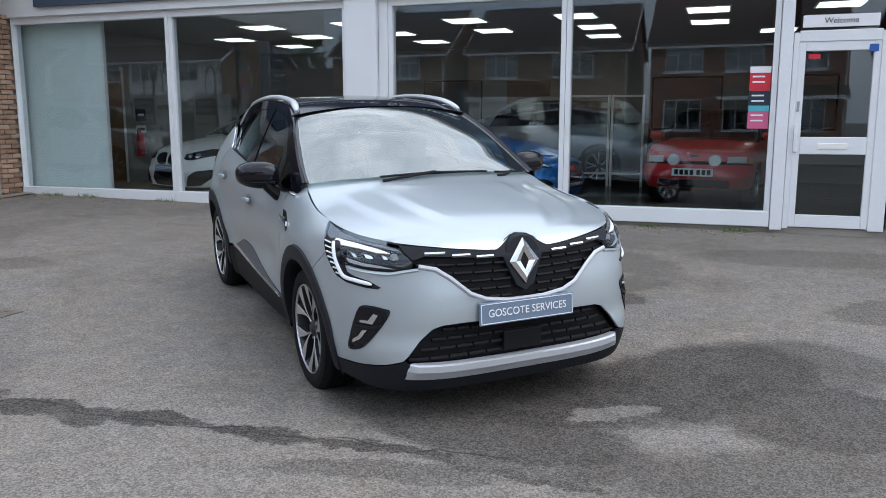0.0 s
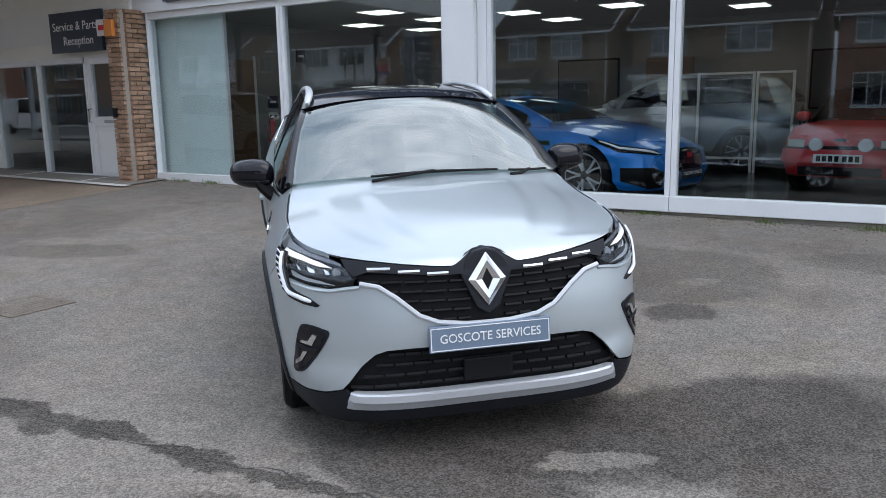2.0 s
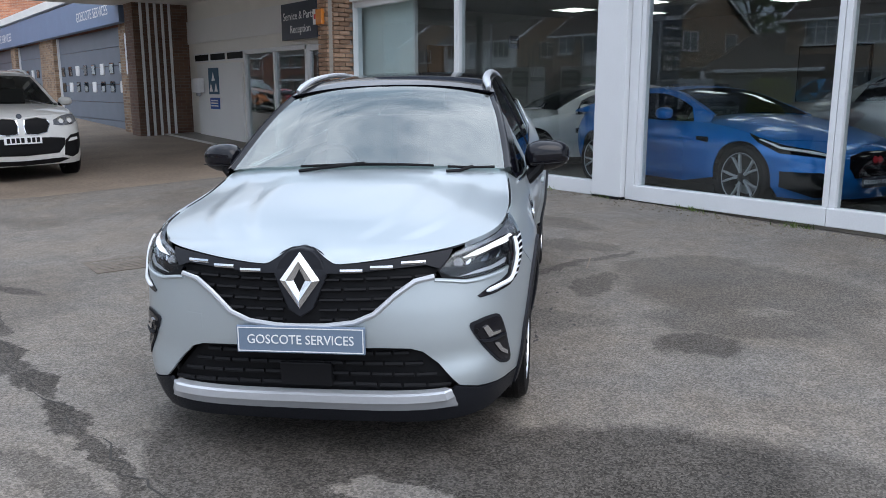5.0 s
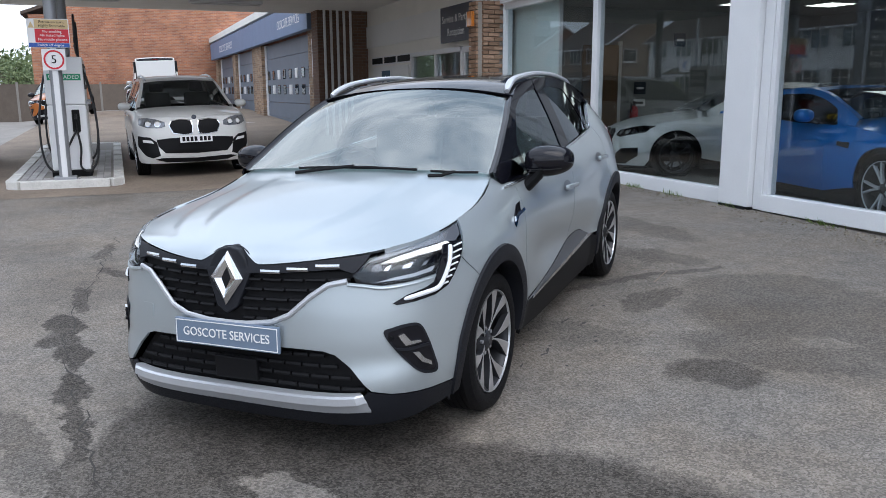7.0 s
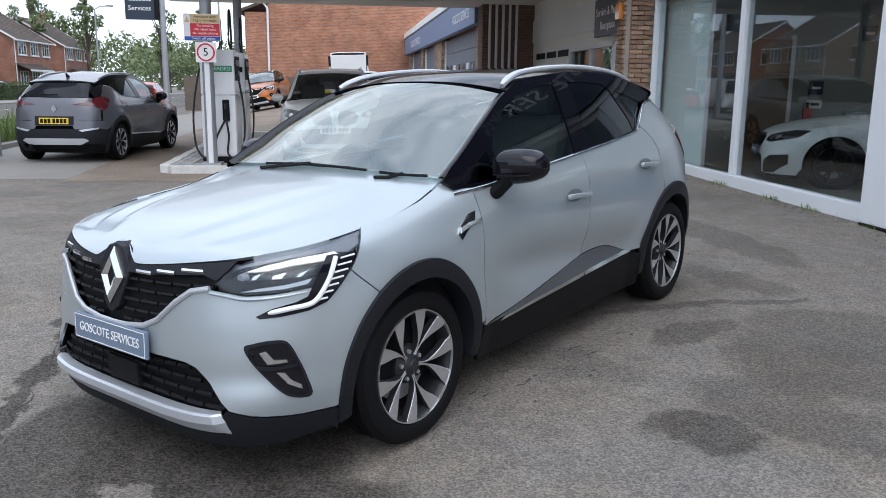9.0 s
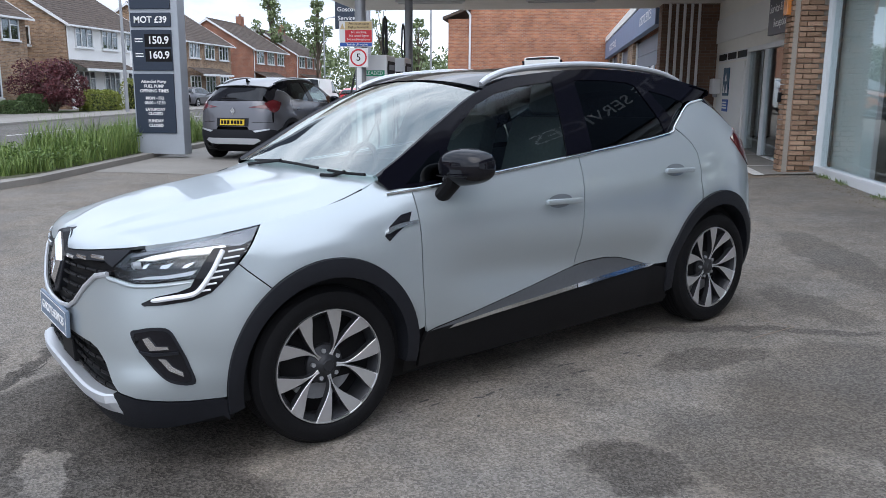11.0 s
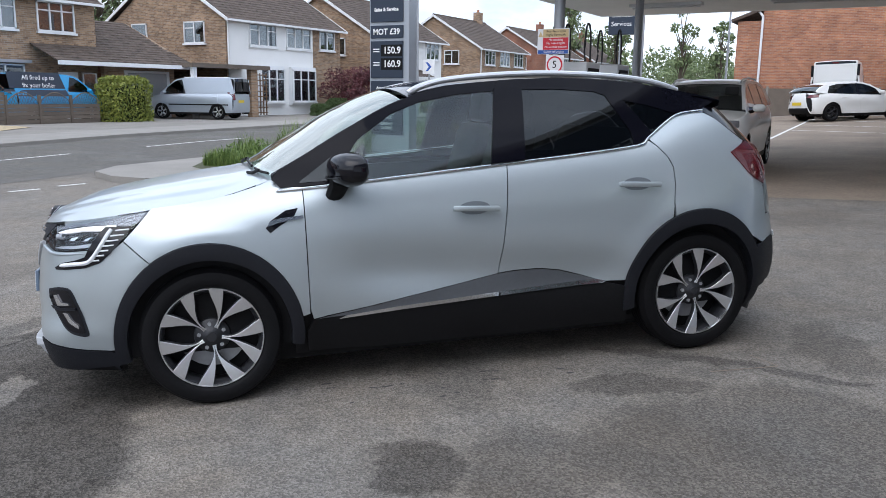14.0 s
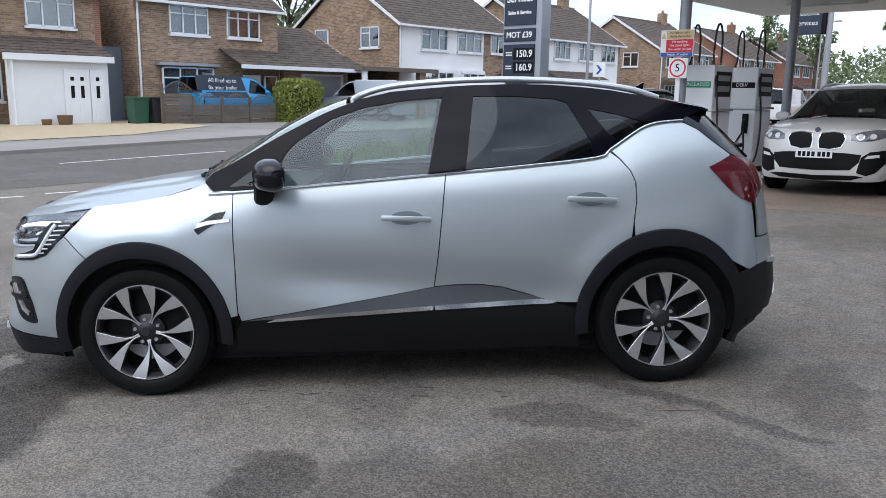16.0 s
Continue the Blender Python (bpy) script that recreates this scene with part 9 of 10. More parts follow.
for _n in (0.145,):
    kid = dress(suv, sc, "grille", [F(0.045, 0.74), F(0.030, 0.86), F(0.055, 0.965), F(0.24, 0.985), F(0.38, 0.96), F(0.415, 0.89), F(0.36, 0.76), F(0.2, 0.725)], CHROME, 0.012, "chrome-edged kidney grille", 0.02)
    dress(suv, sc, "grille_mesh", [F(0.062, 0.752), F(0.046, 0.86), F(0.070, 0.953), F(0.24, 0.973), F(0.370, 0.950), F(0.402, 0.888), F(0.350, 0.770), F(0.2, 0.738)], DARK, 0.015, "black grille mesh", 0.0)
dress(suv, sc, "head_lamp", [F(0.47, 0.87), F(0.48, 0.94), F(0.62, 0.99), sc.Sx(2.0, 1.01), sc.Sx(1.85, 1.0), sc.Sx(1.95, 0.90), F(0.74, 0.855), F(0.58, 0.85)], SUVLAMP, 0.006, "dark-edged head lamp")
for _y in (0.59, 0.73):
    dress(suv, sc, "lamp_ring", ell(sc, _y, 0.915, 0.05, 0.05), CHROME, 0.012, "bright round lamp")
    dress(suv, sc, "lamp_glass", ell(sc, _y, 0.915, 0.035, 0.035), SIGNWHITE, 0.016, "white lamp centre", 0.004)
dress(suv, sc, "lower_intake", [F(0.0, 0.42), F(0.50, 0.44), F(0.60, 0.55), F(0.62, 0.66), F(0.45, 0.68), F(0.0, 0.70)], DARK, 0.006, "black lower intake", 0.01, False)
dress(suv, sc, "air_vent", [F(0.58, 0.40), F(0.62, 0.62), F(0.72, 0.70), sc.Sx(1.95, 0.72), sc.Sx(1.93, 0.55), F(0.80, 0.40), F(0.70, 0.36)], DARK, 0.006, "black corner air vent")
dress(suv, sc, "fog_lamp", [F(0.66, 0.60), F(0.70, 0.65), F(0.82, 0.66), F(0.82, 0.62)], SIGNWHITE, 0.014, "white fog lamp")
dress(suv, sc, "front_skid", [F(0.0, 0.27), F(0.5, 0.29), F(0.66, 0.34), F(0.55, 0.36), F(0.0, 0.34)], DARK, 0.008, "dark lower lip", 0.02, False)
front_plate(suv, 2.335, 0.66)
part("badge", cyl((2.20, 0, 1.005), (2.225, 0, 1.015), 0.04, seg=20), NAVY, suv, "round dark emblem")
for _s in (0.62, -0.62):
    part("roof_rail", tube([(0.2, _s * 0.96, 1.62), (0.0, _s * 0.97, 1.67), (-0.6, _s, 1.70), (-1.4, _s, 1.68), (-1.75, _s * 0.97, 1.62)], 0.02), SATIN, suv, "satin roof rail", True)

# white coupe in the showroom
COUPE = dict(w=0.935, hubs=(1.406, -1.406), r=0.335, x1=0.72, x2=-0.75, p=3.6, pr=4.0, low=0.14, drop=0.085, shoulder=0.62, haunch=0.04,
             nose=((0.12, 2.16), (0.25, 2.22), (0.45, 2.23), (0.6, 2.21), (0.72, 2.14), (0.8, 2.0)), tail=((0.15, -2.2), (0.4, -2.36), (0.7, -2.4), (0.95, -2.36)),
             shut=((0.7, 0.92), (1.2, 0.87), (1.7, 0.80), (2.05, 0.72)), hood=((0.7, 0.97), (1.2, 0.93), (1.7, 0.86), (2.0, 0.79), (2.15, 0.73)), lead=(2.12, 0.74), sweep=0.25,
             belt=((0.72, 0.90), (0.0, 0.92), (-1.0, 0.96), (-2.4, 0.99)), roof=((0.98, 0.95), (0.6, 1.14), (0.2, 1.29), (-0.2, 1.36), (-0.7, 1.36), (-1.2, 1.27), (-1.7, 1.10), (-1.95, 1.01)),
             cab=(0.55, -1.25), screen=(0.95, 0.08, -0.95, -1.9), doors=(), pillars=(-0.72,), tumble=0.5, rim=0.25, mirrormat=CARWHITE)
def indoors(x, y, heading, z=0.24):
    return pose(x, y, z, 0, 0, heading)
cou, cc = simple_car(COUPE, indoors(-7.3, 12.62, -111.4), CARWHITE, "white sports coupe on the showroom floor", metal=DARKALLOY)
F = cc.F
dress(cou, cc, "grille", [F(0.04, 0.54), F(0.03, 0.62), F(0.06, 0.70), F(0.20, 0.71), F(0.30, 0.68), F(0.32, 0.62), F(0.28, 0.55), F(0.16, 0.52)], BLACKGLOSS, 0.012, "black kidney grille", 0.02)
dress(cou, cc, "head_lamp", [F(0.42, 0.62), F(0.44, 0.69), F(0.62, 0.735), cc.Sx(1.85, 0.77), cc.Sx(1.70, 0.77), cc.Sx(1.85, 0.68), F(0.66, 0.62), F(0.55, 0.60)], BLACKGLOSS, 0.006, "dark head lamp")
for _y in (0.54, 0.66):
    dress(cou, cc, "lamp_ring", ell(cc, _y, 0.67, 0.035, 0.035), CHROME, 0.012, "bright lamp ring")
dress(cou, cc, "lower_intake", [F(0.0, 0.20), F(0.34, 0.20), F(0.42, 0.30), F(0.36, 0.42), F(0.0, 0.42)], DARK, 0.006, "black lower intake", 0.01, False)
dress(cou, cc, "corner_intake", [F(0.50, 0.20), F(0.56, 0.36), F(0.68, 0.44), cc.Sx(1.95, 0.46), cc.Sx(1.95, 0.34), F(0.74, 0.22)], DARK, 0.006, "black corner intake")
dress(cou, cc, "splitter", [F(0.0, 0.145), F(0.7, 0.15), cc.Sx(1.8, 0.16), cc.Sx(1.8, 0.19), F(0.7, 0.19), F(0.0, 0.18)], DARK, 0.02, "black splitter", 0.03, False)
front_plate(cou, 2.27, 0.475, PLATEBLUE, "GOSCOTE SERVICES")
both(cou, "wing_vent", lambda q: skin(cc.side, [(0.70, 0.62), (0.55, 0.63), (0.50, 0.70), (0.70, 0.70)], 0.05, off=0.004, mirror=q, gap=0), DARK)

# blue sports car in the showroom
SPORT = dict(w=0.955, hubs=(1.311, -1.311), r=0.35, x1=0.42, x2=-0.80, p=3.0, pr=3.4, low=0.13, drop=0.13, shoulder=0.60, haunch=0.045,
             nose=((0.12, 2.08), (0.25, 2.18), (0.45, 2.23), (0.6, 2.22), (0.72, 2.12), (0.82, 1.9)), tail=((0.15, -2.0), (0.4, -2.2), (0.7, -2.25), (0.95, -2.2)),
             shut=((0.4, 0.93), (0.9, 0.89), (1.4, 0.82), (1.8, 0.74), (2.0, 0.68)), hood=((0.4, 1.0), (0.9, 0.99), (1.4, 0.93), (1.8, 0.84), (2.05, 0.75), (2.15, 0.70)), lead=(2.10, 0.73), sweep=0.45,
             belt=((0.42, 0.92), (-0.2, 0.92), (-1.0, 0.97), (-2.2, 0.98)), roof=((0.75, 0.97), (0.35, 1.12), (-0.05, 1.25), (-0.4, 1.30), (-0.8, 1.29), (-1.3, 1.19), (-1.8, 1.05), (-2.05, 0.99)),
             cab=(0.30, -1.2), screen=(0.70, -0.15, -0.85, -2.0), doors=(), pillars=(), tumble=0.55, rim=0.265, mirror=0.15)
spo, pc = simple_car(SPORT, indoors(-3.91, 11.32, -12), CARBLUE, "bright blue low sports car with a sold notice", metal=SATIN)
F = pc.F
dress(spo, pc, "grille", [F(0.0, 0.40), F(0.30, 0.40), F(0.38, 0.50), F(0.36, 0.62), F(0.20, 0.66), F(0.0, 0.665)], BLACKGLOSS, 0.008, "black mesh grille", 0.02, False)
dress(spo, pc, "badge", ell(pc, 0.035, 0.58, 0.035, 0.035), SIGNRED, 0.016, "round red emblem", 0.004)
dress(spo, pc, "head_lamp", [F(0.52, 0.60), F(0.60, 0.65), pc.Sx(1.75, 0.72), pc.Sx(1.45, 0.79), pc.Sx(1.32, 0.83), pc.Sx(1.50, 0.74), pc.Sx(1.78, 0.64)], BLACKGLOSS, 0.005, "slim swept-back head lamp")
dress(spo, pc, "lamp_strip", [F(0.56, 0.61), F(0.62, 0.645), pc.Sx(1.75, 0.70), pc.Sx(1.5, 0.77), pc.Sx(1.5, 0.76), pc.Sx(1.76, 0.68)], SIGNWHITE, 0.010, "white lamp strip", 0.004)
dress(spo, pc, "corner_intake", [F(0.52, 0.22), F(0.56, 0.40), F(0.68, 0.46), pc.Sx(1.80, 0.46), pc.Sx(1.80, 0.30), F(0.70, 0.21)], DARK, 0.006, "black corner intake")
dress(spo, pc, "splitter", [F(0.0, 0.135), F(0.6, 0.14), pc.Sx(1.75, 0.16), pc.Sx(1.75, 0.19), F(0.6, 0.18), F(0.0, 0.17)], DARK, 0.02, "black splitter", 0.03, False)
front_plate(spo, 2.28, 0.36, NAVY, "GOSCOTE SERVICES")
both(spo, "wing_vent", lambda q: skin(pc.front, [pc.Sx(0.82, 0.70), pc.Sx(0.62, 0.72), pc.Sx(0.60, 0.76), pc.Sx(0.80, 0.76)], 0.05, off=0.004, mirror=q, gap=0), DARK)
sold = thing("sold_notice", "white sold notice behind the windscreen", "notice")
part("card", box(-0.16, 0.16, -0.003, 0.003, -0.09, 0.09), SIGNWHITE, sold)
lettering("lettering", "SOLD", 0.11, DARK, sold, facing(0, -0.005, 0))
sold.matrix_world = pose(-3.75, 11.16, 1.24, -25, 0, 25)
pap = thing("paper_sheet", "white price sheet lying behind the windscreen", "notice")
part("sheet", box(-0.18, 0.18, -0.12, 0.12, 0, 0.003), SIGNWHITE, pap)
pap.matrix_world = pose(-4.05, 11.12, 1.24, 25, -10, 20)

# red hatch with a black hood
OLD = dict(w=0.805, hubs=(1.20, -1.20), r=0.29, x1=0.80, x2=-1.0, p=6.0, pr=6.0, low=0.20, drop=0.05, shoulder=0.62, haunch=0.015, hollow=0.0,
           nose=((0.2, 1.92), (0.28, 2.0), (0.45, 2.03), (0.52, 2.0), (0.62, 1.97), (0.76, 1.94), (0.82, 1.86)), tail=((0.2, -1.88), (0.4, -2.0), (0.7, -1.98), (0.95, -1.92)),
           shut=((0.8, 0.88), (1.2, 0.85), (1.6, 0.80), (1.9, 0.75)), hood=((0.8, 0.92), (1.2, 0.895), (1.6, 0.84), (1.88, 0.78), (1.92, 0.76)), lead=(1.90, 0.775), sweep=0.08,
           belt=((0.8, 0.88), (0.0, 0.89), (-1.9, 0.90)), roof=((0.82, 0.92), (0.5, 1.12), (0.2, 1.32), (0.0, 1.37), (-0.8, 1.37), (-1.2, 1.28), (-1.5, 0.98)),
           cab=(0.45, -1.1), screen=(0.80, 0.15, -0.95, -1.48), doors=(-0.3,), pillars=(), tumble=0.35, rim=0.19, mirror=0.55)
old, oc = simple_car(OLD, indoors(0.10, 14.20, -98.5), CARRED, "red old hatchback with a black soft top", roofmat=DARK, glass=CARGLASS, style="plain")
F = oc.F
dress(old, oc, "head_lamp", [F(0.45, 0.565), F(0.45, 0.695), F(0.69, 0.695), F(0.69, 0.565)], M("ribbed_lamp_glass", (0.62, 0.64, 0.62), 0.15, var=0.2, fine=40), 0.008, "square clear head lamp")
dress(old, oc, "turn_signal", [F(0.705, 0.565), F(0.705, 0.695), F(0.775, 0.695), F(0.775, 0.565)], AMBER, 0.008, "amber turn signal")
for _y in (0.29,):
    dress(old, oc, "spot_lamp", ell(oc, _y, 0.63, 0.085, 0.085, 20), SATIN, 0.04, "round auxiliary lamp", 0.05)
    dress(old, oc, "spot_glass", ell(oc, _y, 0.63, 0.07, 0.07, 20), SIGNWHITE, 0.046, "lamp glass", 0.006)
dress(old, oc, "grille_slot", [F(0.0, 0.60), F(0.44, 0.60), F(0.44, 0.625), F(0.0, 0.625)], DARK, 0.006, "dark grille slot", 0.004, False)
dress(old, oc, "bumper", [F(0.0, 0.40), F(0.6, 0.40), oc.Sx(1.7, 0.40), oc.Sx(1.7, 0.56), F(0.6, 0.57), F(0.0, 0.57)], CARRED, 0.04, "red moulded bumper", 0.05, False)
dress(old, oc, "bumper_strip", [F(0.0, 0.575), F(0.6, 0.575), oc.Sx(1.7, 0.565), oc.Sx(1.7, 0.59), F(0.6, 0.597), F(0.0, 0.597)], DARK, 0.03, "dark bumper strip", 0.03, False)
dress(old, oc, "lower_intake", [F(0.0, 0.25), F(0.5, 0.25), F(0.5, 0.36), F(0.0, 0.36)], DARK, 0.01, "dark lower intake", 0.01, False)
front_plate(old, 2.085, 0.47, w=0.29)
dress(old, oc, "badge", ell(oc, 0.03, 0.70, 0.045, 0.018), NAVY, 0.01, "small oval emblem", 0.004)

# silver SUV at the back of the showroom
BACK = dict(SUV)
bs, bc = simple_car(BACK, indoors(-3.45, 16.05, -178), paint_mat("dark_silver_paint", (0.20, 0.22, 0.235), 0.5), "dark silver SUV at the back of the showroom", glass=TINTGLASS)

# other crossovers of the same shape
crossover(stand(-14.3, 0.04, 172), GREYPAINT, "grey crossover parked tail-out by the pumps", "", False, True, GREYPAINT)
crossover(stand(-33.2, 1.6, -8), ORANGE, "orange crossover parked in the yard", "", False, None, BLACKGLOSS)

# white hatchback in the yard
HATCH = dict(w=0.895, hubs=(1.32, -1.32), r=0.33, x1=0.85, x2=-1.0, p=3.4, pr=3.8, low=0.18, drop=0.08, shoulder=0.68,
             nose=((0.2, 2.1), (0.4, 2.18), (0.6, 2.18), (0.75, 2.1), (0.85, 1.95)), tail=((0.2, -2.05), (0.45, -2.18), (0.7, -2.16), (0.95, -2.1), (1.2, -1.95)),
             shut=((0.8, 0.95), (1.3, 0.90), (1.8, 0.82), (2.0, 0.76)), hood=((0.8, 1.0), (1.3, 0.95), (1.8, 0.86), (2.05, 0.78)), lead=(2.03, 0.79), sweep=0.3,
             belt=((0.85, 0.92), (0.0, 0.95), (-1.0, 1.0), (-2.1, 1.05)), roof=((1.1, 0.98), (0.7, 1.16), (0.3, 1.34), (-0.1, 1.42), (-0.8, 1.42), (-1.4, 1.34), (-1.75, 1.24), (-1.98, 1.08)),
             cab=(0.70, -1.5), screen=(1.05, 0.15, -1.55, -1.96), doors=(-0.15,), pillars=(-0.18, -1.0), tumble=0.45)
hat, hc = simple_car(HATCH, stand(-32.5, 5.82, 132), CARWHITE, "white hatchback with black wheels parked in the yard", metal=DARKALLOY)
dress(hat, hc, "tail_lamp", [(0.45, 0.86), (0.50, 0.98), (0.76, 1.0), (0.78, 0.88)], REDLENS, 0.008, "red tail lamp", 0.012, True, True)
part("number_plate", moved(box(-0.006, 0.006, -0.26, 0.26, -0.056, 0.056), pose(-2.19, 0, 0.66)), PLATEYELLOW, hat, "yellow rear number plate")
dress(hat, hc, "rear_diffuser", [(-0.6, 0.28), (0.6, 0.28), (0.55, 0.50), (-0.55, 0.50)], DARK, 0.006, "dark lower bumper", 0.01, False, True)

# vans
def van(m, paint, label, length, width, height, hoodx, hoodz, windows_front=True, sidetext=None):
    k = dict(name="van", w=width / 2, hubs=(length * 0.31, -length * 0.31), r=0.33, x1=hoodx - 0.05, x2=-length * 0.32, p=4.5, pr=9.0, low=0.2, drop=0.05, shoulder=0.8, hollow=0.008,
             nose=((0.2, length * 0.48), (0.45, length * 0.5), (0.7, length * 0.5), (hoodz - 0.12, length * 0.485), (hoodz, length * 0.45)), tail=((0.2, -length * 0.485), (0.5, -length * 0.5), (1.0, -length * 0.498), (height, -length * 0.485)),
             shut=((hoodx - 0.1, hoodz - 0.02), (length * 0.45, hoodz - 0.14)), hood=((hoodx - 0.1, hoodz + 0.03), (length * 0.4, hoodz - 0.05), (length * 0.47, hoodz - 0.12)), lead=(length * 0.46, hoodz - 0.11), sweep=0.14,
             belt=((hoodx, hoodz - 0.03), (0.0, hoodz), (-length * 0.5, hoodz)), roof=((hoodx + 0.12, hoodz), (hoodx - 0.35, hoodz + (height - hoodz) * 0.55), (hoodx - 0.75, height - 0.06), (hoodx - 1.2, height), (-length * 0.42, height), (-length * 0.485, height - 0.05), (-length * 0.497, hoodz)),
             cab=(hoodx - 0.12, hoodx - 1.05), screen=(hoodx + 0.1, hoodx - 0.72, -length * 0.484, -length * 0.496), doors=(hoodx - 1.15,), pillars=(), tumble=0.14, seat=hoodx - 0.9)
    v, c = simple_car(k, m, paint, label, cat="van", style="plain")
    return v, c, k


v1, vc, vk = van(stand(-24.75, -20.5, -72) @ pose(0, 0, 0.10), VANSILVER, "silver panel van on the drive", 4.4, 1.78, 1.82, 1.35, 1.12)
dress(v1, vc, "tail_lamp", [(0.72, 0.85), (0.72, 1.20), (0.84, 1.20), (0.84, 0.85)], REDLENS, 0.01, "red tail lamp", 0.012, True, True)
for _s in (0.38, -0.38):
    part("rear_window", moved(box(-0.006, 0.006, -0.30, 0.30, 0, 0.42, 0.004), pose(-2.185, _s, 1.24, 0, -1.5, 0)), BLACKGLOSS, v1, "dark rear door window")
part("number_plate", moved(box(-0.006, 0.006, -0.26, 0.26, -0.056, 0.056), pose(-2.21, 0.2, 0.80)), PLATEYELLOW, v1, "yellow rear number plate")
both(v1, "side_rub_strip", lambda q: skin(vc.side, [(1.0, 0.62), (-1.9, 0.62), (-1.9, 0.67), (1.0, 0.67)], 0.2, off=0.012, mirror=q, gap=0), DARK)
both(v1, "roof_rail", lambda q: flipped(tube([(0.3, 0.66, 1.84), (-1.9, 0.66, 1.84)], 0.02), q), SATIN)
v2, bc2, bk = van(stand(-17.75, -21.3, 184) @ pose(0, 0, 0.10), VANBLUE, "bright blue heating engineer's van on the drive", 4.0, 1.85, 1.80, 1.35, 1.15)
part("side_panel", skin(bc2.side, [(0.30, 0.98), (-1.9, 0.98), (-2.2, 1.24), (0.15, 1.24)], 0.3, off=0.006, gap=0, mirror=1), NAVY, v2, "dark blue slogan panel")
part("slogan_panel", skin(bc2.glassside, [(0.15, 1.27), (-2.2, 1.27), (-2.25, 1.86), (-0.05, 1.86)], 0.3, off=0.012, gap=0, mirror=1), NAVY, v2, "dark blue slogan panel")
lettering("lettering", "All fired up to", 0.24, SIGNWHITE, v2, pose(-1.05, -0.905, 1.66, 82, 0, 0))
lettering("lettering", "fix your boiler", 0.24, SIGNWHITE, v2, pose(-1.05, -0.945, 1.38, 82, 0, 0))
v3, wc3, wk3 = van(stand(-36.6, 5.2, 180), CARWHITE, "white panel van parked tail-out in the yard", 4.9, 1.95, 2.3, 1.6, 1.3)
for _s in (0.86, -0.86):
    part("tail_lamp", box(-2.46, -2.40, _s - 0.07, _s + 0.07, 1.0, 1.45, 0.01), REDLENS, v3, "red tail lamp")
    part("corner_glass", box(-2.45, -2.39, _s * 0.97 - 0.05, _s * 0.97 + 0.05, 1.7, 2.15, 0.01), BLACKGLOSS, v3, "dark corner panel")
part("rear_door", box(-2.462, -2.435, -0.78, 0.78, 1.22, 2.18, 0.01), CARWHITE, v3, "white rear door")
part("brake_light", box(-2.47, -2.38, -0.12, 0.12, 2.2, 2.25, 0.005), REDLENS, v3, "red high brake light")
v4, wc4, wk4 = van(stand(-46.0, -8.9, 182), CARWHITE, "white panel van standing beyond the price totem", 4.7, 1.9, 1.95, 1.5, 1.15)
for _x, _y, _h, _p, _l in ((-54.0, -20.6, 180, GREYPAINT, "dark car parked before the houses"), (-47.5, -6.6, 182, CARRED, "red car parked beyond the forecourt"), (-62, -20.8, 178, VANSILVER, "silver car parked before the houses")):
    hx, _c = simple_car(HATCH, stand(_x, _y, _h), _p, _l)


# ---- small pieces: bricks of the pier, paving blocks of the island ----
def brick_mesh(l, h, d):
    bm = box(-l / 2, l / 2, -d / 2, d / 2, -h / 2, h / 2)
    bmesh.ops.bevel(bm, geom=[e for e in bm.edges], offset=0.004, segments=1, affect="EDGES")
    me = bpy.data.meshes.new("brick")
    bm.to_mesh(me)
    bm.free()
    me.materials.append(BRICK_PIECE)
    return me


pier = bpy.data.objects["pier_core"]
_full, _half = brick_mesh(0.205, 0.062, 0.10), brick_mesh(0.097, 0.062, 0.10)
_r = random.Random(8)
_z, _row = 0.2, 0
_px0, _px1, _py = -10.60, -10.28, RY - 0.34
while _z < 3.0:
    _x, _first = _px0, _row % 2
    while _x < _px1 - 0.03:
        _l = 0.107 if _first else 0.215
        _first = 0
        if _x + _l > _px1 + 0.02:
            _l = 0.107
        ob = new("brick", _full if _l > 0.2 else _half)
        ob.parent = pier
        ob.location = (_x + _l / 2, _py + 0.03 + _r.uniform(-0.003, 0.003), _z + 0.031)
        _x += _l
    _y = _py + 0.085
    _k = 0
    while _y < RY + 0.05:
        _l = 0.107 if (_k == 0 and _row % 2 == 0) else 0.215
        ob = new("brick", _full if _l > 0.2 else _half)
        ob.parent = pier
        ob.rotation_euler = (0, 0, radians(90))
        ob.location = (_px1 + 0.01 + _r.uniform(-0.003, 0.003), _y + _l / 2, _z + 0.031)
        _y += _l
        _k += 1
    _z += 0.075
    _row += 1
setting("pier_jamb", box(_px1 + 0.063, -10.205, RY + 0.12, RY + 0.30, 0.2, 3.0), WHITE, "white jamb beside the brick pier", "wall")

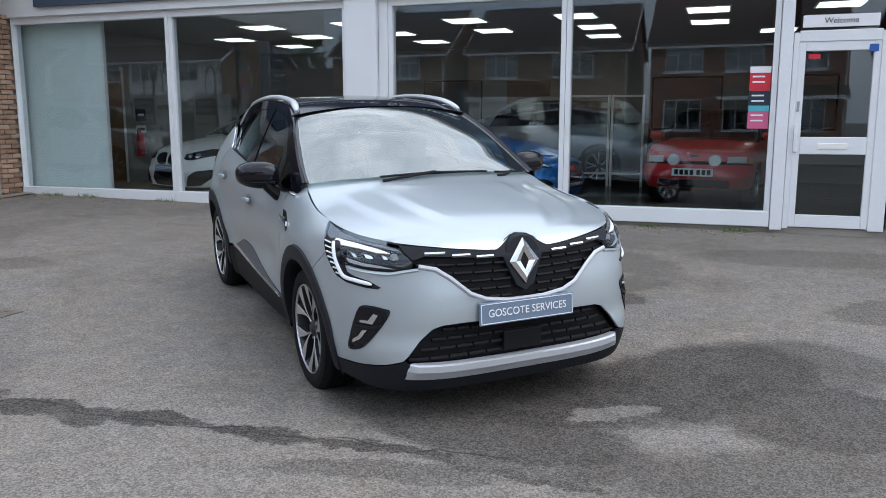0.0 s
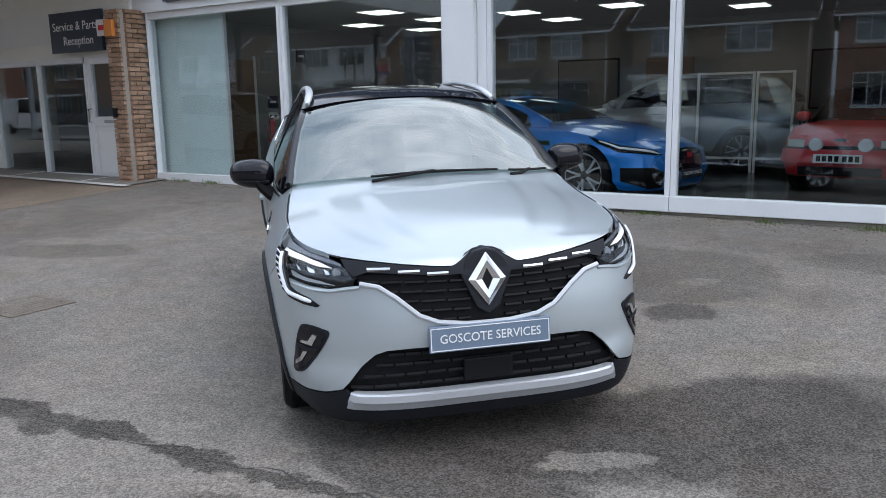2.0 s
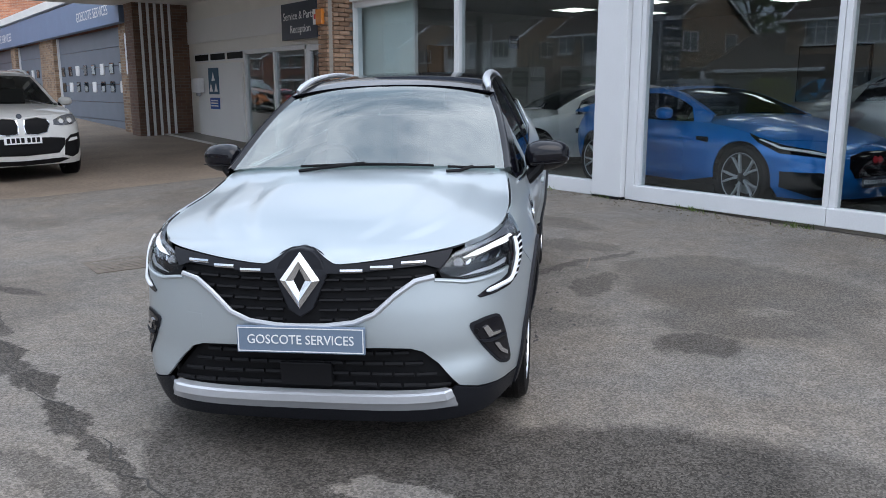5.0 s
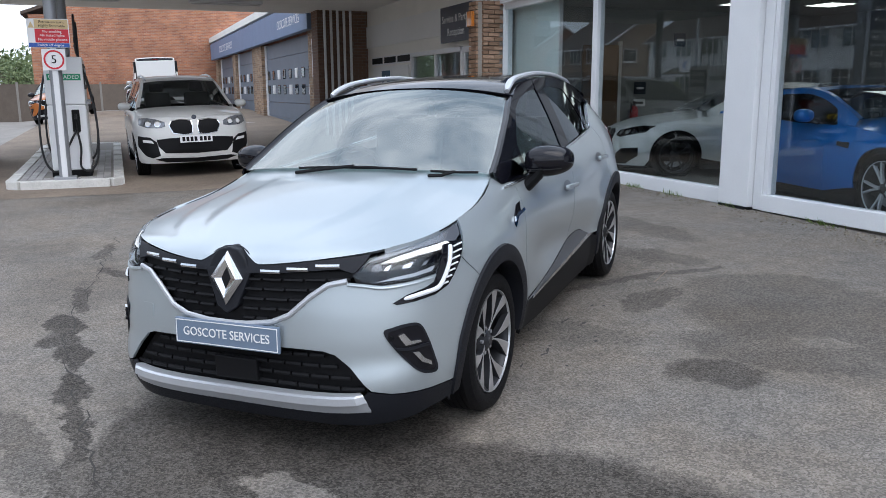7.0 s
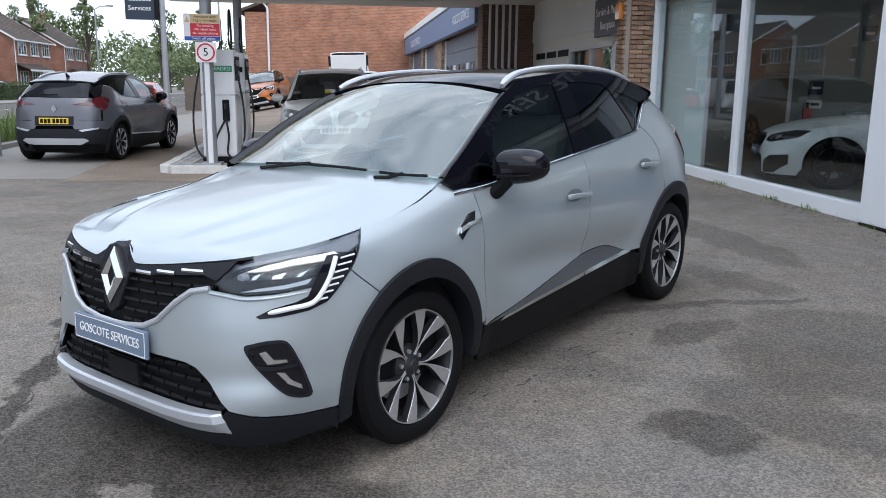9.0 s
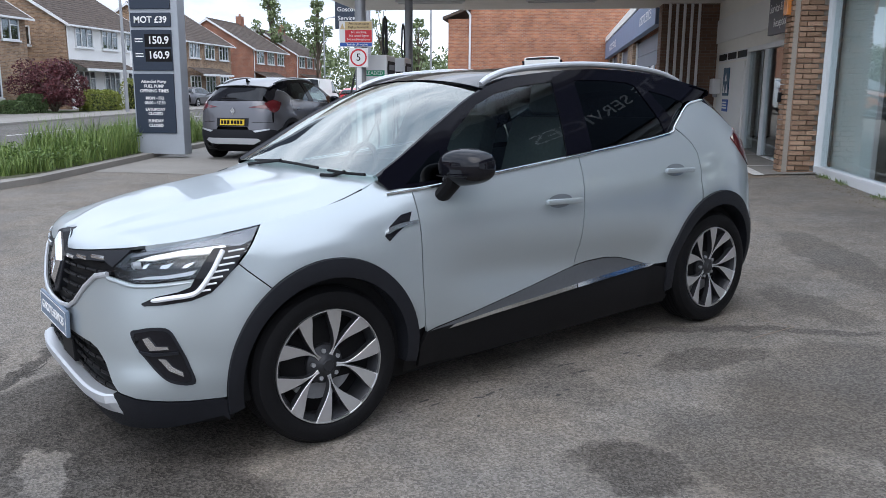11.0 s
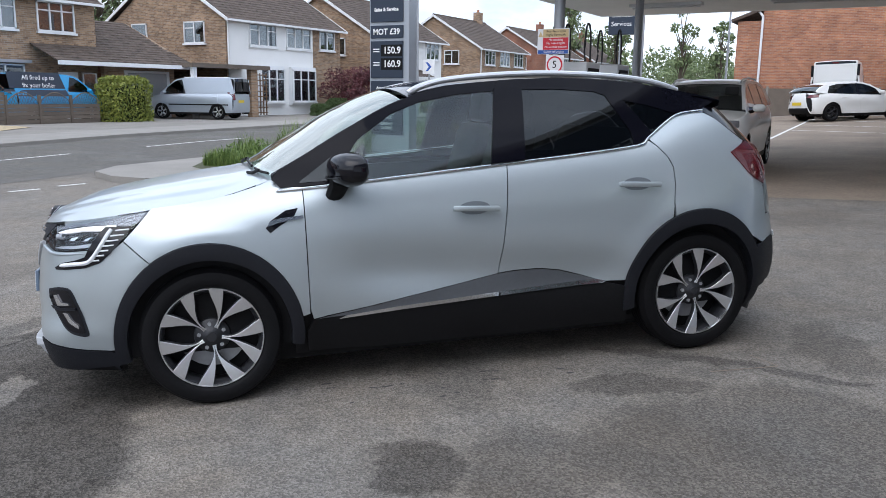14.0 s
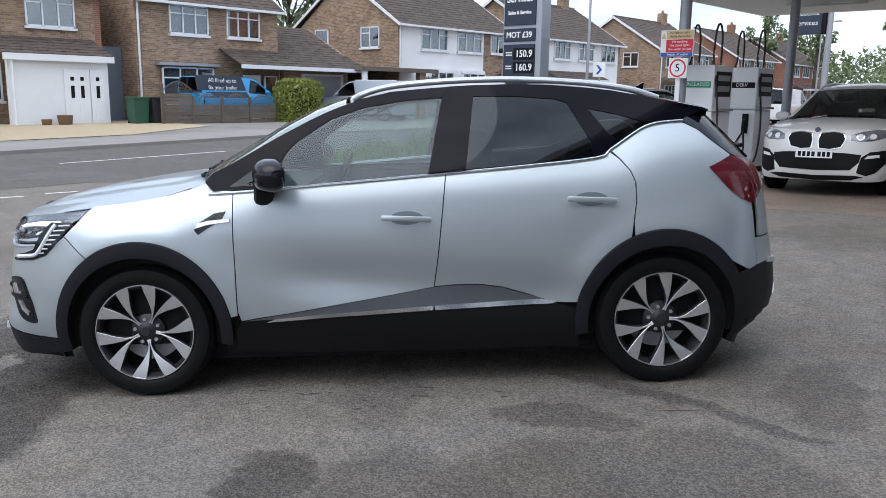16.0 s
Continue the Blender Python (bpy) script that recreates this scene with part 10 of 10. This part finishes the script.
bed = bpy.data.objects["pump_island"]
_bm = box(-0.10, 0.10, -0.05, 0.05, 0, 0.012)
bmesh.ops.bevel(_bm, geom=_bm.edges[:], offset=0.003, segments=1, affect="EDGES")
_me = bpy.data.meshes.new("paving_block")
_bm.to_mesh(_me)
_bm.free()
_me.materials.append(M("grey_paving_block", (0.36, 0.35, 0.34), 0.9, var=0.25, rand=1.0, bump=0.3))
_n = 0
for _j in range(12):
    for _i in range(25):
        _x, _y = -10.98 - 0.206 * _i - (0.103 if _j % 2 else 0), 2.02 + 0.108 * _j
        if any(abs(_x - a) < 0.52 and abs(_y - 2.68) < 0.36 for a in (-11.7, -13.55)):
            continue
        ob = new("paving_block", _me)
        ob.parent = bed
        ob.location = (_x, _y, G(_x, _y) + 0.1085)


# ---- grit and weeds along the foot of the showroom ----
_r = random.Random(31)
_bm = bmesh.new()
for _k in range(900):
    _x, _y = _r.uniform(-10.2, 0.8), 9.74 - abs(_r.gauss(0, 0.16)) - 0.02
    _s = _r.uniform(0.004, 0.016)
    _q = Matrix.Translation((_x, _y, G(_x, _y) + _s * 0.4)) @ Matrix.Rotation(_r.uniform(0, 6.28), 4, "Z") @ Matrix.Diagonal((_s, _s * _r.uniform(0.6, 1.0), _s * 0.6, 1))
    bmesh.ops.create_icosphere(_bm, subdivisions=1, radius=1.0, matrix=_q) if _k < 150 else bmesh.ops.create_cube(_bm, size=1.4, matrix=_q)
tagged(part("grit", _bm, M("loose_grit", (0.22, 0.19, 0.15), 0.95, var=0.5, fine=90)), "loose grit and crumbs along the showroom plinth", "grit", "", "stuff")
_bm = bmesh.new()
for _k in range(500):
    _c = _r.choice((-9.6, -8.9, -7.5, -6.2, -5.4, -4.4, -3.1, -1.9, -0.6, 0.4))
    _x, _y, _h, _a = _c + _r.gauss(0, 0.10), 9.76 - abs(_r.gauss(0, 0.05)), _r.uniform(0.02, 0.07), _r.uniform(0, 6.28)
    _z = G(_x, _y)
    _d = Vector((math.cos(_a), math.sin(_a), 0)) * 0.006
    _t = Vector((_r.gauss(0, 0.02), -abs(_r.gauss(0, 0.03)), _h))
    _p = Vector((_x, _y, _z))
    _bm.faces.new([_bm.verts.new(_p - _d), _bm.verts.new(_p + _d), _bm.verts.new(_p + _d * 0.6 + _t * 0.6), _bm.verts.new(_p + _t)])
tagged(part("weeds", _bm, GRASS), "small green weeds along the showroom plinth", "weeds", "", "stuff")
